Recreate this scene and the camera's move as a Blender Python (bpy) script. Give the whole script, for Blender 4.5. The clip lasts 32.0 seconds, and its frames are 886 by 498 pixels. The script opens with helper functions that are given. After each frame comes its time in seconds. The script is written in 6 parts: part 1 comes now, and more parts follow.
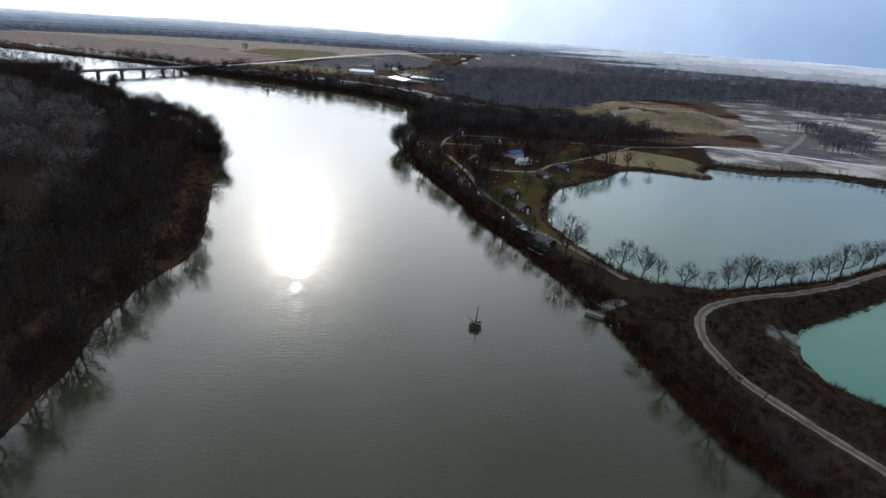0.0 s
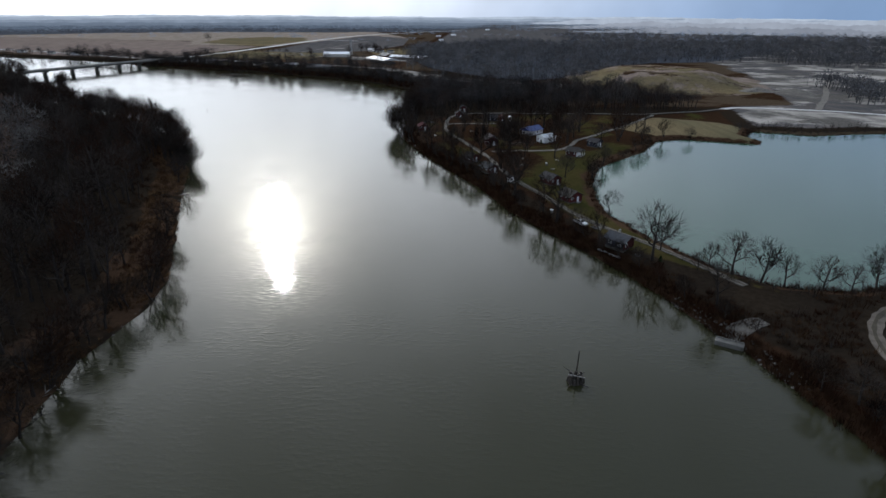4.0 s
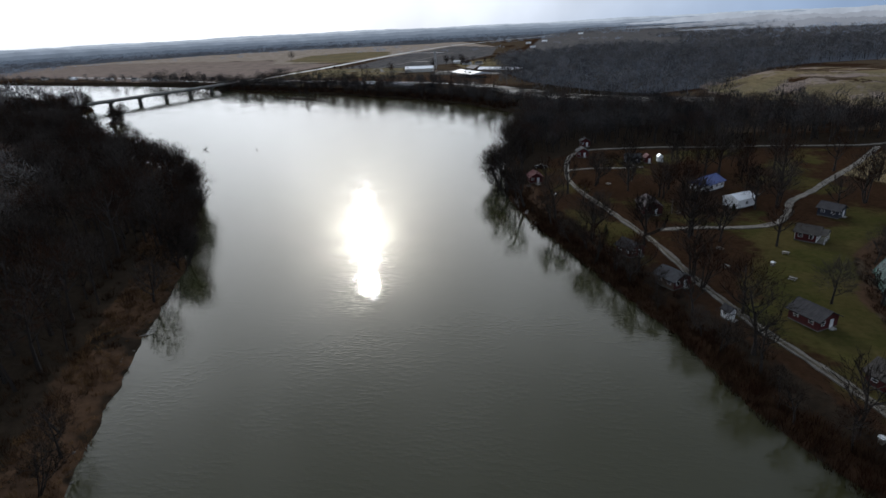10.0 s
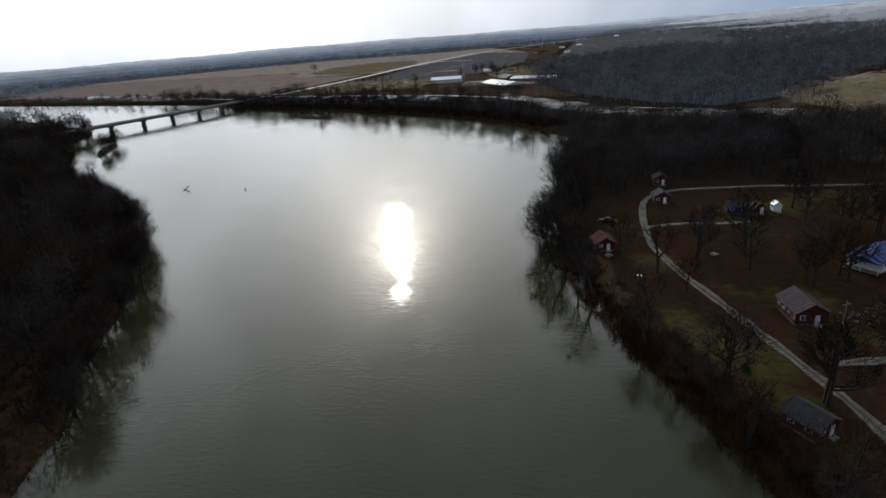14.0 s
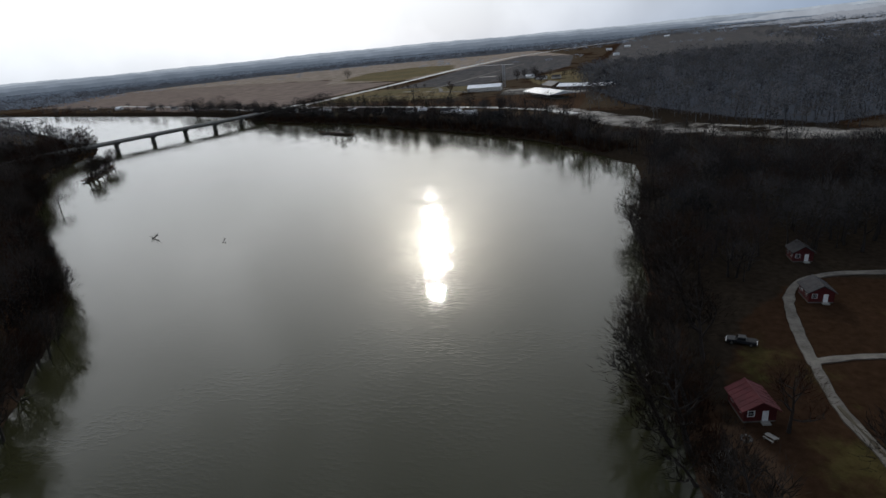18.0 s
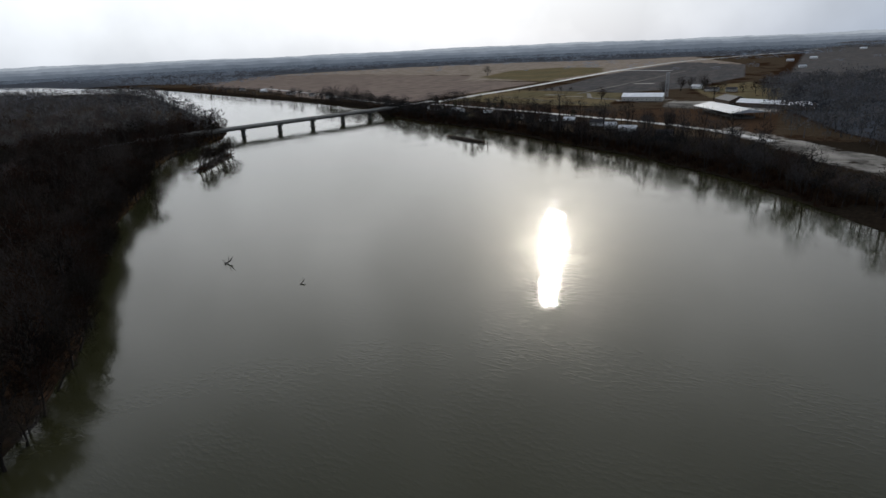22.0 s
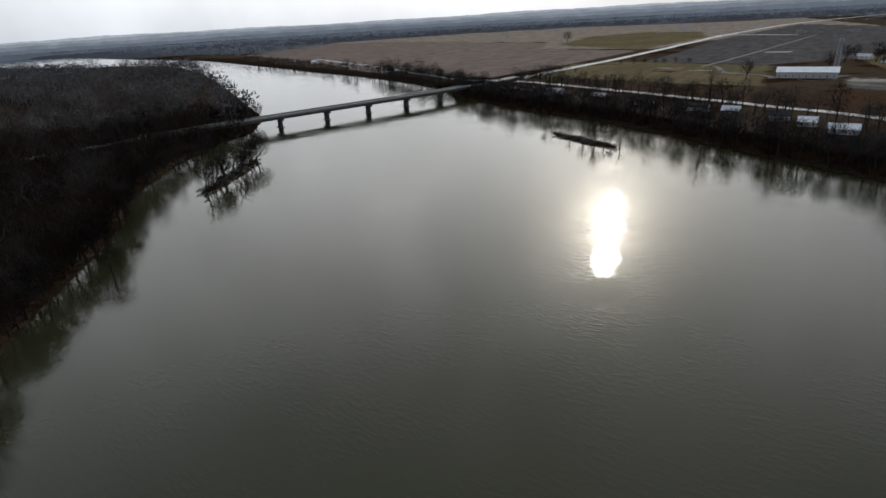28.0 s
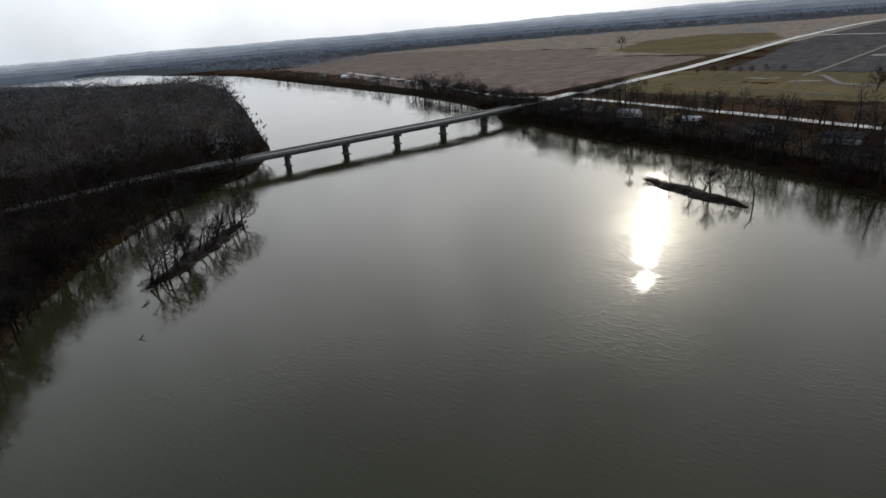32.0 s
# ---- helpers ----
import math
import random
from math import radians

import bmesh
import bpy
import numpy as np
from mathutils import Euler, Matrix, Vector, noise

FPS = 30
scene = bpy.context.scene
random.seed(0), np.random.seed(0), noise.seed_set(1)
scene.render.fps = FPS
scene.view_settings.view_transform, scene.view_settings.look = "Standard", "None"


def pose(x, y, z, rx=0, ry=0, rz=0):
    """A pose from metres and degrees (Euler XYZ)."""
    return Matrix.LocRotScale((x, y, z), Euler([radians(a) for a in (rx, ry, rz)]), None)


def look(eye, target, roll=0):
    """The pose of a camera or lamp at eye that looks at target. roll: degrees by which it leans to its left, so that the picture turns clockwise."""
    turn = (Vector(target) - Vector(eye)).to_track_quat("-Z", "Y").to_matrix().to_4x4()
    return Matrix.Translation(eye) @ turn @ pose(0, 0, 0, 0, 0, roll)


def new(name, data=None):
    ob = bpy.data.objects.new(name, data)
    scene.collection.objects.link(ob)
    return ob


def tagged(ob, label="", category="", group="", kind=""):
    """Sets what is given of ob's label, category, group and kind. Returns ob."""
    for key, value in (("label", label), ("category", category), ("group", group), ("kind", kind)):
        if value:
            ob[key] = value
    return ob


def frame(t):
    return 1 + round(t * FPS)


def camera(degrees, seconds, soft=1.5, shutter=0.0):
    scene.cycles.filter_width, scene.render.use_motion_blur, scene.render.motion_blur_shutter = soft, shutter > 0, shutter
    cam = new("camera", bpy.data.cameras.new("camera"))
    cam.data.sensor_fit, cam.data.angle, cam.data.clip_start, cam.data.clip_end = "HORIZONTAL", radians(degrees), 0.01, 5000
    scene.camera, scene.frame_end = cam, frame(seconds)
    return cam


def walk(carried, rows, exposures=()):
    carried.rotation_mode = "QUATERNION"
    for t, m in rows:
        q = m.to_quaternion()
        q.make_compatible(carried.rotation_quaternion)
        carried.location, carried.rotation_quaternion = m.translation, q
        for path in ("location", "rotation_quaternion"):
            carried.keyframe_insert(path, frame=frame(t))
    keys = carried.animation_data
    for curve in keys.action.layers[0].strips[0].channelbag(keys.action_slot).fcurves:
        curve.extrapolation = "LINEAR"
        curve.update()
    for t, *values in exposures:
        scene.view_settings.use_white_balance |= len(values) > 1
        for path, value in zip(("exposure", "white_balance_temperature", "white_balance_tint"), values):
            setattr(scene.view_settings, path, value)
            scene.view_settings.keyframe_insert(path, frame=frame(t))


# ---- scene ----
cam = camera(77.3, 32.0)
PATH = [
    (0, (17.959, -82.862, 82.339), (17.944, -80.999, 81.613), 3.9),
    (0.5, (12.526, -79.121, 81.813), (12.645, -77.263, 81.085), 3.6),
    (1, (8.874, -74.753, 80.707), (8.988, -72.896, 79.972), 3.1),
    (1.5, (5.97, -68.956, 79.199), (6.083, -67.103, 78.457), 2.7),
    (2, (3.534, -62.154, 77.217), (3.638, -60.303, 76.468), 2.0),
    (2.5, (1.568, -54.99, 75.271), (1.648, -53.141, 74.514), 1.6),
    (3, (-0.295, -47.59, 73.487), (-0.243, -45.743, 72.721), 0.9),
    (3.5, (-1.612, -39.646, 72.124), (-1.566, -37.803, 71.349), 0.5),
    (5.5, (-3.393, 0.921, 69.364), (-3.382, 2.758, 68.574), -1.1),
    (6, (-3.802, 11.144, 69.365), (-3.934, 12.976, 68.574), -1.7),
    (6.5, (-4.685, 20.543, 69.322), (-4.841, 22.373, 68.531), -2.0),
    (7, (-6.138, 30.292, 69.383), (-6.319, 32.12, 68.594), -2.1),
    (7.5, (-7.68, 39.452, 69.505), (-7.884, 41.28, 68.72), -2.3),
    (8, (-9.423, 48.682, 69.237), (-9.644, 50.511, 68.458), -2.2),
    (8.5, (-11.399, 58.599, 69.055), (-11.635, 60.429, 68.282), -2.2),
    (9, (-12.834, 67.485, 68.931), (-13.082, 69.315, 68.165), -2.3),
    (9.5, (-14.567, 76.821, 68.663), (-14.817, 78.655, 67.907), -2.5),
    (10, (-15.697, 85.676, 68.603), (-15.949, 87.513, 67.852), -2.9),
    (10.5, (-16.812, 95.251, 68.51), (-17.065, 97.089, 67.764), -3.2),
    (11, (-17.555, 104.662, 68.486), (-17.812, 106.502, 67.745), -3.5),
    (11.5, (-18.082, 113.722, 68.418), (-18.341, 115.562, 67.679), -3.9),
    (12, (-18.833, 122.886, 68.439), (-19.217, 124.708, 67.71), -4.2),
    (12.5, (-20.07, 131.882, 68.393), (-20.449, 133.706, 67.664), -4.3),
    (13, (-21.277, 141.096, 68.456), (-21.646, 142.922, 67.726), -4.4),
    (13.5, (-22.573, 150.664, 68.328), (-22.939, 152.491, 67.602), -4.5),
    (14, (-23.859, 160.285, 68.211), (-24.222, 162.114, 67.487), -4.7),
    (14.5, (-25.073, 169.205, 68.25), (-25.431, 171.035, 67.528), -4.7),
    (16.5, (-30.954, 206.707, 68.649), (-31.29, 208.543, 67.931), -5.0),
    (17, (-32.318, 216.618, 68.964), (-32.766, 218.433, 68.255), -5.2),
    (17.5, (-33.461, 225.689, 69.085), (-33.961, 227.492, 68.379), -5.4),
    (18, (-35.031, 234.57, 69.08), (-35.525, 236.376, 68.375), -5.5),
    (18.5, (-37.148, 243.747, 69.345), (-37.634, 245.554, 68.639), -5.4),
    (19, (-38.973, 251.623, 69.395), (-39.599, 253.392, 68.702), -5.2),
    (19.5, (-40.931, 260.217, 69.173), (-41.623, 261.963, 68.486), -5.0),
    (20, (-44.0, 268.708, 69.039), (-44.685, 270.456, 68.35), -4.8),
    (20.5, (-47.974, 276.611, 68.942), (-48.649, 278.363, 68.25), -4.3),
    (21, (-52.494, 284.239, 68.725), (-53.342, 285.917, 68.044), -3.7),
    (21.5, (-57.269, 291.922, 68.666), (-58.151, 293.582, 67.984), -3.1),
    (22, (-62.404, 298.959, 68.405), (-63.289, 300.615, 67.719), -2.6),
    (22.5, (-68.18, 306.209, 68.182), (-69.056, 307.867, 67.488), -2.0),
    (23, (-74.655, 313.419, 67.85), (-75.517, 315.083, 67.151), -1.4),
    (23.5, (-81.673, 320.881, 67.42), (-82.511, 322.554, 66.714), -1.1),
    (24, (-89.116, 328.519, 66.862), (-90.06, 330.133, 66.152), -1.1),
    (24.5, (-96.792, 336.961, 66.485), (-97.73, 338.573, 65.765), -1.2),
    (25, (-104.27, 345.221, 66.412), (-105.205, 346.83, 65.68), -1.3),
    (25.5, (-111.172, 353.385, 66.067), (-112.116, 354.984, 65.325), -1.4),
    (27.5, (-139.588, 390.271, 66.836), (-140.596, 391.812, 66.058), -2.9),
    (28, (-146.516, 399.32, 66.872), (-147.547, 400.846, 66.092), -3.4),
    (28.5, (-153.613, 408.535, 67.604), (-154.667, 410.041, 66.818), -3.7),
    (29, (-160.345, 417.651, 68.035), (-161.419, 419.144, 67.248), -4.0),
    (29.5, (-166.759, 427.228, 67.854), (-167.856, 428.707, 67.075), -4.2),
    (30, (-172.957, 436.642, 67.378), (-174.074, 438.112, 66.608), -4.6),
    (30.5, (-179.033, 445.596, 67.358), (-180.162, 447.059, 66.592), -4.7),
    (31, (-185.313, 454.47, 67.243), (-186.451, 455.927, 66.48), -4.9),
    (31.5, (-191.764, 462.722, 67.085), (-192.906, 464.179, 66.329), -4.9),
    (32, (-198.059, 471.325, 66.896), (-199.207, 472.781, 66.147), -5.0),
]
walk(cam, [(t, look(eye, target, roll)) for t, eye, target, roll in PATH],
     [(0, 1.06, 5950, 10), (3, 0.80, 5950, 10), (6, 0.66, 6000, 10), (9, 0.66, 6100, 10), (13, 0.48, 6200, 10), (19, 0.34, 6350, 10), (25, 0.28, 6450, 10), (32, 0.40, 6450, 10)])

# ---- light ----
SUN_AZ, SUN_EL = radians(-16.2), radians(20.7)
VEIL = (2.7, 3.1, 3.75, 1)
GLOW, GLOW_UP, GLOW_DOWN, GLOW_WIDE = (8.6, 8.5, 8.1), 0.24, 0.39, 0.92
GLOW_AZ = radians(-44)
HALO, HALO_WIDE = (6.5, 6.1, 5.3), 0.50
CORE, CORE_WIDE = (20.0, 17.5, 13.5), 0.12
DISC, DISC_WIDE = (58.0, 53.0, 43.0), 0.048
BANK, BANK_AZ, BANK_WIDE = (1.5, 2.25, 3.45, 1), radians(42), 0.64
world = bpy.data.worlds.new("world")
scene.world = world
world.use_nodes = True
wn = world.node_tree.nodes
sky = wn.new("ShaderNodeTexSky")
sky.sky_type = "NISHITA"
sky.sun_disc = False
sky.sun_elevation, sky.sun_rotation = SUN_EL, SUN_AZ
sky.air_density, sky.dust_density, sky.ozone_density = 1.0, 1.3, 1.2
# thin cloud before the sun: a blue-grey veil, broken in soft patches, with a wide pale glow round the sun
veil = wn.new("ShaderNodeHueSaturation")
veil.inputs["Saturation"].default_value = 0.45
to_sun = Vector((math.sin(SUN_AZ) * math.cos(SUN_EL), math.cos(SUN_AZ) * math.cos(SUN_EL), math.sin(SUN_EL)))
wire = world.node_tree.links.new


def sky_maths(op, a, b=0.0):
    n = wn.new("ShaderNodeMath")
    n.operation = op
    for socket, v in zip(n.inputs, (a, b)):
        if hasattr(v, "links"):
            wire(v, socket)
        else:
            socket.default_value = v
    return n.outputs[0]


def sky_add(a, b, scale):
    """Colour a plus colour b times a number."""
    n = wn.new("ShaderNodeMix")
    n.data_type, n.blend_type, n.clamp_result = "RGBA", "ADD", False
    n.clamp_factor = False
    wire(scale, n.inputs[0])
    wire(a, n.inputs[6])
    n.inputs[7].default_value = (*b, 1)
    return n.outputs[2]


place = wn.new("ShaderNodeTexCoord")
axes = wn.new("ShaderNodeSeparateXYZ")
wire(place.outputs["Generated"], axes.inputs[0])
dx, dy, dz = (sky_maths("SUBTRACT", axes.outputs[k], to_sun[k]) for k in range(3))
flat2 = sky_maths("ADD", sky_maths("MULTIPLY", dx, dx), sky_maths("MULTIPLY", dy, dy))
upright = sky_maths("MAXIMUM", sky_maths("DIVIDE", dz, GLOW_UP), sky_maths("DIVIDE", dz, -GLOW_DOWN))
ax = sky_maths("SUBTRACT", axes.outputs[0], math.sin(GLOW_AZ) * math.cos(SUN_EL))
ay = sky_maths("SUBTRACT", axes.outputs[1], math.cos(GLOW_AZ) * math.cos(SUN_EL))
aside = sky_maths("ADD", sky_maths("MULTIPLY", ax, ax), sky_maths("MULTIPLY", ay, ay))
wide = sky_maths("ADD", sky_maths("DIVIDE", aside, GLOW_WIDE ** 2), sky_maths("MULTIPLY", upright, upright))
glow = sky_maths("EXPONENT", sky_maths("MULTIPLY", wide, -1.0))
off2 = sky_maths("ADD", flat2, sky_maths("MULTIPLY", dz, dz))
core, disc = (sky_maths("EXPONENT", sky_maths("MULTIPLY", off2, -1.0 / wide_by ** 2)) for wide_by in (CORE_WIDE, DISC_WIDE))
rise = sky_maths("MAXIMUM", sky_maths("DIVIDE", dz, HALO_WIDE), sky_maths("DIVIDE", dz, -0.22))
halo = sky_maths("EXPONENT", sky_maths("MULTIPLY", sky_maths("ADD", sky_maths("DIVIDE", flat2, HALO_WIDE ** 2), sky_maths("MULTIPLY", rise, rise)), -1.0))
patch = wn.new("ShaderNodeTexNoise")
patch.inputs["Scale"].default_value, patch.inputs["Detail"].default_value = 4.6, 5.0
shade = wn.new("ShaderNodeMapRange")
shade.inputs["From Min"].default_value, shade.inputs["From Max"].default_value = 0.35, 0.68
shade.inputs["To Min"].default_value, shade.inputs["To Max"].default_value = 0.85, 1.09
lit = wn.new("ShaderNodeVectorMath")
lit.operation = "SCALE"
cloud = wn.new("ShaderNodeMix")
cloud.data_type = "RGBA"
cloud.inputs[0].default_value = 0.94
cloud.inputs[7].default_value = VEIL
wire(sky.outputs[0], veil.inputs["Color"])
wire(veil.outputs[0], cloud.inputs[6])
wire(place.outputs["Generated"], patch.inputs["Vector"])
wire(patch.outputs["Fac"], shade.inputs["Value"])
# a blue-grey bank of cloud low in the sky, away from the sun
bx, by = (sky_maths("SUBTRACT", axes.outputs[k], turn(BANK_AZ)) for k, turn in ((0, math.sin), (1, math.cos)))
bank2 = sky_maths("ADD", sky_maths("ADD", sky_maths("MULTIPLY", bx, bx), sky_maths("MULTIPLY", by, by)), sky_maths("MULTIPLY", sky_maths("MULTIPLY", axes.outputs[2], axes.outputs[2]), 7.0))
bank = wn.new("ShaderNodeMix")
bank.data_type = "RGBA"
bank.inputs[7].default_value = BANK
wire(sky_maths("MULTIPLY", sky_maths("EXPONENT", sky_maths("MULTIPLY", bank2, -1.0 / BANK_WIDE ** 2)), 0.95), bank.inputs[0])
wire(sky_add(cloud.outputs[2], GLOW, glow), bank.inputs[6])
wire(sky_add(sky_add(sky_add(bank.outputs[2], HALO, halo), CORE, core), DISC, disc), lit.inputs[0])
wire(shade.outputs[0], lit.inputs["Scale"])
wire(lit.outputs[0], wn["Background"].inputs[0])
wn["Background"].inputs[1].default_value = 0.10
sun_data = bpy.data.lights.new("sun", "SUN")
sun_data.energy, sun_data.angle, sun_data.color = 0.8, radians(0.6), (1.0, 0.96, 0.90)
sun = new("sun", sun_data)
sun.matrix_world = look((0, 0, 300), Vector((0, 0, 300)) - to_sun)


# ---- materials ----
class Nodes:
    """Short hand for building a node material."""

    def __init__(self, name, rough=0.9, metal=0.0, spec=0.3):
        self.mat = bpy.data.materials.new(name)
        self.mat.use_nodes = True
        self.tree = self.mat.node_tree
        self.b = self.tree.nodes["Principled BSDF"]
        self.b.inputs["Roughness"].default_value = rough
        self.b.inputs["Metallic"].default_value = metal
        self.b.inputs["Specular IOR Level"].default_value = spec
        self.geo = self.add("ShaderNodeNewGeometry")

    def add(self, kind, **values):
        n = self.tree.nodes.new(kind)
        for k, v in values.items():
            n.inputs[k].default_value = v
        return n

    def link(self, a, b):
        self.tree.links.new(a, b)

    def noise(self, scale, detail=4.0, rough=0.6, coord=None):
        n = self.add("ShaderNodeTexNoise", Scale=scale, Detail=detail, Roughness=rough)
        self.link(coord or self.geo.outputs["Position"], n.inputs["Vector"])
        return n.outputs["Fac"]

    def ramp(self, fac, stops):
        n = self.add("ShaderNodeValToRGB")
        el = n.color_ramp.elements
        while len(el) < len(stops):
            el.new(0.5)
        for e, (p, c) in zip(el, stops):
            e.position, e.color = p, (*c, 1) if len(c) == 3 else c
        self.link(fac, n.inputs[0])
        return n.outputs["Color"]

    def step(self, fac, lo, hi):
        n = self.add("ShaderNodeMapRange")
        n.interpolation_type = "SMOOTHSTEP"
        n.inputs["From Min"].default_value, n.inputs["From Max"].default_value = lo, hi
        self.link(fac, n.inputs["Value"])
        return n.outputs["Result"]

    def mix(self, fac, a, b, blend="MIX"):
        n = self.tree.nodes.new("ShaderNodeMix")
        n.data_type, n.blend_type = "RGBA", blend
        for socket, v in ((n.inputs[0], fac), (n.inputs[6], a), (n.inputs[7], b)):
            if hasattr(v, "links"):
                self.link(v, socket)
            else:
                socket.default_value = (*v, 1) if isinstance(v, tuple) else v
        return n.outputs[2]

    def maths(self, op, a, b=0.0):
        n = self.tree.nodes.new("ShaderNodeMath")
        n.operation = op
        for socket, v in zip(n.inputs, (a, b)):
            if hasattr(v, "links"):
                self.link(v, socket)
            else:
                socket.default_value = v
        return n.outputs[0]

    def attr(self, name):
        n = self.tree.nodes.new("ShaderNodeAttribute")
        n.attribute_name = name
        s = self.tree.nodes.new("ShaderNodeSeparateColor")
        self.link(n.outputs["Color"], s.inputs[0])
        return s.outputs

    def bump(self, height, strength=0.3, distance=0.1):
        n = self.add("ShaderNodeBump", Strength=strength, Distance=distance)
        self.link(height, n.inputs["Height"])
        self.link(n.outputs[0], self.b.inputs["Normal"])

    def done(self, colour):
        if hasattr(colour, "links"):
            self.link(colour, self.b.inputs["Base Color"])
        else:
            self.b.inputs["Base Color"].default_value = (*colour, 1)
        return self.mat


def mottled(name, dark, light, scale=2.0, rough=0.9, fine=None, bump=0.0, metal=0.0, spec=0.3):
    """A surface that varies between two colours at two scales and a little from object to object."""
    n = Nodes(name, rough, metal, spec)
    a = n.noise(scale, 5)
    c = n.noise(fine or scale * 9, 3)
    m = n.maths("ADD", n.maths("MULTIPLY", a, 0.65), n.maths("MULTIPLY", c, 0.35))
    col = n.ramp(m, [(0.33, dark), (0.67, light)])
    info = n.tree.nodes.new("ShaderNodeObjectInfo")
    hsv = n.add("ShaderNodeHueSaturation")
    n.link(n.maths("ADD", n.maths("MULTIPLY", info.outputs["Random"], 0.3), 0.85), hsv.inputs["Value"])
    n.link(col, hsv.inputs["Color"])
    if bump:
        n.bump(c, bump, 0.05)
    return n.done(hsv.outputs[0])


def water_material(name, deep, murk, rough, wave, crests=0.0):
    n = Nodes(name, rough, 0.0, 0.5)
    n.b.inputs["IOR"].default_value = 1.33
    big = n.noise(0.008, 3)
    stretch = n.tree.nodes.new("ShaderNodeMapping")
    stretch.inputs["Rotation"].default_value = (0, 0, radians(16))
    stretch.inputs["Scale"].default_value = (0.40, 1.0, 1.0)
    n.link(n.geo.outputs["Position"], stretch.inputs["Vector"])
    small = n.noise(1.1, 3, 0.6, stretch.outputs[0])
    mid = n.noise(0.30, 2, 0.5, stretch.outputs[0])
    gust = n.step(n.noise(0.016, 3), 0.40, 0.62)
    crest = n.maths("MULTIPLY", n.step(n.noise(1.1, 3, 0.6, stretch.outputs[0]), 0.42, 0.78), n.step(n.noise(0.06, 3), 0.36, 0.62))
    ripple = n.maths("MULTIPLY", n.maths("ADD", small, n.maths("MULTIPLY", mid, 0.12)), n.maths("ADD", n.maths("MULTIPLY", gust, 0.45), 0.35))
    n.bump(n.maths("ADD", ripple, n.maths("MULTIPLY", crest, crests)), wave, 0.25)
    return n.done(n.ramp(big, [(0.3, deep), (0.7, murk)]))


def ground_material():
    n = Nodes("ground_soil", 1.0, 0.0, 0.0)
    lawn, litter, brush = n.attr("cover")[:3]
    plough, stubble, sand = n.attr("land")[:3]
    meadow, rust, dusk = n.attr("turf")[:3]
    distant = n.attr("beyond")[0]
    a, b, c = n.noise(0.05, 5), n.noise(0.6, 5), n.noise(6.0, 3)
    detail = n.maths("ADD", n.maths("MULTIPLY", b, 0.6), n.maths("MULTIPLY", c, 0.4))
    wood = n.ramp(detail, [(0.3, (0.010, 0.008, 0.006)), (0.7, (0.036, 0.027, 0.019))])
    grass = n.mix(n.step(a, 0.35, 0.65), n.ramp(detail, [(0.3, (0.024, 0.025, 0.008)), (0.7, (0.054, 0.051, 0.017))]),
                  n.ramp(detail, [(0.3, (0.036, 0.030, 0.011)), (0.7, (0.076, 0.060, 0.024))]))
    leaf = n.ramp(detail, [(0.3, (0.018, 0.010, 0.006)), (0.7, (0.044, 0.025, 0.015))])
    tan = n.ramp(detail, [(0.3, (0.034, 0.025, 0.016)), (0.7, (0.092, 0.068, 0.046))])
    ploughed = n.mix(n.step(a, 0.35, 0.65), n.ramp(detail, [(0.3, (0.13, 0.104, 0.088)), (0.7, (0.205, 0.163, 0.140))]),
                     n.ramp(detail, [(0.3, (0.175, 0.138, 0.116)), (0.7, (0.28, 0.222, 0.187))]))
    straw = n.mix(n.step(a, 0.3, 0.7), n.ramp(detail, [(0.3, (0.15, 0.122, 0.094)), (0.7, (0.25, 0.207, 0.162))]),
                  n.ramp(detail, [(0.3, (0.235, 0.195, 0.162)), (0.7, (0.38, 0.32, 0.27))]))
    sandy = n.mix(n.step(n.noise(0.02, 4), 0.4, 0.6), n.ramp(detail, [(0.3, (0.25, 0.232, 0.205)), (0.7, (0.42, 0.392, 0.355))]),
                  n.ramp(detail, [(0.3, (0.055, 0.052, 0.047)), (0.7, (0.15, 0.14, 0.125))]))
    olive = n.mix(n.step(n.noise(0.012, 4), 0.35, 0.65), n.ramp(detail, [(0.3, (0.090, 0.079, 0.046)), (0.7, (0.15, 0.131, 0.076))]),
                  n.ramp(detail, [(0.3, (0.115, 0.090, 0.050)), (0.7, (0.20, 0.155, 0.088))]))
    rusty = n.ramp(detail, [(0.3, (0.036, 0.022, 0.014)), (0.7, (0.085, 0.052, 0.032))])
    dusky = n.mix(n.step(a, 0.4, 0.6), n.ramp(detail, [(0.3, (0.056, 0.056, 0.058)), (0.7, (0.105, 0.101, 0.100))]),
                  n.ramp(detail, [(0.3, (0.076, 0.070, 0.067)), (0.7, (0.135, 0.123, 0.115))]))
    rows = n.add("ShaderNodeMapping")
    rows.inputs["Rotation"].default_value, rows.inputs["Scale"].default_value = (0, 0, radians(-12)), (0.16, 0.012, 1)
    n.link(n.geo.outputs["Position"], rows.inputs["Vector"])
    streak = n.ramp(n.noise(1.0, 4, 0.6, rows.outputs[0]), [(0.32, (0.84, 0.84, 0.84)), (0.68, (1.12, 1.12, 1.12))])
    ploughed, straw, dusky, olive = (n.mix(1.0, paint, streak, "MULTIPLY") for paint in (ploughed, straw, dusky, olive))
    # blue-grey that stands in for haze over the distant ground
    haze_blue = n.ramp(detail, [(0.3, (0.055, 0.061, 0.072)), (0.7, (0.085, 0.091, 0.104))])
    ragged = n.maths("MULTIPLY", n.maths("SUBTRACT", n.maths("ADD", n.maths("MULTIPLY", n.noise(0.25, 5), 0.6), n.maths("MULTIPLY", n.noise(0.03, 4), 0.4)), 0.5), 1.25)
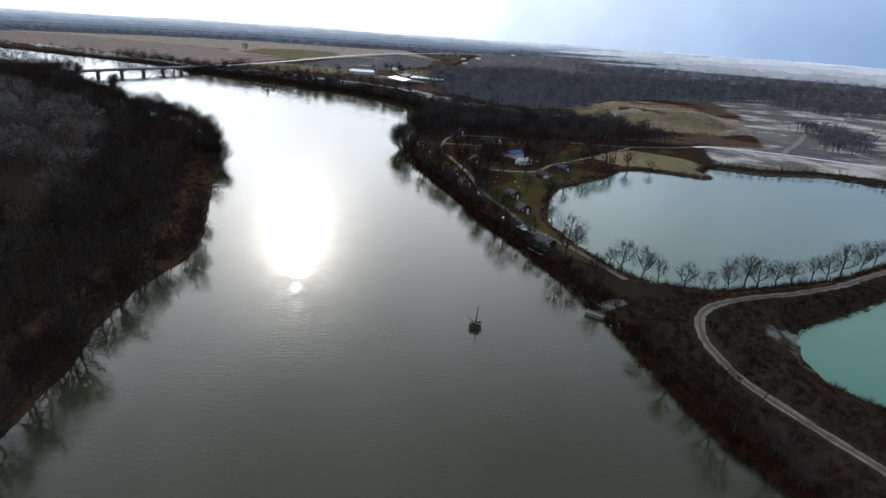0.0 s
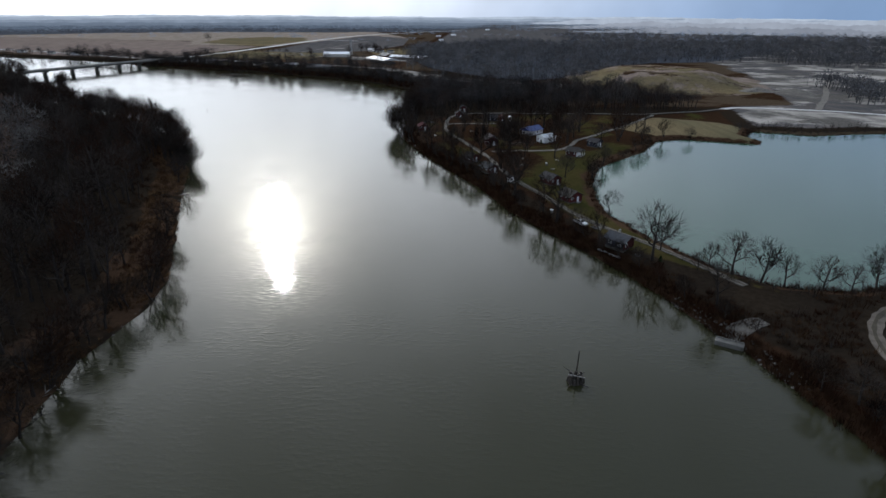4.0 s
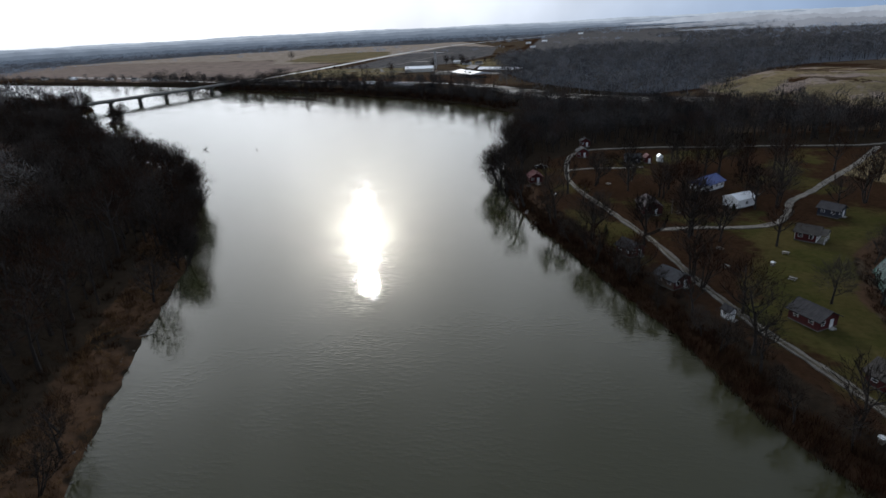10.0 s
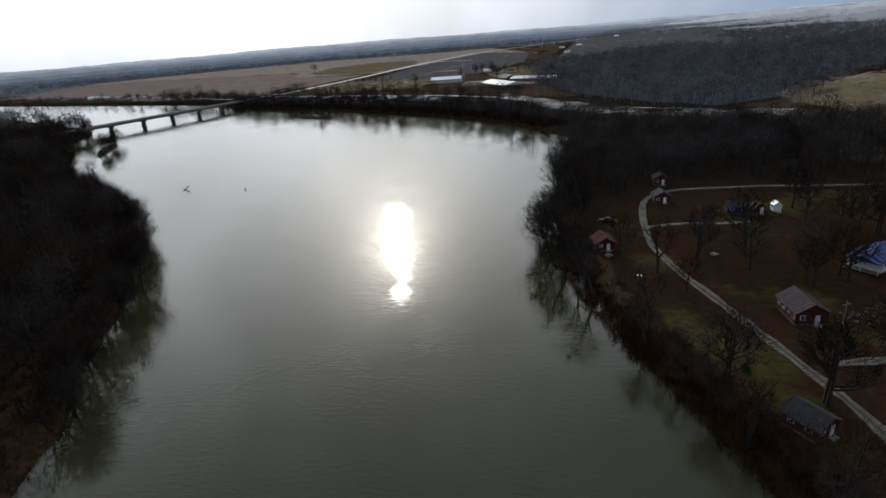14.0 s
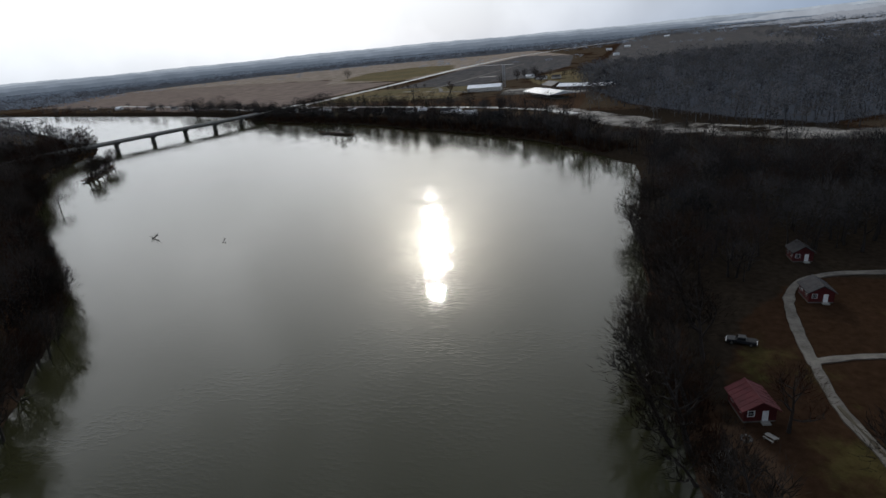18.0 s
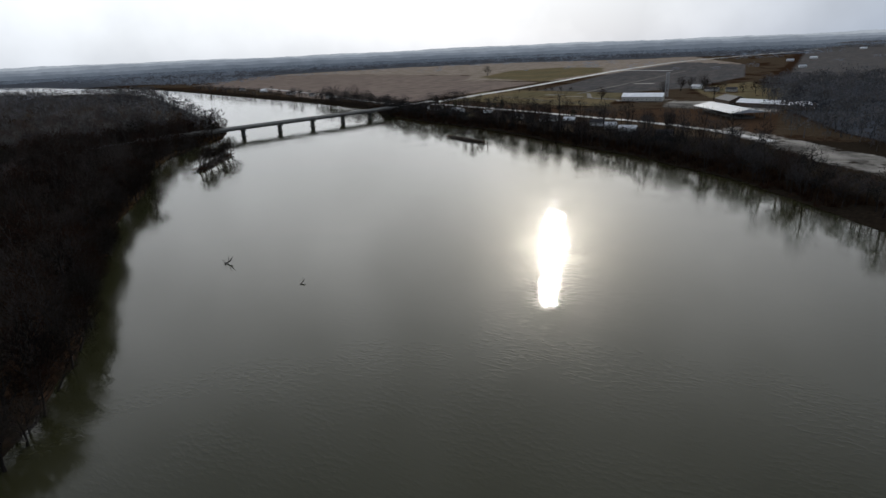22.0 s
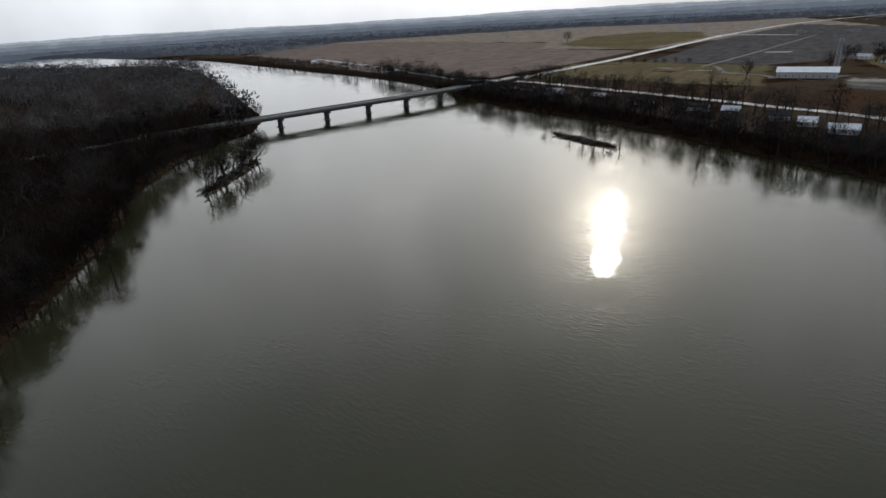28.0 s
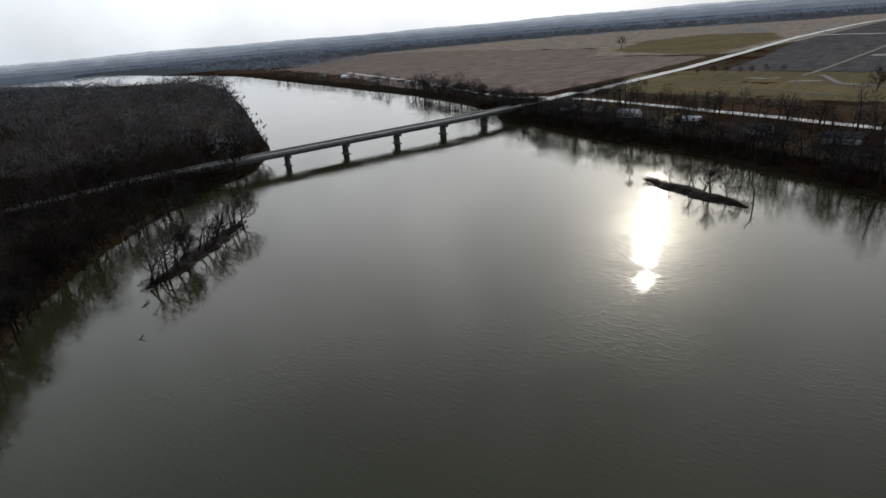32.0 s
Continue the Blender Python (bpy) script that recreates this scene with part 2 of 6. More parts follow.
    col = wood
    for mask, paint in ((distant, haze_blue), (litter, leaf), (lawn, grass), (brush, tan), (plough, ploughed), (stubble, straw), (meadow, olive), (rust, rusty), (dusk, dusky), (sand, sandy)):
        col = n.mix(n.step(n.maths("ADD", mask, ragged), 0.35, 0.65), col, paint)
    n.bump(detail, 0.5, 0.25)
    return n.done(col)


# ---- plan of the land ----
RIGHT_BANK = [(160, -420), (110, -60), (90, 5), (81, 25), (75, 50), (71, 72), (65, 92), (57, 114), (50, 131), (40, 150), (29, 174),
              (21, 203), (10, 230), (3, 249), (-6, 272), (-13, 294), (-17, 308), (-19, 341), (-18, 393), (-15, 446), (-9, 505),
              (-9, 532), (-34, 570), (-62, 608), (-90, 632), (-116, 655), (-160, 682), (-205, 714), (-240, 737), (-278, 757),
              (-334, 780), (-388, 812), (-440, 856), (-500, 893), (-606, 945), (-753, 1000), (-1000, 1095), (-1300, 1210),
              (-2200, 1360), (-3400, 1300)]
LEFT_BANK = [(-40, -420), (-60, -60), (-70, 6), (-72, 30), (-77, 50), (-80, 75), (-76, 98), (-78, 116), (-90, 150), (-104, 188),
             (-114, 218), (-119, 236), (-132, 254), (-145, 285), (-152, 301), (-162, 315), (-180, 340), (-202, 364), (-238, 390),
             (-273, 418), (-300, 438), (-321, 460), (-343, 484), (-362, 500), (-382, 512), (-402, 532), (-421, 556), (-438, 584),
             (-464, 648), (-490, 676), (-514, 696), (-565, 726), (-754, 842), (-998, 982), (-1250, 1080), (-1400, 1060),
             (-1514, 1020), (-2105, 1050), (-3400, 1000)]
# a narrow flooded slough behind the bank, beside the bridge ramp
SLOUGH = [(-441, 601), (-446, 592), (-447, 572), (-452, 550), (-462, 530), (-473, 512), (-480, 518), (-471, 540), (-463, 562), (-458, 588), (-455, 616)]
MOUTH = LEFT_BANK.index((-438, 584)) + 1
RIVER = np.array(RIGHT_BANK + (LEFT_BANK[:MOUTH] + SLOUGH + LEFT_BANK[MOUTH:])[::-1], float)
WATER_EDGE = np.array(RIGHT_BANK + (LEFT_BANK[:MOUTH - 2] + [(-430, 525), (-486, 503), (-490, 525), (-478, 560), (-470, 600)] + LEFT_BANK[MOUTH:])[::-1], float)
LAKE = np.array([(95, 107), (84, 119), (72, 147), (66, 170), (68, 190), (72, 210), (82, 236), (117, 271), (134, 297), (150, 303),
                 (171, 296), (192, 288), (198, 296), (196, 310), (208, 328), (242, 314), (292, 322), (330, 290), (400, 300),
                 (480, 260), (420, 210), (300, 180), (216, 150), (170, 122), (140, 111), (115, 103)], float)
POND = np.array([(128, 70), (124, 59), (123, 48), (128, 41), (135, 36), (150, 10), (200, -20), (300, 0), (320, 90), (260, 140), (181, 105), (156, 89.5),
                 (134, 76.5)], float)
BLUFF = np.array([(-30, 1200), (-34, 980), (-24, 860), (2, 740), (62, 652), (104, 612), (160, 640), (240, 770), (330, 830), (700, 900), (2500, 700), (6000, 900),
                  (6000, 6000), (500, 6000), (60, 2200)], float)
SHORE = [(117, 74), (125, 77), (132, 73), (128, 60), (126, 47), (121, 45.5), (117, 54), (115.5, 61)]
LAKE_LEVEL = 1.0


def inside(poly, x, y):
    hit = np.zeros(x.shape, bool)
    for (x0, y0), (x1, y1) in zip(poly, np.roll(poly, -1, 0)):
        cross = (y0 > y) != (y1 > y)
        hit ^= cross & (x < (x1 - x0) * (y - y0) / (y1 - y0 + 1e-12) + x0)
    return hit


def to_line(pts, x, y, closed=True):
    """Distance from points to a polyline."""
    best = np.full(x.shape, 1e9)
    ends = np.roll(pts, -1, 0) if closed else pts[1:]
    for (x0, y0), (x1, y1) in zip(pts, ends):
        dx, dy = x1 - x0, y1 - y0
        k = np.clip(((x - x0) * dx + (y - y0) * dy) / (dx * dx + dy * dy + 1e-9), 0, 1)
        best = np.minimum(best, np.hypot(x - x0 - k * dx, y - y0 - k * dy))
    return best


def signed(poly, x, y):
    """Positive outside, negative inside."""
    d = to_line(poly, x, y)
    return np.where(inside(poly, x, y), -d, d)


def smooth(v, a, b):
    k = np.clip((v - a) / (b - a), 0, 1)
    return k * k * (3 - 2 * k)


def wobble(x, y, size, seed=0.0):
    """Cheap smooth noise, about -1 to 1."""
    s = np.zeros(np.shape(x))
    for k, (f, w) in enumerate(((1.0, 0.5), (2.1, 0.3), (4.3, 0.2))):
        p = seed * 1.7 + k * 2.3
        s = s + w * np.sin(x * f / size * 1.3 + 2.1 * np.sin(y * f / size * 0.9 + p) + p) * np.cos(y * f / size * 1.1 + 1.7 * np.sin(x * f / size * 0.8 - p) - p)
    return s


def height(x, y):
    x, y = np.asarray(x, float), np.asarray(y, float)
    wob = wobble(x, y, 7.0) * 1.2
    d = signed(RIVER, x, y) + wob
    left = smooth(-x - 0.55 * y, -60, 60) * (y < 700)
    top = 3.0 - 1.2 * left
    land = np.where(d < 0, np.maximum(d * 0.45, -3.0), top * (0.45 * smooth(d, 0, 2.5) + 0.55 * smooth(d, 1.5, 9)))
    land = land + np.where(d > 4, wobble(x, y, 30, 3) * 0.35, 0)
    for poly, deep in ((LAKE, -2.0), (POND, -2.0)):
        e = signed(poly, x, y) + wob * 0.6
        shape = np.where(e < 0, LAKE_LEVEL + np.maximum(e * 0.5, deep), LAKE_LEVEL + 2.0 * smooth(e, 0, 8))
        land = np.where(e < 8, np.minimum(land, shape) if deep else land, land)
    far = np.hypot(x, y)
    land = land + np.where(d > 0, 1.0, 0.0) * (2.0 * smooth(y, 620, 800) * smooth(d, 10, 60))
    b = signed(BLUFF, x, y)
    land = land + 8 * smooth(-b, 0, 170) * (1 + 0.2 * wobble(x, y, 160, 5))
    land = land + 13 * smooth(np.hypot((x - 255) / 95, (y - 610) / 105), 1.0, 0.45) * (1 + 0.12 * wobble(x, y, 14, 9))
    land = land + np.where(d > 30, 1, 0) * 8 * smooth(far, 2300, 4700)
    return land


def axis(lo, hi, start, fine, stop, grow=1.13):
    """Coordinates that are evenly spaced between start and stop and wider beyond."""
    mid = list(np.arange(start, stop + fine, fine))
    step = fine
    while mid[-1] < hi:
        step = min(step * grow, 300)
        mid.append(mid[-1] + step)
    step, low = fine, []
    at = start
    while at > lo:
        step = min(step * grow, 300)
        at -= step
        low.append(at)
    return np.array(low[::-1] + mid)


def mesh_from(name, verts, faces, mats, smooth_faces=False):
    """A mesh from arrays of vertices (n, 3) and faces (m, k)."""
    me = bpy.data.meshes.new(name)
    verts, faces = np.asarray(verts, np.float32), np.asarray(faces, np.int32)
    m, k = faces.shape
    me.vertices.add(len(verts))
    me.vertices.foreach_set("co", verts.ravel())
    me.loops.add(m * k)
    me.loops.foreach_set("vertex_index", faces.ravel())
    me.polygons.add(m)
    me.polygons.foreach_set("loop_start", np.arange(0, m * k, k, dtype=np.int32))
    me.polygons.foreach_set("use_smooth", np.full(m, smooth_faces, bool))
    me.update(calc_edges=True)
    for mat in mats if isinstance(mats, (list, tuple)) else [mats]:
        me.materials.append(mat)
    return me


def sheet(xs, ys, z):
    """Vertices and quads of a grid."""
    gx, gy = np.meshgrid(xs, ys)
    v = np.stack([gx.ravel(), gy.ravel(), np.broadcast_to(z, gx.shape).ravel()], 1)
    i = np.arange(len(ys) - 1)[:, None] * len(xs) + np.arange(len(xs) - 1)[None]
    f = np.stack([i, i + 1, i + 1 + len(xs), i + len(xs)], -1).reshape(-1, 4)
    return v, f


gx = axis(-5600, 5200, -770, 3.6, 240)
gy = np.unique(np.concatenate([axis(-900, 560, -40, 3.4, 560), axis(560, 5600, 563, 4.4, 960, 1.06)[1:]]))
gy = gy[(np.diff(gy, prepend=-1e9) > 1.0)]
GX, GY = np.meshgrid(gx, gy)
GZ = height(GX, GY)
gv, gf = sheet(gx, gy, GZ)
ground_mesh = mesh_from("ground", gv, gf, ground_material(), True)


def poly_mask(pts, x, y, soft=6.0):
    return smooth(-signed(np.array(pts, float), x, y), -soft, soft)


def cover_masks(x, y):
    d = signed(RIVER, x, y)
    camp = poly_mask([(92, 96), (60, 130), (46, 160), (30, 205), (8, 262), (-6, 300), (-10, 330), (0, 360), (20, 384), (160, 380), (230, 400),
                      (225, 415), (200, 330), (195, 292), (150, 306), (128, 300), (112, 275), (78, 240), (68, 210), (63, 170), (78, 128)], x, y, 4)
    lawn = camp * smooth(d, 4.5, 9)
    leafy = camp * np.clip(0.66 + 0.35 * smooth(y, 255, 300) + 0.9 * wobble(x, y, 22, 4), 0, 1) * (1 - poly_mask([(50, 165), (54, 136), (70, 106), (92, 97), (84, 117), (70, 150), (70, 215), (95, 260), (60, 262), (48, 215)], x, y, 8))
    lawn = np.clip(lawn - 0.75 * leafy, 0, 1)
    litter = np.clip(camp * 0.9 + smooth(d, 9, 2) * smooth(d, -2, 1) * (x > -60) * (y < 420), 0, 1)
    brush = smooth(d, 12, 4) * smooth(d, -1, 2) * (x + 0.55 * y < 60) * (y < 600) * np.clip(0.6 + wobble(x, y, 16, 7), 0, 1)
    lake = signed(LAKE, x, y)
    brush = np.maximum(brush, smooth(lake, 7, 2) * smooth(lake, -1, 1) * 0.8)
    plough = poly_mask([(-640, 975), (-425, 915), (-395, 1037), (-363, 1235), (-536, 1304), (-590, 1470), (-1073, 1640), (-1400, 1690), (-1264, 1351), (-1200, 1250), (-900, 1125)], x, y, 10)
    dusk = poly_mask([(-313, 1072), (-244, 1052), (-191, 1034), (-120, 1100), (-60, 1300), (-60, 1700), (-197, 1900), (-292, 1440), (-301, 1201)], x, y, 8)
    meadow = poly_mask([(-547, 1394), (-572, 1640), (-481, 1762), (-365, 1708), (-318, 1519), (-366, 1246)], x, y, 40)
    meadow = np.maximum(meadow, poly_mask([(-390, 1050), (-340, 1075), (-244, 1046), (-185, 1030), (-180, 880), (-290, 905), (-380, 930)], x, y, 18))
    meadow = np.maximum(meadow, poly_mask([(-118, 1096), (-51, 1198), (-8, 1039), (-36, 940), (-92, 976)], x, y, 18))
    rust = poly_mask([(-380, 905), (-290, 880), (-190, 840), (-103, 867), (-31, 849), (-40, 715), (-90, 740), (-190, 800), (-274, 835), (-372, 872)], x, y, 6)
    rust = np.maximum(rust, smooth(d, np.where(y < 130, 22, 17), np.where(y < 130, 13, 10)) * smooth(d, -1, 1) * (x + 0.55 * y < 60) * (y < 420) * np.clip(0.8 + wobble(x, y, 16, 7), 0, 1))
    rust = np.maximum(rust, smooth(signed(LAKE, x, y), 9, 4) * smooth(signed(LAKE, x, y), -1, 1) * (x < 215) * np.clip(0.75 + wobble(x, y, 10, 37), 0, 1))
    rust = np.maximum(rust, meadow * (y < 1060) * smooth(wobble(x, y, 24, 16), 0.32, 0.6) * 0.7)
    stub = poly_mask([(-350, 1262), (-536, 1304), (-600, 1480), (-1073, 1640), (-1400, 1690), (-1150, 2000), (-844, 2180), (-544, 2180), (-200, 2260), (-60, 1700), (-292, 1440)], x, y, 12)
    stub = np.maximum(stub, smooth(-signed(BLUFF, x, y), 220, 280) * np.clip(0.42 + wobble(x, y, 120, 8) * 0.8, 0, 1))
    dusk = np.maximum(dusk, smooth(-signed(BLUFF, x, y), 210, 250))
    plough = np.maximum(plough, smooth(np.hypot((x - 262) / 108, (y - 612) / 124), 1.12, 0.92) * np.clip(0.72 + 0.8 * wobble(x, y, 22, 23), 0, 1))
    meadow = np.maximum(meadow, smooth(np.hypot((x - 262) / 108, (y - 612) / 124), 1.1, 0.9) * np.clip(0.5 + 0.5 * wobble(x, y, 26, 49), 0, 1))
    sand = poly_mask([(215, 338), (250, 330), (300, 336), (420, 320), (900, 300), (1200, 900), (900, 1350), (620, 1000), (430, 860), (380, 640), (300, 430), (240, 420)], x, y, 10)
    dusk = np.maximum(dusk, sand)
    sand = sand * np.clip(0.55 + 1.0 * wobble(x, y * 1.8, 55, 6), 0, 1)
    sand = np.maximum(sand, poly_mask([(-75, 745), (-20, 640), (14, 590), (90, 560), (140, 545), (150, 575), (70, 612), (30, 640), (-20, 700), (-60, 760)], x, y, 5) * np.clip(0.62 + 0.6 * wobble(x, y, 18, 45), 0, 1))
    sand = np.maximum(sand, poly_mask([(264, 420), (282, 410), (330, 380), (400, 396), (470, 372), (430, 318), (330, 318), (300, 330), (262, 338), (252, 356)], x, y, 8) * np.clip(0.8 + 0.5 * wobble(x, y * 2, 24, 33), 0, 1))
    cut = np.array([(-15, 314), (-14, 307), (-13, 298), (-12, 293), (-10, 288)], float)
    sand = np.maximum(sand, smooth(to_line(cut, x, y, False), 2.6, 1.0) * np.clip(0.62 + 0.5 * wobble(x, y, 6, 47), 0, 1))
    rust = np.maximum(rust, smooth(to_line(cut, x, y, False), 11, 6))
    sand = np.maximum(sand, poly_mask(SHORE, x, y, 3) * np.clip(0.52 + 0.5 * wobble(x, y, 5, 41), 0, 1))
    sand = np.maximum(sand, poly_mask([(-130, 880), (-60, 850), (-20, 870), (-60, 940), (-130, 930)], x, y, 8) * 0.8)
    for px, py, rx, ry in ((262, 640, 50, 4), (285, 622, 40, 3), (230, 660, 30, 4)):
        rust = np.maximum(rust, smooth(np.hypot((x - px) / rx, (y - py) / ry), 1.3, 0.8))
    sand = np.maximum(sand, 0.62 * poly_mask([(-190, 915), (-100, 905), (-60, 860), (-40, 800), (-20, 840), (-30, 900), (-110, 960), (-190, 955)], x, y, 14) * np.clip(0.7 + 0.9 * wobble(x, y, 14, 21), 0, 1))
    for px, py, rx, ry in ((-472, 1463, 22, 14), (-272, 1008, 14, 6), (-215, 965, 40, 3), (-240, 985, 12, 5), (-190, 1180, 16, 8), (-170, 1290, 40, 5)):
        sand = np.maximum(sand, smooth(np.hypot((x - px) / rx, (y - py) / ry), 1.2, 0.7))
    meadow = np.maximum(meadow, poly_mask([(118, 330), (136, 306), (152, 309), (171, 300), (189, 291), (195, 300), (193, 312), (204, 332), (196, 350), (160, 372)], x, y, 4))
    meadow = np.maximum(meadow, poly_mask([(-300, 800), (-284, 792), (-276, 812), (-292, 834)], x, y, 3))
    # rough dead grass and scrub over all of the far side
    north = smooth(y, 690, 730) * smooth(d, 8, 22)
    north = np.maximum(north, smooth(x, 95, 125) * smooth(y, 405, 430) * smooth(y, 760, 720))
    litter = np.maximum(litter, north)
    brush = np.maximum(brush, north * np.clip(0.62 + 0.8 * wobble(x, y, 38, 22), 0, 1) * smooth(signed(BLUFF, x, y), -20, 10))
    # haze painted into the ground colour: blue-grey under woods far off and on the bluff
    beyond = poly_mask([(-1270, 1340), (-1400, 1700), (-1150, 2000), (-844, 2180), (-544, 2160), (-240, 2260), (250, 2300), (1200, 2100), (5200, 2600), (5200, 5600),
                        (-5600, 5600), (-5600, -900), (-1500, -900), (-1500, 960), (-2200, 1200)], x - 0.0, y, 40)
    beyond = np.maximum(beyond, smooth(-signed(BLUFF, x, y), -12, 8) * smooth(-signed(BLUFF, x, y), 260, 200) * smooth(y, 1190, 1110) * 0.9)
    stub = np.maximum(stub, smooth(-signed(BLUFF, x, y), 0, 50) * smooth(y, 1110, 1190) * 0.5 * (1 - smooth(y, 2200, 2400)))
    dusk = np.maximum(dusk, smooth(-signed(BLUFF, x, y), 0, 40) * smooth(y, 1110, 1190))
    litter, brush = litter * (1 - beyond), brush * (1 - beyond)
    return (lawn, litter, brush), (plough, stub, sand), (meadow, rust, dusk), (beyond, beyond, beyond)


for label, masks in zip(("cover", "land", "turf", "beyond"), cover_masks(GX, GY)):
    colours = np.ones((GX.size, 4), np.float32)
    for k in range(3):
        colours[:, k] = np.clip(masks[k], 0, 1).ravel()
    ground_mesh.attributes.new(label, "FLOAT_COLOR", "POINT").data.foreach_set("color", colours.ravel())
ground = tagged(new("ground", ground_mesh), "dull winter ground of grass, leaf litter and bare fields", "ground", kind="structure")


# ---- water ----
def water(name, poly, level, mat, label):
    bm = bmesh.new()
    face = bm.faces.new([bm.verts.new((px, py, level)) for px, py in poly])
    if face.normal.z < 0:
        bmesh.ops.reverse_faces(bm, faces=[face])
    bmesh.ops.triangulate(bm, faces=list(bm.faces))
    me = bpy.data.meshes.new(name)
    bm.to_mesh(me)
    bm.free()
    me.materials.append(mat)
    return tagged(new(name, me), label, "water", kind="structure")


def grown(poly, by):
    """The outline pushed outwards."""
    centre = np.roll(poly, -1, 0) - np.roll(poly, 1, 0)
    normal = np.stack([centre[:, 1], -centre[:, 0]], 1)
    normal /= np.linalg.norm(normal, axis=1)[:, None] + 1e-9
    area = np.sum(poly[:, 0] * np.roll(poly[:, 1], -1) - np.roll(poly[:, 0], -1) * poly[:, 1])
    return poly + normal * by * (1 if area > 0 else -1)


RIVER_WATER = water_material("river_water", (0.022, 0.0225, 0.010), (0.028, 0.028, 0.013), 0.046, 0.048, 2.1)
LAKE_WATER = water_material("lake_water", (0.031, 0.072, 0.047), (0.042, 0.090, 0.060), 0.04, 0.10)
POND_WATER = water_material("pond_water", (0.030, 0.108, 0.068), (0.046, 0.145, 0.094), 0.04, 0.10)
water("river", grown(WATER_EDGE, 6), 0.0, RIVER_WATER, "wide calm grey river with glittering sunlight")
water("lake", grown(LAKE, 5), LAKE_LEVEL, LAKE_WATER, "calm turquoise quarry lake")
water("pond", grown(POND, 5), LAKE_LEVEL, POND_WATER, "milky green quarry pond")


# ---- trees ----
def part(name, data, parent, label=""):
    """Links a mesh (or a bmesh with its material) as one part of a thing."""
    ob = new(name, data)
    ob.parent = parent
    return tagged(ob, label) if label else ob


def thing(name, x, y, z, turn=0.0, label="", category="", group=""):
    """An empty at the base of a thing, to which its parts belong."""
    ob = new(name)
    ob.matrix_basis = pose(x, y, z, 0, 0, turn)
    ob.empty_display_size = 0.5
    return tagged(ob, label, category, group)


def ground_z(x, y):
    return float(height(np.array([x]), np.array([y]))[0])


def tube(points, radii, sides):
    """Triangles of a tapered tube along points; the end closes in a tip."""
    verts, faces = [], []
    pts = [Vector(p) for p in points]
    for i, p in enumerate(pts):
        ahead = (pts[min(i + 1, len(pts) - 1)] - pts[max(i - 1, 0)]).normalized()
        side = ahead.cross(Vector((0.3, 0.9, 0.1))).normalized()
        up = side.cross(ahead)
        for k in range(sides):
            a = 2 * math.pi * k / sides
            verts.append(p + (side * math.cos(a) + up * math.sin(a)) * radii[i])
    for i in range(len(pts) - 1):
        for k in range(sides):
            a, b = i * sides + k, i * sides + (k + 1) % sides
            faces += [(a, b, b + sides), (a, b + sides, a + sides)]
    return verts, faces


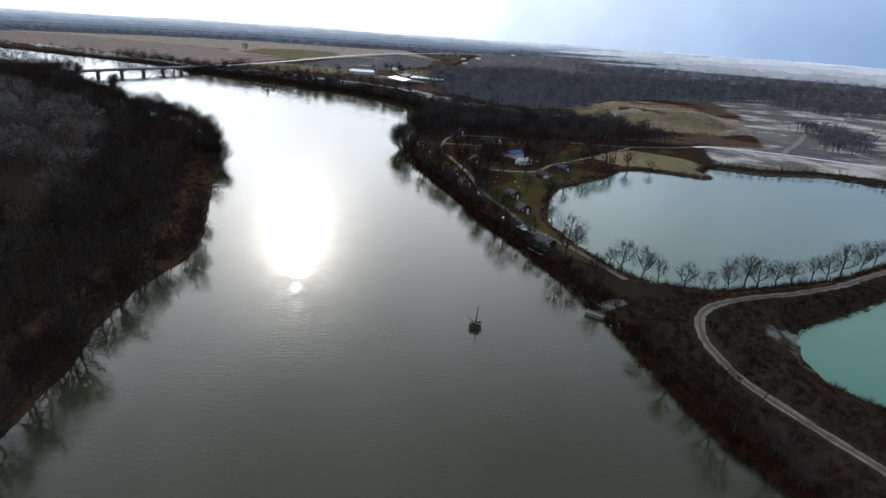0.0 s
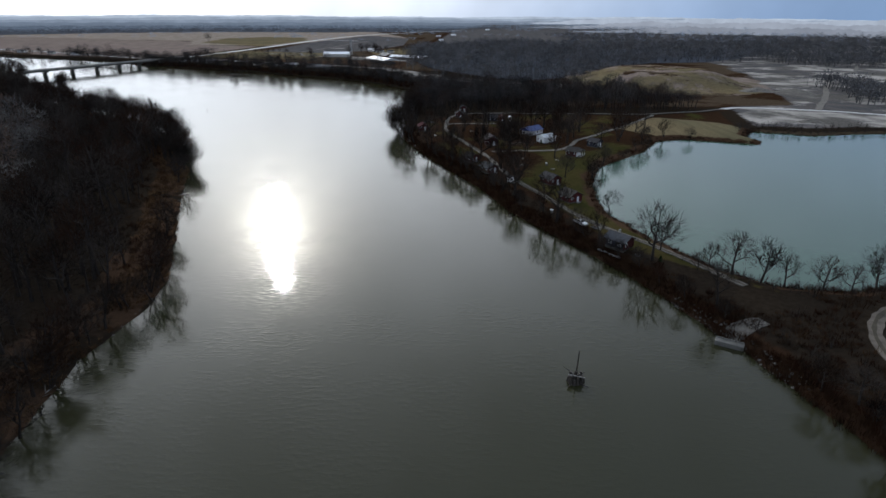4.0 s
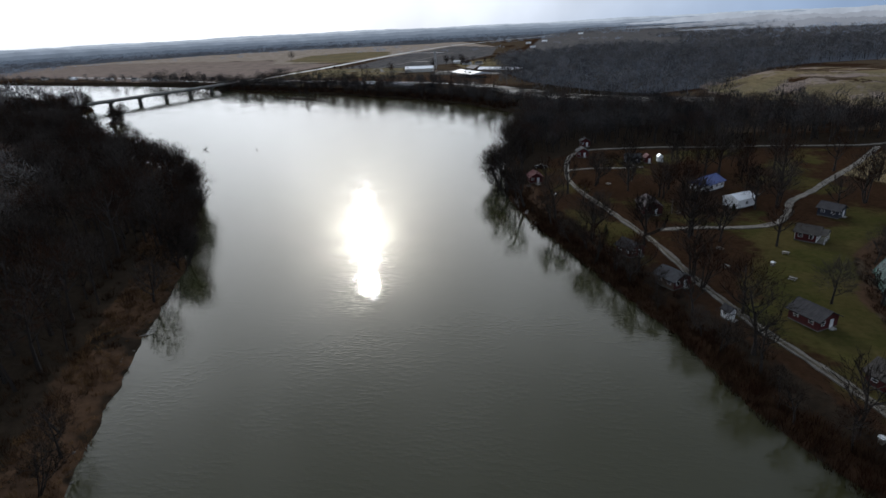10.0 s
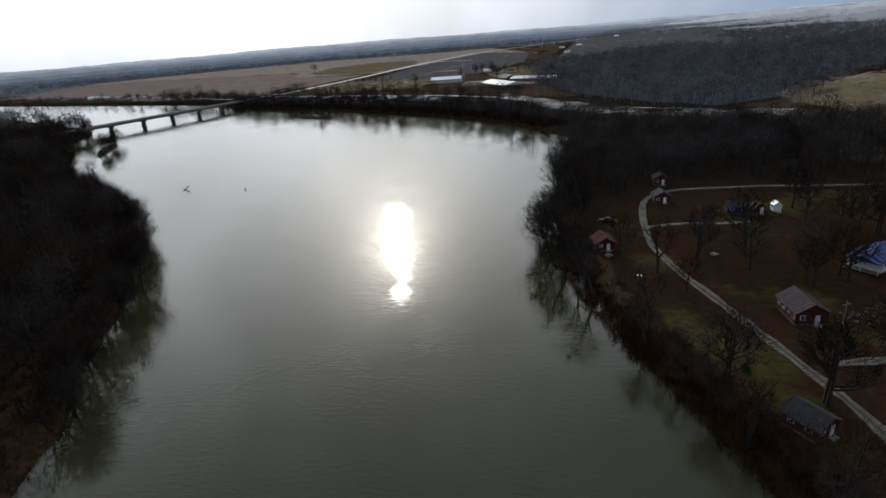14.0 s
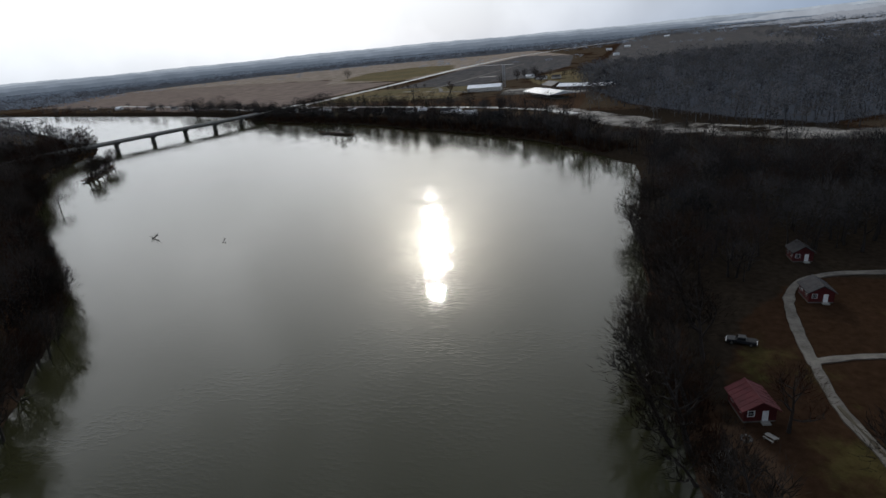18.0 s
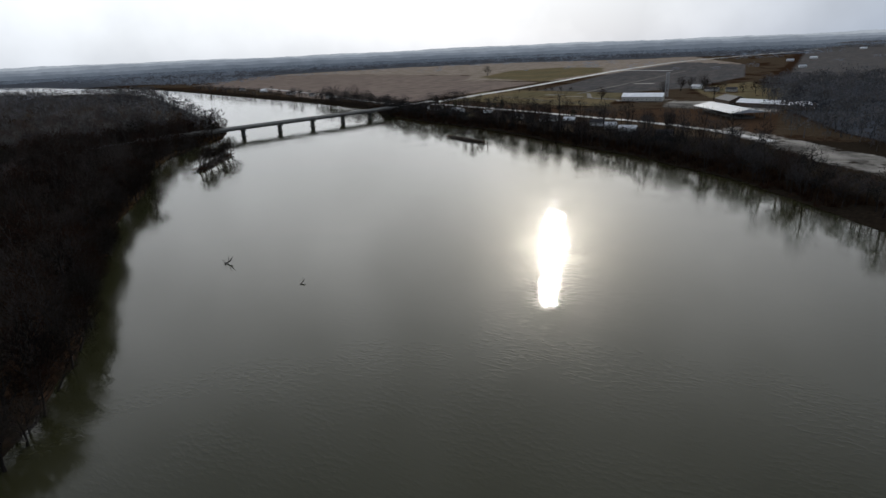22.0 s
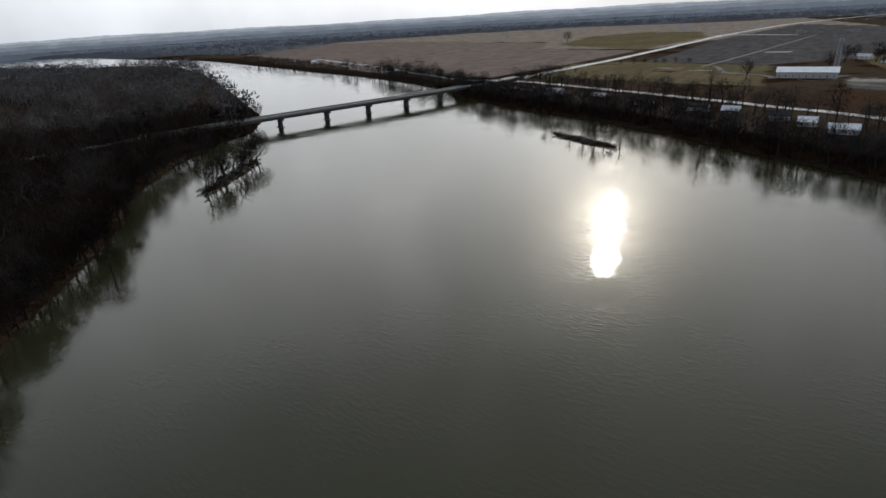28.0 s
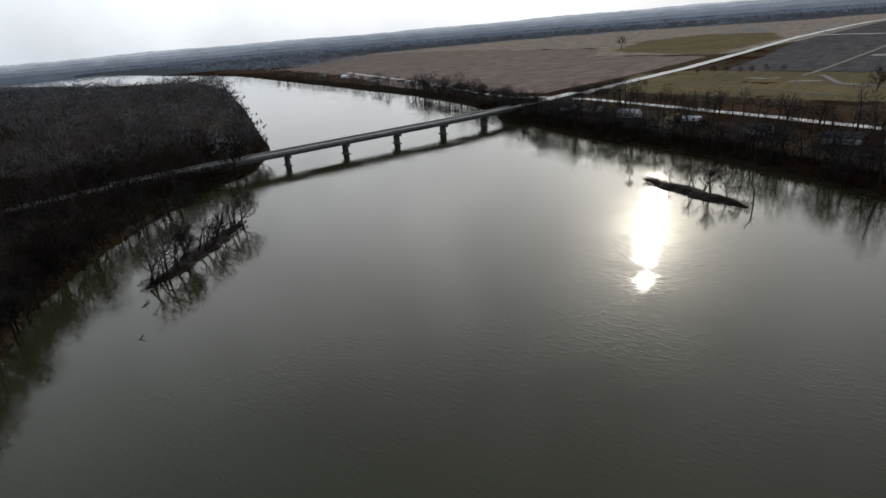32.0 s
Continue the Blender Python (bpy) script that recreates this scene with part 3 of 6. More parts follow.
class Tree:
    """Wood (trunk and limbs) and twigs of one bare tree, as triangles."""

    def __init__(self, seed, tall, spread, limbs=8, subs=5, twigs=8, bole=0.3, lean=0.0, sides=5, thick=1.0, blade=0.11, stems=1):
        self.rnd = random.Random(seed)
        self.wood, self.twig = ([], []), ([], [])
        r = self.rnd
        for s in range(stems):
            a = r.uniform(0, 6.28)
            tilt = lean if stems == 1 else r.uniform(0.15, 0.4)
            h = tall * (1 if s == 0 else r.uniform(0.75, 1.0))
            way = Vector((math.cos(a) * tilt, math.sin(a) * tilt, 1)).normalized()
            n = 5
            axis_pts, p = [], Vector((0, 0, -0.4)) if stems == 1 else Vector((math.cos(a) * 0.4, math.sin(a) * 0.4, -0.4))
            for i in range(n + 1):
                axis_pts.append(p.copy())
                p = p + way * (h * 0.92 / n)
                way = (way + Vector((r.uniform(-1, 1), r.uniform(-1, 1), 0.6)) * 0.13).normalized()
            base = 0.026 * tall * thick / (stems ** 0.5)
            radii = [base * (1.25 if i == 0 else 1) * (1 - i / (n + 0.4)) ** 0.8 for i in range(n + 1)]
            self.add(self.wood, *tube(axis_pts, radii, sides))
            for k in range(limbs):
                f = bole + (0.9 - bole) * (k + r.uniform(0.1, 0.9)) / limbs
                i = min(int(f * n), n - 1)
                start = axis_pts[i].lerp(axis_pts[i + 1], f * n - i)
                a = k * 2.4 + r.uniform(-0.5, 0.5)
                out = r.uniform(0.55, 1.0)
                d = Vector((math.cos(a) * out, math.sin(a) * out, r.uniform(0.35, 0.85))).normalized()
                length = spread * r.uniform(0.75, 1.15) * (1.1 - 0.65 * max(0, f - bole) / (1 - bole))
                self.limb(start, d, length, radii[i] * 0.72, subs, twigs, max(3, sides - 2), blade)

    def add(self, store, verts, faces):
        k = len(store[0])
        store[0].extend(tuple(v) for v in verts)
        store[1].extend((a + k, b + k, c + k) for a, b, c in faces)

    def limb(self, start, d, length, radius, subs, twigs, sides, blade):
        r = self.rnd
        pts, p = [start], start
        for i in range(3):
            p = p + d * (length / 3)
            d = (d + Vector((r.uniform(-0.3, 0.3), r.uniform(-0.3, 0.3), r.uniform(0.0, 0.38)))).normalized()
            pts.append(p)
        self.add(self.wood, *tube(pts, [radius, radius * 0.75, radius * 0.5, radius * 0.2], sides))
        for k in range(subs):
            f = 0.3 + 0.7 * (k + r.random()) / subs
            i = min(int(f * 3), 2)
            at = pts[i].lerp(pts[i + 1], f * 3 - i)
            e = (d + Vector((r.uniform(-1, 1), r.uniform(-1, 1), r.uniform(-0.25, 0.8))) * 0.9).normalized()
            reach = length * r.uniform(0.3, 0.5)
            tip = at + e * reach
            if sides >= 3 and subs > 3:
                self.add(self.wood, *tube([at, tip], [radius * 0.4, radius * 0.1], 3))
            for j in range(twigs):
                q = at.lerp(tip, r.uniform(0.15, 1.0))
                g = (e + Vector((r.uniform(-1, 1), r.uniform(-1, 1), r.uniform(-0.4, 0.9)))).normalized()
                long = reach * r.uniform(0.4, 0.85)
                side = g.cross(Vector((r.uniform(-1, 1), r.uniform(-1, 1), r.uniform(-1, 1)))).normalized() * blade * 0.5
                mid = q + g * long * 0.5 + Vector((0, 0, long * 0.06))
                end = q + g * long + Vector((r.uniform(-0.1, 0.1), r.uniform(-0.1, 0.1), 0.18)) * long
                self.add(self.twig, [q - side, q + side, mid, end], [(0, 1, 2), (0, 2, 3)])

    def puff(self, tall, spread, count, blade, low=0.34):
        """Fine twigs spread through the whole crown, denser towards its outside."""
        r = self.rnd
        mid, up = tall * (1 + low) / 2, tall * (1 - low) / 2
        for _ in range(count):
            a, b, q = r.uniform(0, 6.28), math.asin(r.uniform(-0.75, 1)), r.uniform(0.25, 1) ** 0.6
            d = Vector((math.cos(a) * math.cos(b), math.sin(a) * math.cos(b), math.sin(b)))
            lump = 1 + 0.22 * math.sin(3 * a + tall) + 0.15 * math.sin(5 * b + a * 2)
            p = Vector((d.x * spread * q * lump, d.y * spread * q * lump, mid + d.z * up * q))
            g = (d * 0.8 + Vector((r.uniform(-1, 1), r.uniform(-1, 1), r.uniform(0.0, 1.3))) * 0.8).normalized()
            side = g.cross(Vector((r.uniform(-1, 1), r.uniform(-1, 1), r.uniform(-1, 1)))).normalized() * blade * 0.5
            self.add(self.twig, [p - side, p + side, p + g * r.uniform(0.9, 2.2)], [(0, 1, 2)])
        return self

    def meshes(self, name):
        return (mesh_from(name + "_trunk", *self.wood, BARK), mesh_from(name + "_crown", *self.twig, TWIG))

    def arrays(self):
        v = np.array(self.wood[0] + self.twig[0], np.float32)
        f = np.array(self.wood[1] + [(a + len(self.wood[0]), b + len(self.wood[0]), c + len(self.wood[0])) for a, b, c in self.twig[1]], np.int32)
        m = np.array([0] * len(self.wood[1]) + [1] * len(self.twig[1]), np.int32)
        return v, f, m


def island_mix(name, colours, rough=0.9, through_light=0.0):
    """Colour that changes from piece to piece of a joined mesh, and with a broad drift over the land."""
    n = Nodes(name, rough, 0.0, 0.0)
    drift = n.noise(0.018, 3)
    info = n.tree.nodes.new("ShaderNodeObjectInfo")
    own = n.maths("FRACT", n.maths("ADD", n.attr("tone")[0], info.outputs["Random"]))
    mixed = n.maths("ADD", n.maths("ADD", n.maths("MULTIPLY", n.geo.outputs["Random Per Island"], 0.12), n.maths("MULTIPLY", own, 0.72)), n.maths("MULTIPLY", drift, 0.36))
    colour = n.ramp(mixed, [(0.2 + 0.65 * k / (len(colours) - 1), c) for k, c in enumerate(colours)])
    if through_light:
        # fine crowns let part of the light through
        leak, blend = n.add("ShaderNodeBsdfTranslucent"), n.add("ShaderNodeMixShader", Fac=through_light)
        n.link(colour, leak.inputs["Color"])
        n.link(n.b.outputs[0], blend.inputs[1])
        n.link(leak.outputs[0], blend.inputs[2])
        n.link(blend.outputs[0], n.tree.nodes["Material Output"].inputs["Surface"])
    return n.done(colour)


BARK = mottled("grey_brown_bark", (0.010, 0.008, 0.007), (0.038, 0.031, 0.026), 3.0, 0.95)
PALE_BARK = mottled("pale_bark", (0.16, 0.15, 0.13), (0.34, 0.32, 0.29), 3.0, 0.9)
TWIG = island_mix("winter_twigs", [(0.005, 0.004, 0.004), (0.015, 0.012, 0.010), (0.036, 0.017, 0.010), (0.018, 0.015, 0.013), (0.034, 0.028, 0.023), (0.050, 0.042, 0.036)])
# paler than TWIG: haze over the woods farther off is in the colour
WOODS_TWIG = island_mix("hazed_twigs", [(0.024, 0.025, 0.027), (0.056, 0.052, 0.050), (0.086, 0.060, 0.048), (0.062, 0.062, 0.064), (0.120, 0.116, 0.112)], 0.9, 0.3)
BRUSH = island_mix("dry_brush", [(0.010, 0.006, 0.004), (0.032, 0.013, 0.007), (0.026, 0.016, 0.010), (0.058, 0.034, 0.019)])
BEND_TWIG = island_mix("bend_twigs", [(0.007, 0.008, 0.009), (0.018, 0.018, 0.019), (0.038, 0.024, 0.019), (0.024, 0.025, 0.027), (0.056, 0.054, 0.054)], 0.9, 0.2)
# the next two also carry haze in their colour, for far bank and bluff
DUSK_TWIG = island_mix("hazed_brown_woods", [(0.036, 0.039, 0.044), (0.060, 0.061, 0.064), (0.092, 0.082, 0.078), (0.078, 0.080, 0.086), (0.130, 0.130, 0.134)], 0.9, 0.25)
GREY_TWIG = island_mix("hazed_grey_woods", [(0.036, 0.040, 0.046), (0.060, 0.063, 0.070), (0.086, 0.080, 0.078), (0.072, 0.076, 0.084), (0.118, 0.120, 0.128)], 0.9, 0.3)
NEEDLES = island_mix("dark_needles", [(0.010, 0.018, 0.010), (0.022, 0.038, 0.018), (0.035, 0.050, 0.022)])

TALL = [Tree(11 + k, h, s, limbs, 5, 8, bole, sides=6) for k, (h, s, limbs, bole) in enumerate(
    [(17, 6.0, 10, 0.28), (14, 5.5, 9, 0.22), (19, 6.2, 11, 0.35), (12, 5.2, 9, 0.2), (15, 4.6, 9, 0.3)])]
TALL += [Tree(31, 15, 5.0, 7, 5, 8, 0.25, sides=5, stems=3), Tree(32, 12, 4.5, 7, 5, 8, 0.3, lean=0.5, sides=5), Tree(33, 9, 3.4, 8, 4, 7, 0.2, sides=5)]
TALL += [Tree(34 + k, h, 4.2, 7, 5, 9, 0.25, lean=0.3, sides=5, blade=0.08, stems=st) for k, (h, st) in enumerate(((13, 1), (12, 2), (11, 1)))]
for tree, (h, s) in zip(TALL, ((17, 5.6), (14, 5.2), (19, 5.8), (12, 5.2), (15, 4.4), (15, 5.6), (12, 4.6), (9, 3.2))):
    tree.puff(h, s, 720, 0.07, 0.24)
TALL_MESH = [t.meshes("bare_tree") for t in TALL]
MIDDLE = [Tree(51 + k, h, s, 6, 2, 3, b, sides=4, blade=0.10).puff(h, s * 0.95, 300, 0.13).arrays() for k, (h, s, b) in enumerate(
    [(15, 4.8, 0.35), (13, 4.4, 0.3), (17, 5.2, 0.4), (11, 4.6, 0.25), (14, 4.2, 0.4), (12, 5.2, 0.3)])]
SPARSE = [Tree(71 + k, h, s, 4, 1, 2, b, sides=3, blade=0.2).puff(h, s, 150, 0.28).arrays() for k, (h, s, b) in enumerate(
    [(14, 4.8, 0.35), (12, 4.6, 0.3), (16, 5.2, 0.4), (11, 5.0, 0.25)])]
FAR = [Tree(91 + k, h, s, 0, 1, 1, 0.3, sides=3, blade=0.3).puff(h, s, 44, 0.9).arrays() for k, (h, s) in enumerate([(14, 5.4), (12, 5.8), (16, 5.4)])]


def scatter(lo, hi, gap, keep, seed):
    """Points on a jittered grid, kept where keep(x, y) is at least a random number."""
    rng = np.random.default_rng(seed)
    xs, ys = np.meshgrid(np.arange(lo[0], hi[0], gap), np.arange(lo[1], hi[1], gap))
    xs = xs + rng.uniform(-0.48, 0.48, xs.shape) * gap
    ys = ys + rng.uniform(-0.48, 0.48, ys.shape) * gap
    ok = keep(xs, ys) > rng.random(xs.shape)
    return np.stack([xs[ok], ys[ok]], 1)


def planted(name, points, protos, seed, label, category, mats, low=0.62, high=1.2, sink=0.0, sheer=0.08, lean=(0.0, 0.0)):
    """Many trees or bushes joined into one mesh."""
    rng = np.random.default_rng(seed)
    z = height(points[:, 0], points[:, 1])
    vs, fs, ms, tones, count = [], [], [], [], 0
    pick = rng.integers(0, len(protos), len(points))
    for k, (v, f, m) in enumerate(protos):
        here = np.nonzero(pick == k)[0]
        if not len(here):
            continue
        turn = rng.uniform(0, 2 * np.pi, len(here))
        size = low + (high - low) * rng.random(len(here)) ** 1.5
        tall = size * rng.uniform(0.85, 1.15, len(here))
        c, s = (np.cos(turn) * size)[:, None], (np.sin(turn) * size)[:, None]
        lx, ly = rng.uniform(-sheer, sheer, (2, len(here), 1)) + np.array(lean)[:, None, None]
        vz = v[None, :, 2] * tall[:, None]
        x = v[None, :, 0] * c - v[None, :, 1] * s + points[here, 0][:, None] + vz * lx
        y = v[None, :, 0] * s + v[None, :, 1] * c + points[here, 1][:, None] + vz * ly
        vs.append(np.stack([x, y, vz + z[here][:, None] - sink], -1).reshape(-1, 3))
        fs.append((f[None] + (np.arange(len(here)) * len(v))[:, None, None] + count).reshape(-1, 3))
        ms.append(np.tile(m, len(here)))
        tones.append(np.repeat(rng.random(len(here)), len(v)))
        count += len(v) * len(here)
    me = mesh_from(name, np.concatenate(vs), np.concatenate(fs), mats)
    me.polygons.foreach_set("material_index", np.concatenate(ms).astype(np.int32))
    tone = np.repeat(np.concatenate(tones).astype(np.float32)[:, None], 4, 1)
    me.attributes.new("tone", "FLOAT_COLOR", "POINT").data.foreach_set("color", tone.ravel())
    return tagged(new(name, me), label, category, kind="stuff")


def left_land(x, y):
    """The wooded left bank."""
    return (x + 0.72 * y < 60) & (y < 700) | (x < -430) & (y < 640)


CLEARING = np.array([(-215, 60), (-140, 88), (-132, 110), (-150, 135), (-170, 172), (-215, 185)], float)
BRIDGE_LINE = np.array([(-560, 300), (-520, 400), (-500, 480), (-491, 538), (-484, 580), (-472, 622), (-457, 665), (-445, 699), (-433, 732),
                        (-421, 765), (-410, 798), (-402, 830), (-396, 870), (-390, 905)], float)


def left_wood(x, y, near, far):
    d = signed(RIVER, x, y)
    ok = left_land(x, y) & (d > near) & (d <= far) & ~inside(CLEARING, x, y) & (to_line(BRIDGE_LINE, x, y, False) > 9)
    return ok * (0.93 + 0.07 * wobble(x, y, 40, 11))


near_left = scatter((-520, -60), (-60, 660), 6.5, lambda x, y: left_wood(x, y, 2.5, 60) * np.where(y > 245, 1, np.where(y > 140, smooth(signed(RIVER, x, y), 14, 20), 0.25 + 0.75 * smooth(signed(RIVER, x, y), 8, 24))) * 0.95, 1)
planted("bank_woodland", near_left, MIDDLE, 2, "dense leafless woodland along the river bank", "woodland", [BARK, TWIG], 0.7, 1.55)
mid_left = scatter((-700, -60), (-110, 700), 9.6, lambda x, y: left_wood(x, y, 60, 260) * (x > -700), 3)
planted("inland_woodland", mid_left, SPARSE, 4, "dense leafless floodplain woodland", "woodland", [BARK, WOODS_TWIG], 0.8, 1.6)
deep_left = scatter((-1500, -60), (-300, 1100), 12.6, lambda x, y: ((x > -1130) | (signed(RIVER, x, y) > 130)) * (left_land(x, y) | (signed(RIVER, x, y) > 4) & (x < -470) & (y < 1090) & (y < 0.62 * -x + 420)) * (signed(RIVER, x, y) > 1.5) *
                    ((signed(RIVER, x, y) > 260) | (y > 640)) * (to_line(BRIDGE_LINE, x, y, False) > 9), 5)
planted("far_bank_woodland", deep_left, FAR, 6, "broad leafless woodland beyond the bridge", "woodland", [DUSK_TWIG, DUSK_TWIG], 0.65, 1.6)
right_wood = scatter((-30, 380), (235, 560), 6.4, lambda x, y: (signed(RIVER, x, y) > 3) * poly_mask(
    [(-30, 350), (-10, 352), (6, 374), (14, 398), (160, 392), (215, 412), (170, 500), (60, 520), (10, 548), (-30, 580), (-60, 560)], x, y, 2), 7)
planted("bend_woodland", right_wood, MIDDLE, 8, "dark leafless woodland at the river bend", "woodland", [BARK, BEND_TWIG], 0.75, 1.25)
bluff_wood = np.concatenate([scatter((-60, 570), (900, 1150), 9.2, lambda x, y: smooth(-signed(BLUFF, x, y), -16, 4) * smooth(-signed(BLUFF, x, y) + 40 * wobble(x, y, 60, 43), 300, 230), 9),
                             scatter((-60, 760), (1500, 1700), 14, lambda x, y: smooth(-signed(BLUFF, x, y), 300, 380) * smooth(-signed(BLUFF, x, y), 720, 520) *
                                     np.clip(0.75 + 1.5 * wobble(x, y, 110, 31), 0, 1), 12)])
foot = scatter((-60, 540), (340, 860), 6.5, lambda x, y: smooth(signed(BLUFF, x, y), 46, 6) * smooth(signed(BLUFF, x, y), -12, 0) * np.clip(0.85 + 0.9 * wobble(x, y, 20, 35), 0, 1) *
               (to_line(np.array([(-40, 700), (14, 590), (90, 560), (150, 545)], float), x, y, False) > 22), 13)
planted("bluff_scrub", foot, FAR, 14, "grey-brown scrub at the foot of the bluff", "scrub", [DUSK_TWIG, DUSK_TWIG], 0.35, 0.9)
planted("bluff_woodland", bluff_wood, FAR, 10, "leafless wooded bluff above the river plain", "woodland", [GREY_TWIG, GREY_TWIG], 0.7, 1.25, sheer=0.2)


# ---- building blocks ----
class Solid:
    """Collects boxes, slabs and prisms into one mesh."""

    def __init__(self):
        self.v, self.f = [], []

    def poly(self, points, faces):
        k = len(self.v)
        self.v += [tuple(p) for p in points]
        self.f += [tuple(i + k for i in f) for f in faces]
        return self

    def box(self, x, y, z, sx, sy, sz, turn=0.0):
        """A box on its base at z, centred on x and y."""
        c, s = math.cos(turn), math.sin(turn)
        pts = []
        for dz in (0, sz):
            for dx, dy in ((-1, -1), (1, -1), (1, 1), (-1, 1)):
                px, py = dx * sx / 2, dy * sy / 2
                pts.append((x + px * c - py * s, y + px * s + py * c, z + dz))
        return self.poly(pts, [(3, 2, 1, 0), (4, 5, 6, 7), (0, 1, 5, 4), (1, 2, 6, 5), (2, 3, 7, 6), (3, 0, 4, 7)])

    def prism(self, outline, y0, y1):
        """An outline in x and z, drawn out from y0 to y1."""
        n = len(outline)
        pts = [(x, y0, z) for x, z in outline] + [(x, y1, z) for x, z in outline]
        return self.poly(pts, [tuple(range(n)), tuple(range(2 * n - 1, n - 1, -1))] + [(i, i + n, (i + 1) % n + n, (i + 1) % n) for i in range(n)])

    def wheel(self, x, y, z, radius, width, n=14):
        """A disc that turns about the x axis."""
        pts = [(x + s * width / 2, y + radius * math.cos(6.2832 * k / n), z + radius * math.sin(6.2832 * k / n)) for s in (-1, 1) for k in range(n)]
        return self.poly(pts, [tuple(range(n - 1, -1, -1)), tuple(range(n, 2 * n))] + [(k, (k + 1) % n, (k + 1) % n + n, k + n) for k in range(n)])

    def rod(self, a, b, r0, r1, sides=6):
        v, f = tube([a, b], [r0, r1], sides)
        return self.poly(v, f + [tuple(range(sides - 1, -1, -1)), tuple(range(sides, 2 * sides))])

    def mesh(self, name, mat, bevel=0.0):
        me = bpy.data.meshes.new(name)
        me.from_pydata(self.v, [], self.f)
        bm = bmesh.new()
        bm.from_mesh(me)
        bmesh.ops.recalc_face_normals(bm, faces=bm.faces)
        if bevel:
            bmesh.ops.bevel(bm, geom=list(bm.edges), offset=bevel, segments=1, affect="EDGES", clamp_overlap=True)
        bm.to_mesh(me)
        bm.free()
        me.materials.append(mat)
        return me


RED = mottled("barn_red_paint", (0.040, 0.005, 0.006), (0.085, 0.010, 0.010), 1.5, 0.7, bump=0.2)
MAROON = mottled("maroon_paint", (0.036, 0.008, 0.008), (0.075, 0.015, 0.015), 1.5, 0.7, bump=0.2)
NAVY = mottled("navy_paint", (0.012, 0.014, 0.022), (0.03, 0.034, 0.05), 1.5, 0.6, bump=0.2)
WHITE = mottled("white_paint", (0.55, 0.56, 0.56), (0.80, 0.80, 0.79), 1.2, 0.6)
CREAM = mottled("cream_siding", (0.40, 0.38, 0.34), (0.62, 0.60, 0.55), 1.2, 0.7)
BROWN = mottled("brown_siding", (0.05, 0.035, 0.025), (0.12, 0.085, 0.06), 1.2, 0.8)
GREY_ROOF = mottled("weathered_grey_roof", (0.024, 0.026, 0.031), (0.058, 0.061, 0.070), 0.8, 0.75, bump=0.3)
DARK_ROOF = mottled("dark_shingle_roof", (0.020, 0.019, 0.021), (0.050, 0.047, 0.049), 0.8, 0.85, bump=0.4)
MAUVE_ROOF = mottled("mauve_grey_roof", (0.028, 0.020, 0.022), (0.056, 0.041, 0.043), 0.8, 0.85, bump=0.2)
TAN_ROOF = mottled("tan_grey_roof", (0.030, 0.026, 0.023), (0.066, 0.058, 0.050), 0.8, 0.88, bump=0.3)
RED_ROOF = mottled("red_metal_roof", (0.075, 0.014, 0.017), (0.125, 0.024, 0.028), 0.6, 0.75, bump=0.1)
BLUE_ROOF = mottled("blue_metal_roof", (0.022, 0.040, 0.14), (0.055, 0.085, 0.24), 0.6, 0.4, bump=0.1)
WHITE_ROOF = mottled("white_metal_roof", (0.62, 0.64, 0.66), (0.86, 0.87, 0.88), 0.3, 0.4)
STEEL_ROOF = mottled("dull_steel_roof", (0.34, 0.36, 0.38), (0.55, 0.57, 0.60), 0.3, 0.4)
CONCRETE = mottled("stained_concrete", (0.16, 0.155, 0.14), (0.36, 0.345, 0.315), 0.5, 0.9, bump=0.3)
DARK_CONCRETE = mottled("damp_concrete", (0.06, 0.06, 0.055), (0.15, 0.145, 0.13), 0.6, 0.9, bump=0.3)
ASPHALT = mottled("worn_asphalt", (0.10, 0.10, 0.10), (0.20, 0.20, 0.195), 0.25, 0.85)
PALE_ROAD = mottled("pale_concrete_road", (0.40, 0.395, 0.38), (0.62, 0.61, 0.585), 0.12, 0.8)
GRAVEL = mottled("pale_gravel", (0.055, 0.048, 0.040), (0.18, 0.164, 0.140), 0.45, 0.95, bump=0.5)
DIRT = mottled("pale_dirt", (0.045, 0.037, 0.029), (0.145, 0.122, 0.097), 0.5, 0.95, bump=0.5)
RUT = mottled("grassy_crown", (0.03, 0.025, 0.016), (0.075, 0.062, 0.040), 0.5, 0.95, bump=0.5)
STONE = mottled("riprap_stone", (0.045, 0.041, 0.037), (0.17, 0.158, 0.142), 0.7, 0.9, bump=0.4)
DRIFT = mottled("wet_driftwood", (0.018, 0.015, 0.012), (0.06, 0.05, 0.04), 1.5, 0.6, bump=0.5)
GREY_DRIFT = mottled("bleached_wood", (0.13, 0.12, 0.105), (0.32, 0.30, 0.27), 2.0, 0.85, bump=0.4)
MUD = mottled("bank_mud", (0.012, 0.009, 0.007), (0.034, 0.024, 0.017), 0.6, 1.0, bump=0.5)
RUBBER = mottled("tyre_rubber", (0.010, 0.010, 0.010), (0.025, 0.025, 0.025), 4, 0.8)
CHROME = mottled("dull_chrome", (0.35, 0.35, 0.36), (0.55, 0.55, 0.56), 3, 0.3, metal=0.9)
TIMBER = mottled("grey_timber", (0.09, 0.08, 0.065), (0.20, 0.18, 0.15), 2, 0.85, bump=0.3)
GALVANISED = mottled("galvanised_steel", (0.25, 0.26, 0.27), (0.42, 0.43, 0.44), 1, 0.5, metal=0.6)


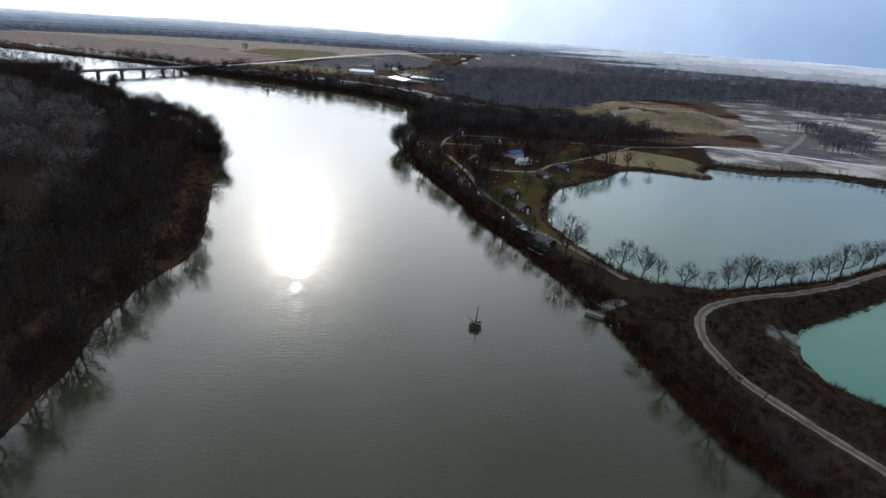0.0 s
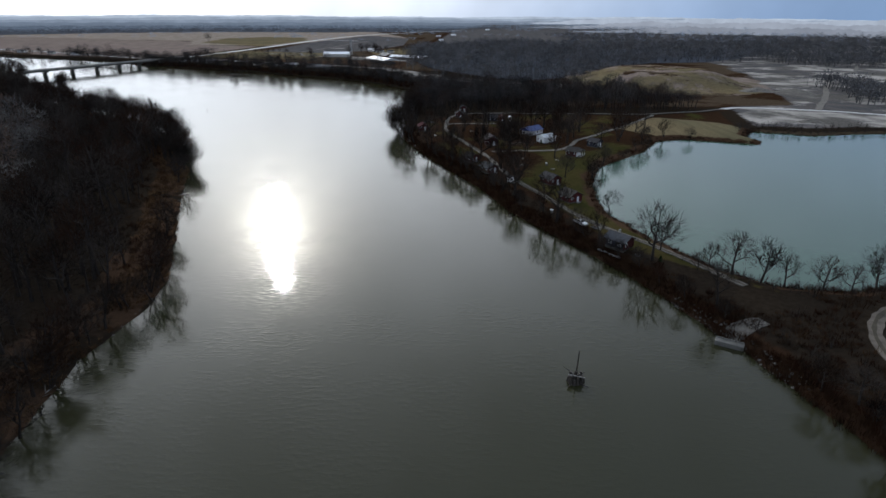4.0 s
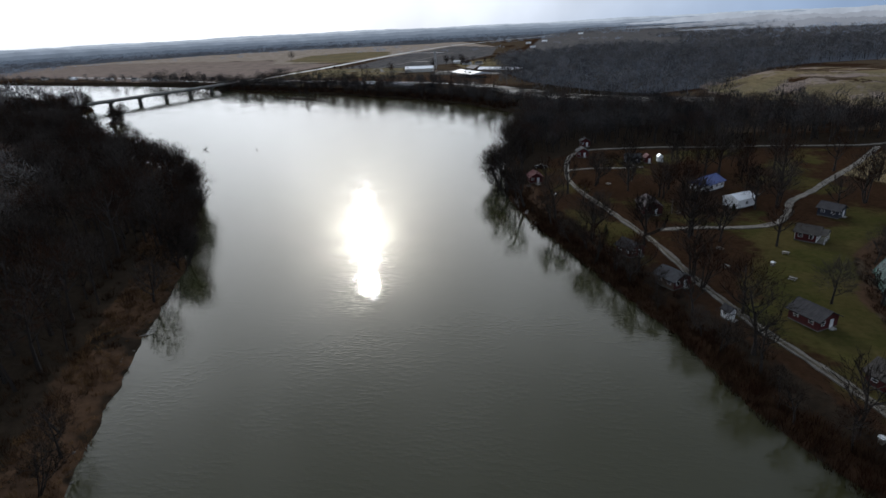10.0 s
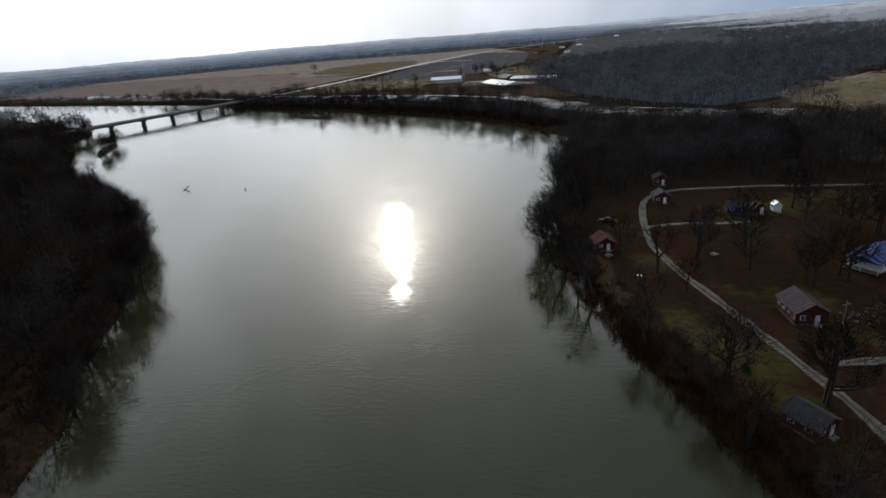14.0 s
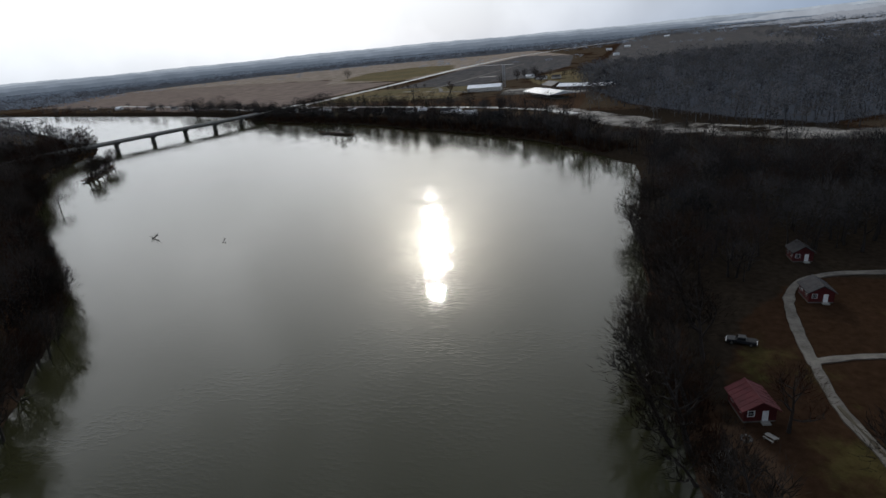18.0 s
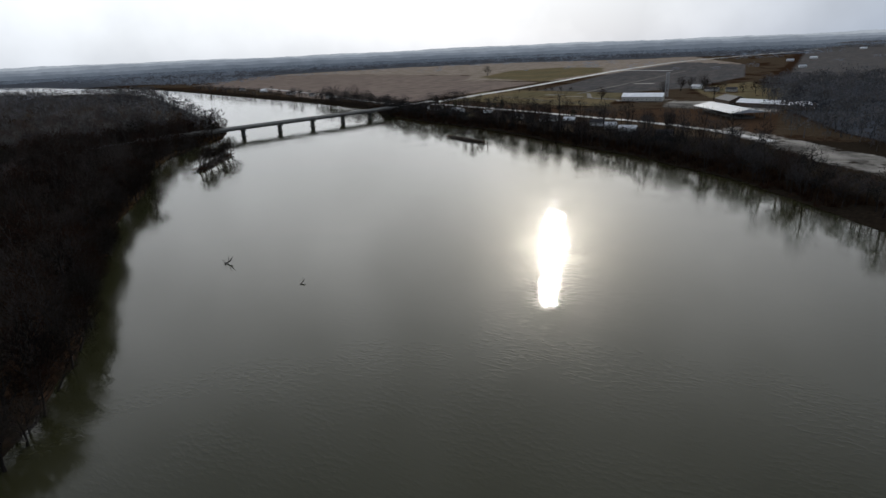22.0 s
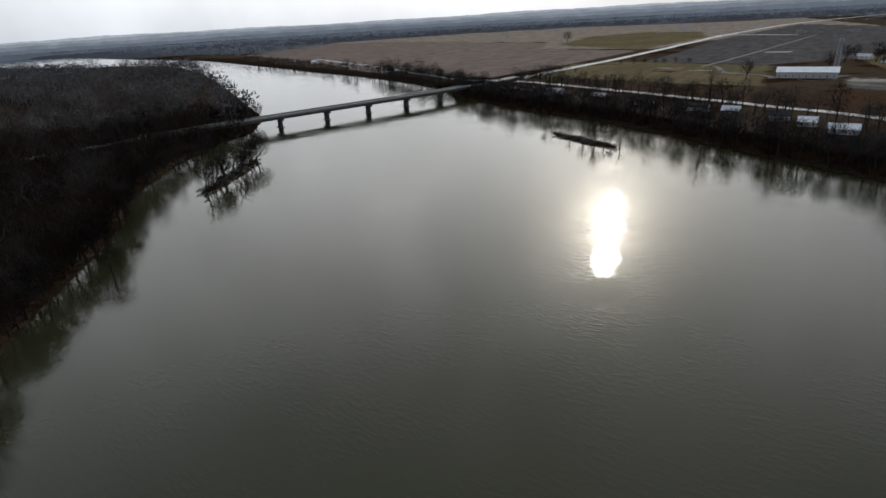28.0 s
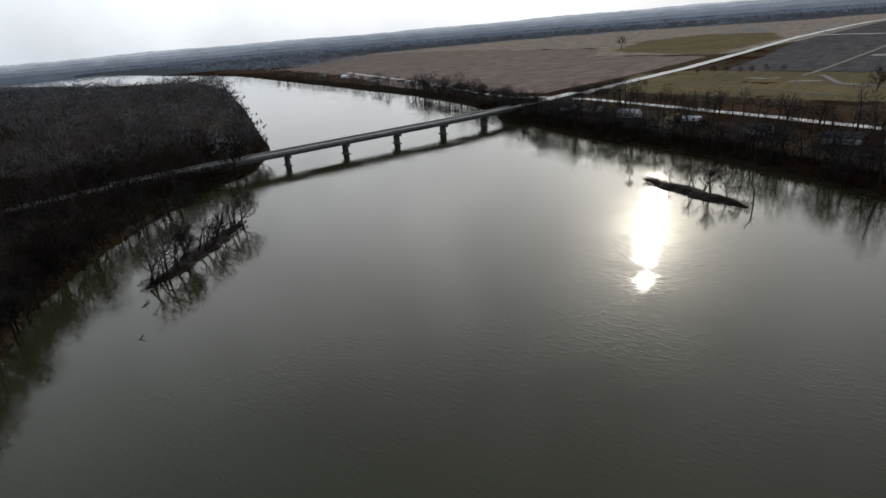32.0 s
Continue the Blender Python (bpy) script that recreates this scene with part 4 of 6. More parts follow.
def glass_material():
    n = Nodes("window_glass", 0.08, 0.0, 0.6)
    return n.done(n.ramp(n.noise(0.7, 2), [(0.3, (0.008, 0.009, 0.011)), (0.7, (0.03, 0.034, 0.04))]))


GLASS = glass_material()
CAR_WHITE = mottled("white_car_paint", (0.62, 0.63, 0.64), (0.78, 0.78, 0.78), 1.5, 0.3, spec=0.5)
CAR_DARK = mottled("dark_car_paint", (0.008, 0.009, 0.011), (0.02, 0.021, 0.024), 1.5, 0.55, spec=0.3)
LAMP_GLASS = mottled("clear_lamp_glass", (0.5, 0.5, 0.5), (0.7, 0.7, 0.7), 2, 0.2)


def ribbon(name, line, width, mat, label, category="road", lift=0.16, ragged=0.0, seed=0, thick=0.25):
    """A strip of road that follows the ground, with a kerb edge down into it."""
    pts = np.array(line, float)
    seg = np.hypot(*np.diff(pts, axis=0).T)
    at = np.concatenate([[0], np.cumsum(seg)])
    n = max(int(at[-1] / 2.6), 4) if at[-1] < 700 else int(at[-1] / 6)
    s = np.linspace(0, at[-1], n)
    cx, cy = np.interp(s, at, pts[:, 0]), np.interp(s, at, pts[:, 1])
    for _ in range(5):
        cx[1:-1], cy[1:-1] = (cx[:-2] + 2 * cx[1:-1] + cx[2:]) / 4, (cy[:-2] + 2 * cy[1:-1] + cy[2:]) / 4
    tx, ty = np.gradient(cx), np.gradient(cy)
    ln = np.hypot(tx, ty)
    nx, ny = -ty / ln, tx / ln
    rng = np.random.default_rng(seed)
    across = np.linspace(-0.5, 0.5, 5)
    half = width * (1 + ragged * rng.uniform(-1, 1, n))[:, None] * across[None]
    half = half + (ragged * width * 0.4 * np.sin(s / 9 + seed))[:, None]
    x, y = cx[:, None] + nx[:, None] * half, cy[:, None] + ny[:, None] * half
    z = height(x, y)
    z = np.maximum(z, z.mean(1, keepdims=True)) + lift
    top = np.stack([x, y, z], -1)
    rim = np.concatenate([top[:, :1] - (0, 0, thick), top, top[:, -1:] - (0, 0, thick)], 1)
    k = rim.shape[1]
    i = np.arange(n - 1)[:, None] * k + np.arange(k - 1)[None]
    f = np.stack([i, i + k, i + k + 1, i + 1], -1).reshape(-1, 4)
    me = mesh_from(name, rim.reshape(-1, 3), f[:, ::-1], mat, False)
    return tagged(new(name, me), label, category, kind="structure")


def cabin(x, y, turn, w, l, wall=2.5, rise=1.7, walls=None, roof=None, ends=None, over=0.5, label="", category="cabin", group="", name="cabin",
          windows=2, door_end=-1, porch=False, chimney=False, ribs=True, z=None, base=0.35, trim=None):
    """A small gabled building; its ridge runs along its own y."""
    ends, trim = ends or walls, trim or WHITE
    gz = ground_z(x, y) if z is None else z
    top = thing(name, x, y, gz, turn, label, category, group)
    part("foundation", Solid().box(0, 0, -0.6, w - 0.1, l - 0.1, 0.6 + base).mesh("foundation", DARK_CONCRETE), top)
    t, e = 0.15, base + wall
    for s in (-1, 1):
        part("side_wall", Solid().box(s * (w / 2 - t / 2), 0, base, t, l - 2 * t, wall).mesh("side_wall", walls), top)
        gable = [(-w / 2, base), (w / 2, base), (w / 2, e), (0, e + rise), (-w / 2, e)]
        part("end_wall", Solid().prism(gable, s * l / 2 - (t if s > 0 else 0), s * l / 2 + (t if s < 0 else 0)).mesh("end_wall", ends), top)
    slope = math.hypot(w / 2, rise)
    k = (w / 2 + over) / (w / 2)
    for s in (-1, 1):
        low = (s * w / 2 * k, e + rise - rise * k)
        shape = [(0, e + rise + 0.02), low, (low[0], low[1] + 0.14), (0, e + rise + 0.18)]
        panel = part("roof_panel", Solid().prism(shape, -l / 2 - over, l / 2 + over).mesh("roof_panel", roof), top)
        if ribs:
            n = int(l / 0.9)
            rib = Solid()
            for i in range(n + 1):
                yy = -l / 2 - over + 0.1 + (l + 2 * over - 0.2) * i / n
                rib.prism([(0, e + rise + 0.18), (low[0], low[1] + 0.14), (low[0], low[1] + 0.19), (0, e + rise + 0.23)], yy - 0.035, yy + 0.035)
            part("roof_rib", rib.mesh("roof_rib", roof), panel)
    part("ridge_cap", Solid().prism([(-0.22, e + rise + 0.13), (0, e + rise + 0.27), (0.22, e + rise + 0.13)], -l / 2 - over, l / 2 + over).mesh("ridge_cap", roof), top)

    def window(px, py, face, ww=1.0, hh=1.0, zz=None):
        zz = base + 1.0 if zz is None else zz
        if face == "side":
            frame_s = Solid().box(px, py, zz - 0.08, 0.07, ww + 0.18, hh + 0.16)
            pane_s = Solid().box(px + math.copysign(0.03, px), py, zz, 0.04, ww, hh)
            bar_s = Solid().box(px + math.copysign(0.04, px), py, zz + hh / 2 - 0.03, 0.05, ww, 0.06)
        else:
            frame_s = Solid().box(px, py, zz - 0.08, ww + 0.18, 0.07, hh + 0.16)
            pane_s = Solid().box(px, py + math.copysign(0.03, py), zz, ww, 0.04, hh)
            bar_s = Solid().box(px, py + math.copysign(0.04, py), zz + hh / 2 - 0.03, ww, 0.05, 0.06)
        frame_ob = part("window", frame_s.mesh("window", trim), top)
        part("pane", pane_s.mesh("pane", GLASS), frame_ob)
        part("sash_bar", bar_s.mesh("sash_bar", trim), frame_ob)

    for s in (-1, 1):
        for i in range(windows):
            window(s * (w / 2 + 0.01), -l / 2 + l * (i + 0.5) / windows, "side")
        if w > 4:
            window(-w * 0.28, s * (l / 2 + 0.01), "end")
    dy = door_end * (l / 2 + 0.02)
    door = part("door", Solid().box(w * 0.16, dy, base, 1.0, 0.09, 2.0).mesh("door", trim), top, "white door")
    part("handle", Solid().box(w * 0.16 + 0.36, dy + door_end * 0.06, base + 1.0, 0.1, 0.08, 0.04).mesh("handle", CHROME), door)
    part("step", Solid().box(w * 0.16, dy + door_end * 0.5, -0.05, 1.4, 0.9, base + 0.02).mesh("step", CONCRETE), top)
    if porch:
        deck = part("porch_deck", Solid().box(0, door_end * (l / 2 + 1.1), base - 0.12, w, 2.2, 0.12).mesh("porch_deck", TIMBER), top)
        for px in (-w / 2 + 0.15, 0.0, w / 2 - 0.15):
            part("porch_post", Solid().box(px, door_end * (l / 2 + 2.0), -0.2, 0.13, 0.13, e + 0.2).mesh("porch_post", WHITE), deck)
        part("porch_roof", Solid().prism([(-w / 2 - 0.2, e - 0.05), (w / 2 + 0.2, e - 0.05), (0, e + rise * 0.8)], *sorted((door_end * l / 2, door_end * (l / 2 + 2.3)))).mesh("porch_roof", roof), top)
    if chimney:
        part("chimney", Solid().box(w * 0.2, l * 0.15, e, 0.5, 0.5, rise + 0.9).mesh("chimney", CONCRETE), top)
    return top


def bare_tree(x, y, kind, size=1.0, turn=0.0, lean=(0, 0), label="leafless winter tree with grey-brown bark", group="", z=None):
    top = thing("bare_tree", 0, 0, 0, 0, label, "tree", group)
    top.matrix_basis = pose(x, y, ground_z(x, y) if z is None else z, lean[0], lean[1], 0) @ pose(0, 0, 0, 0, 0, turn) @ Matrix.Scale(size, 4)
    trunk, crown = TALL_MESH[kind]
    part("trunk", trunk, top)
    part("crown", crown, top)
    return top


# ---- roads and tracks ----
TRACK = [(84, 103), (79, 113), (71, 128), (60, 144), (51, 163), (44, 183), (39, 197), (32, 224), (28, 250), (20, 278), (12, 304), (8, 328), (9, 350),
         (12, 368), (17, 380), (28, 386.5), (57, 388), (110, 386), (160, 384), (205, 397), (228, 408)]
LOOP = [(31, 262), (42, 264.5), (62, 264), (72, 269), (79, 280), (83, 292), (98, 305), (118, 328), (140, 352), (162, 380)]
DIKE = [(230, 150), (196, 129), (168, 112), (142, 100), (118, 92), (106, 85), (99, 76), (95, 61), (96, 42), (104, 26), (114, 8), (126, -14), (150, -60)]
ribbon("gravel_track", TRACK, 2.2, GRAVEL, "pale two-rut gravel track through the camp", "track", 0.22, 0.25, 1)
ribbon("track_crown", TRACK[:12], 0.55, RUT, "grassy strip between the track ruts", "track", 0.30, 0.5, 2, 0.1)
ribbon("gravel_loop", LOOP, 2.4, GRAVEL, "pale gravel loop among the cabins", "track", 0.22, 0.25, 3)
ribbon("camp_drive", [(8, 342), (20, 346), (34, 345), (44, 347)], 1.8, GRAVEL, "thin gravel drive", "track", 0.22, 0.2, 4)
ribbon("dike_road", DIKE, 2.9, DIRT, "pale gravel dike road bending between ponds", "road", 0.22, 0.25, 5)
ribbon("dike_crown", DIKE, 0.9, RUT, "grassy strip between the wheel ruts", "track", 0.30, 0.4, 6, 0.1)
ribbon("quarry_road", [(228, 408), (240, 414), (262, 412), (300, 402), (340, 380), (420, 350), (520, 330)], 4.8, PALE_ROAD, "pale dusty quarry road", "road", 0.22, 0.15, 7)
ribbon("highway", [(-400, 850), (-396, 875), (-392, 900), (-374, 1000), (-354, 1095), (-330, 1280), (-308, 1480), (-268, 1690), (-225, 1880), (-150, 2060), (-60, 2230), (150, 2600)],
       11, PALE_ROAD, "pale concrete highway running into the plain", "road", 0.5, 0.0, 8)
ribbon("river_road", [(-900, 1150), (-760, 1075), (-620, 1000), (-520, 940), (-450, 900), (-395, 893), (-350, 876), (-304, 856), (-240, 826), (-192, 801), (-130, 772), (-80, 742), (-40, 700)],
       6.5, PALE_ROAD, "pale road along the far river bank", "road", 0.35, 0.05, 9)
ribbon("farm_lane", [(-244, 1015), (-232, 1070), (-205, 1220), (-173, 1408), (-160, 1480)], 4, GRAVEL, "pale lane across a dark field", "road", 0.4, 0.1, 10)
ribbon("field_lane", [(-310, 1545), (-250, 1540), (-185, 1500)], 7, PALE_ROAD, "pale farm lane", "road", 0.5, 0.1, 11)
ribbon("farm_drive", [(-232, 1020), (-215, 960), (-180, 945), (-176, 925)], 5, GRAVEL, "gravel farm drive", "road", 0.4, 0.2, 12)
ribbon("ditch", [(-335, 985), (-312, 966), (-286, 955), (-262, 936), (-245, 931), (-222, 912), (-205, 905)], 1.6, GRAVEL, "pale sandy ditch in the meadow", "track", 0.3, 0.6, 13)


# ---- bridge ----
def bridge():
    deck_z = 8.0
    top = thing("road_bridge", -445, 699, 0, 0, "long low concrete highway bridge on hammerhead piers", "bridge")
    line = BRIDGE_LINE[4:12]
    start = Vector((-445, 699, 0))

    def girder(name, offset, width, z0, z1, mat, label=""):
        v, f = [], []
        for i, p in enumerate(line):
            d = line[min(i + 1, len(line) - 1)] - line[max(i - 1, 0)]
            d = d / np.hypot(*d)
            n = np.array((-d[1], d[0]))
            for o, z in ((offset - width / 2, z0), (offset + width / 2, z0), (offset + width / 2, z1), (offset - width / 2, z1)):
                q = p + n * o
                v.append((q[0] - start.x, q[1] - start.y, z))
        for i in range(len(line) - 1):
            for k in range(4):
                f.append((i * 4 + k, i * 4 + (k + 1) % 4, i * 4 + 4 + (k + 1) % 4, i * 4 + 4 + k))
        f += [(0, 1, 2, 3), tuple(len(v) - 4 + k for k in (3, 2, 1, 0))]
        return part(name, Solid().poly(v, f).mesh(name, mat), top, label)

    girder("deck", 0, 11.0, deck_z - 0.35, deck_z, CONCRETE)
    girder("road_surface", 0, 9.6, deck_z + 0.01, deck_z + 0.05, ASPHALT)
    for o in (-4.2, -1.4, 1.4, 4.2):
        girder("girder", o, 0.7, deck_z - 1.9, deck_z - 0.35, DARK_CONCRETE)
    for o in (-5.3, 5.3):
        girder("parapet", o, 0.35, deck_z + 0.05, deck_z + 0.85, CONCRETE)
    for i, (px, py) in enumerate([(-457, 665), (-445, 699), (-433, 732), (-421, 765), (-410, 798)]):
        d = BRIDGE_LINE[i + 7] - BRIDGE_LINE[i + 5]
        a = math.atan2(d[1], d[0]) + math.pi / 2
        x, y = px - start.x, py - start.y
        pier = part("pier", Solid().box(x, y, -2.5, 5.0, 1.7, deck_z - 1.0, a).mesh("pier", DARK_CONCRETE), top)
        part("pier_cap", Solid().box(x, y, deck_z - 3.2, 10.4, 2.2, 1.3, a).mesh("pier_cap", DARK_CONCRETE), pier)
        part("footing", Solid().box(x, y, -2.5, 7.0, 3.0, 2.9, a).mesh("footing", DARK_CONCRETE), pier)
    return top


bridge()


def embankment(name, line, top_z, width, label):
    """A raised causeway with sloping sides, and its road on top."""
    pts = np.array(line, float)
    v, f = [], []
    for i, p in enumerate(pts):
        d = pts[min(i + 1, len(pts) - 1)] - pts[max(i - 1, 0)]
        d = d / np.hypot(*d)
        n = np.array((-d[1], d[0]))
        for o, z in ((-width / 2 - 9, 0.2), (-width / 2, top_z), (width / 2, top_z), (width / 2 + 9, 0.2)):
            q = p + n * o
            v.append((q[0], q[1], z))
    for i in range(len(pts) - 1):
        for k in range(3):
            f.append((i * 4 + k, i * 4 + 4 + k, i * 4 + 5 + k, i * 4 + 1 + k))
    f += [(0, 1, 2, 3), tuple(len(v) - 4 + k for k in (3, 2, 1, 0))]
    return tagged(new(name, Solid().poly(v, f).mesh(name, MUD)), label, "embankment", kind="structure")


embankment("causeway", BRIDGE_LINE[:5], 7.6, 13, "earth causeway leading onto the bridge")
embankment("north_approach", [(-403, 826), (-398, 850), (-394, 880), (-390, 905)], 7.4, 13, "earth ramp at the bridge end")


def flat_strip(name, line, width, z, mat, label):
    pts = np.array(line, float)
    s = Solid()
    for a, b in zip(pts[:-1], pts[1:]):
        d = (b - a) / np.hypot(*(b - a))
        n = np.array((-d[1], d[0])) * width / 2
        c = [a - n - d * 0.3, a + n - d * 0.3, b + n + d * 0.3, b - n + d * 0.3]
        s.poly([(q[0], q[1], z) for q in c] + [(q[0], q[1], z - 0.12) for q in c], [(0, 1, 2, 3), (7, 6, 5, 4), (0, 4, 5, 1), (1, 5, 6, 2), (2, 6, 7, 3), (3, 7, 4, 0)])
    return tagged(new(name, s.mesh(name, mat)), label, "road", kind="structure")


flat_strip("causeway_road", BRIDGE_LINE[:5], 8.0, 7.85, ASPHALT, "worn asphalt road on the causeway")
flat_strip("approach_road", [(-402, 830), (-398, 850), (-394, 880), (-390, 905)], 9.6, 7.65, PALE_ROAD, "pale road coming off the bridge")

# ---- cabins of the camp ----
CAMP = "cabins of the riverside camp"
cabin(58, 131.5, 38.5, 5.6, 6.9, 2.6, 1.3, NAVY, GREY_ROOF, RED, 0.7, "navy cabin with red gable and grey metal roof", group=CAMP, door_end=1, chimney=True)
cabin(53.3, 178.5, 26, 6.1, 6.9, 2.4, 1.7, RED, TAN_ROOF, RED, 0.6, "red cabin with a weathered tan roof", group=CAMP)
cabin(50.5, 203, 28, 5.9, 7.2, 2.4, 1.6, MAROON, DARK_ROOF, RED, 0.6, "dark red cabin under a dark shingle roof", group=CAMP)
cabin(73.2, 255, 53, 6.1, 5.8, 2.5, 1.5, RED, TAN_ROOF, WHITE, 0.6, "red cabin with white porch and tan roof", group=CAMP, porch=True)
cabin(90, 276, 40, 5.3, 6.4, 2.5, 1.4, NAVY, DARK_ROOF, NAVY, 0.6, "dark cabin with a white-framed window by the loop", group=CAMP)
cabin(32.3, 281.5, 4, 6.7, 8.8, 2.7, 1.9, MAROON, MAUVE_ROOF, MAROON, 0.5, "long maroon lodge with mauve roof and white door", group=CAMP, windows=4)
cabin(61, 311, -48, 8.1, 10.6, 2.7, 1.8, WHITE, BLUE_ROOF, WHITE, 0.6, "white house with a blue metal roof", "house", windows=3, porch=True, name="house")
cabin(65.2, 288.6, -58, 6.3, 8.9, 3.0, 1.2, WHITE, WHITE_ROOF, WHITE, 0.3, "white metal garage beside the blue-roofed house", "garage", windows=1, name="garage")
cabin(-6.4, 325.3, 10, 5.4, 6.2, 2.4, 1.5, RED, RED_ROOF, RED, 0.6, "red cabin with a red metal roof on the bank", group=CAMP)
cabin(19, 371.5, 2, 5.4, 5.9, 2.5, 1.6, RED, DARK_ROOF, RED, 0.5, "red cabin with dark roof beside the track bend", group=CAMP)
cabin(23.2, 396.5, 2, 5.0, 5.3, 2.6, 1.6, RED, DARK_ROOF, RED, 0.4, "red cabin at the edge of dark woods", group=CAMP)
cabin(41, 357, 88, 4.8, 6.8, 2.4, 1.4, NAVY, DARK_ROOF, NAVY, 0.5, "dark blue cabin under trees", group=CAMP)
cabin(47.6, 356, 6, 3.0, 3.8, 2.3, 1.2, RED, RED_ROOF, RED, 0.4, "small red shed with a red roof", "shed", name="shed", windows=1)
cabin(53.6, 357, 4, 2.4, 2.7, 2.2, 1.0, WHITE, WHITE_ROOF, WHITE, 0.2, "small white garden shed", "shed", name="shed", windows=1)
cabin(18.7, 243, 34, 5.3, 5.9, 2.4, 1.4, MAROON, DARK_ROOF, RED, 0.6, "dark red cabin near the water", group=CAMP)
cabin(25.4, 222, 33, 5.9, 6.4, 2.4, 1.4, BROWN, GREY_ROOF, MAROON, 0.6, "brown cabin with a streaked grey roof", group=CAMP)
cabin(33, 204, 28, 1.8, 2.4, 2.0, 0.8, WHITE, DARK_ROOF, WHITE, 0.25, "small white shed beside the track", "shed", name="shed", windows=1)


def covered_well(x, y, turn, label):
    top = thing("covered_well", x, y, ground_z(x, y), turn, label, "well cover")
    part("base", Solid().box(0, 0, -0.2, 0.8, 0.8, 0.75).mesh("base", TIMBER), top)
    for dx in (-0.34, 0.34):
        part("post", Solid().box(dx, 0, 0.5, 0.09, 0.09, 0.6).mesh("post", TIMBER), top)
    part("cover", Solid().prism([(-0.6, 1.05), (0.6, 1.05), (0, 1.32)], -0.55, 0.55).mesh("cover", WHITE_ROOF), top, "white metal cover")


covered_well(55, 234.4, 20, "timber well head with a white cover")
covered_well(43.1, 164, 30, "timber stand with a white cover by the track")
covered_well(0.9, 301.4, 5, "low timber stand with a white lid")


def picnic_table(x, y, turn, label="weathered picnic table on the grass"):
    top = thing("picnic_table", x, y, ground_z(x, y), turn, label, "table", "picnic tables of the camp")
    part("tabletop", Solid().box(0, 0, 0.7, 0.8, 1.8, 0.05).mesh("tabletop", GREY_DRIFT), top)
    for s in (-1, 1):
        part("bench", Solid().box(s * 0.7, 0, 0.42, 0.28, 1.8, 0.05).mesh("bench", GREY_DRIFT), top)
        part("leg", Solid().prism([(-0.75, 0), (-0.62, 0), (-0.1, 0.7), (-0.25, 0.7)], s * 0.65 - 0.05, s * 0.65 + 0.05).mesh("leg", TIMBER), top)
        part("leg", Solid().prism([(0.75, 0), (0.25, 0.7), (0.1, 0.7), (0.62, 0)], s * 0.65 - 0.05, s * 0.65 + 0.05).mesh("leg", TIMBER), top)


for px, py, a in ((-5.3, 317.8, 40), (42.5, 233.3, 15), (24, 318, 30), (62, 243, 60), (45, 246, 20), (56, 225, 50), (76, 300, 10)):
    picnic_table(px, py, a)


def fire_ring(x, y):
    top = thing("fire_ring", x, y, ground_z(x, y), 0, "ring of dark stones round old ashes", "fire ring")
    for k in range(9):
        a = k * 0.698
        part("stone", Solid().box(math.cos(a) * 0.8, math.sin(a) * 0.8, -0.1, 0.42, 0.3, 0.36, a).mesh("stone", STONE, 0.06), top)


fire_ring(-9, 317.6)
fire_ring(61.5, 124.2)


def utility_pole(x, y, tall=9.0, label="grey timber utility pole"):
    top = thing("utility_pole", x, y, ground_z(x, y), 20, label, "pole", "utility poles")
    part("pole", Solid().rod((0, 0, -0.5), (0, 0, tall), 0.15, 0.1).mesh("pole", TIMBER), top)
    part("crossarm", Solid().box(0, 0, tall - 0.9, 2.0, 0.12, 0.14).mesh("crossarm", TIMBER), top)


utility_pole(39.3, 278.2, 5.5)
utility_pole(34, 322, 8)
for k in range(9):
    utility_pole(-384 + 2.6 * k + 12, 960 + 75 * k, 10)


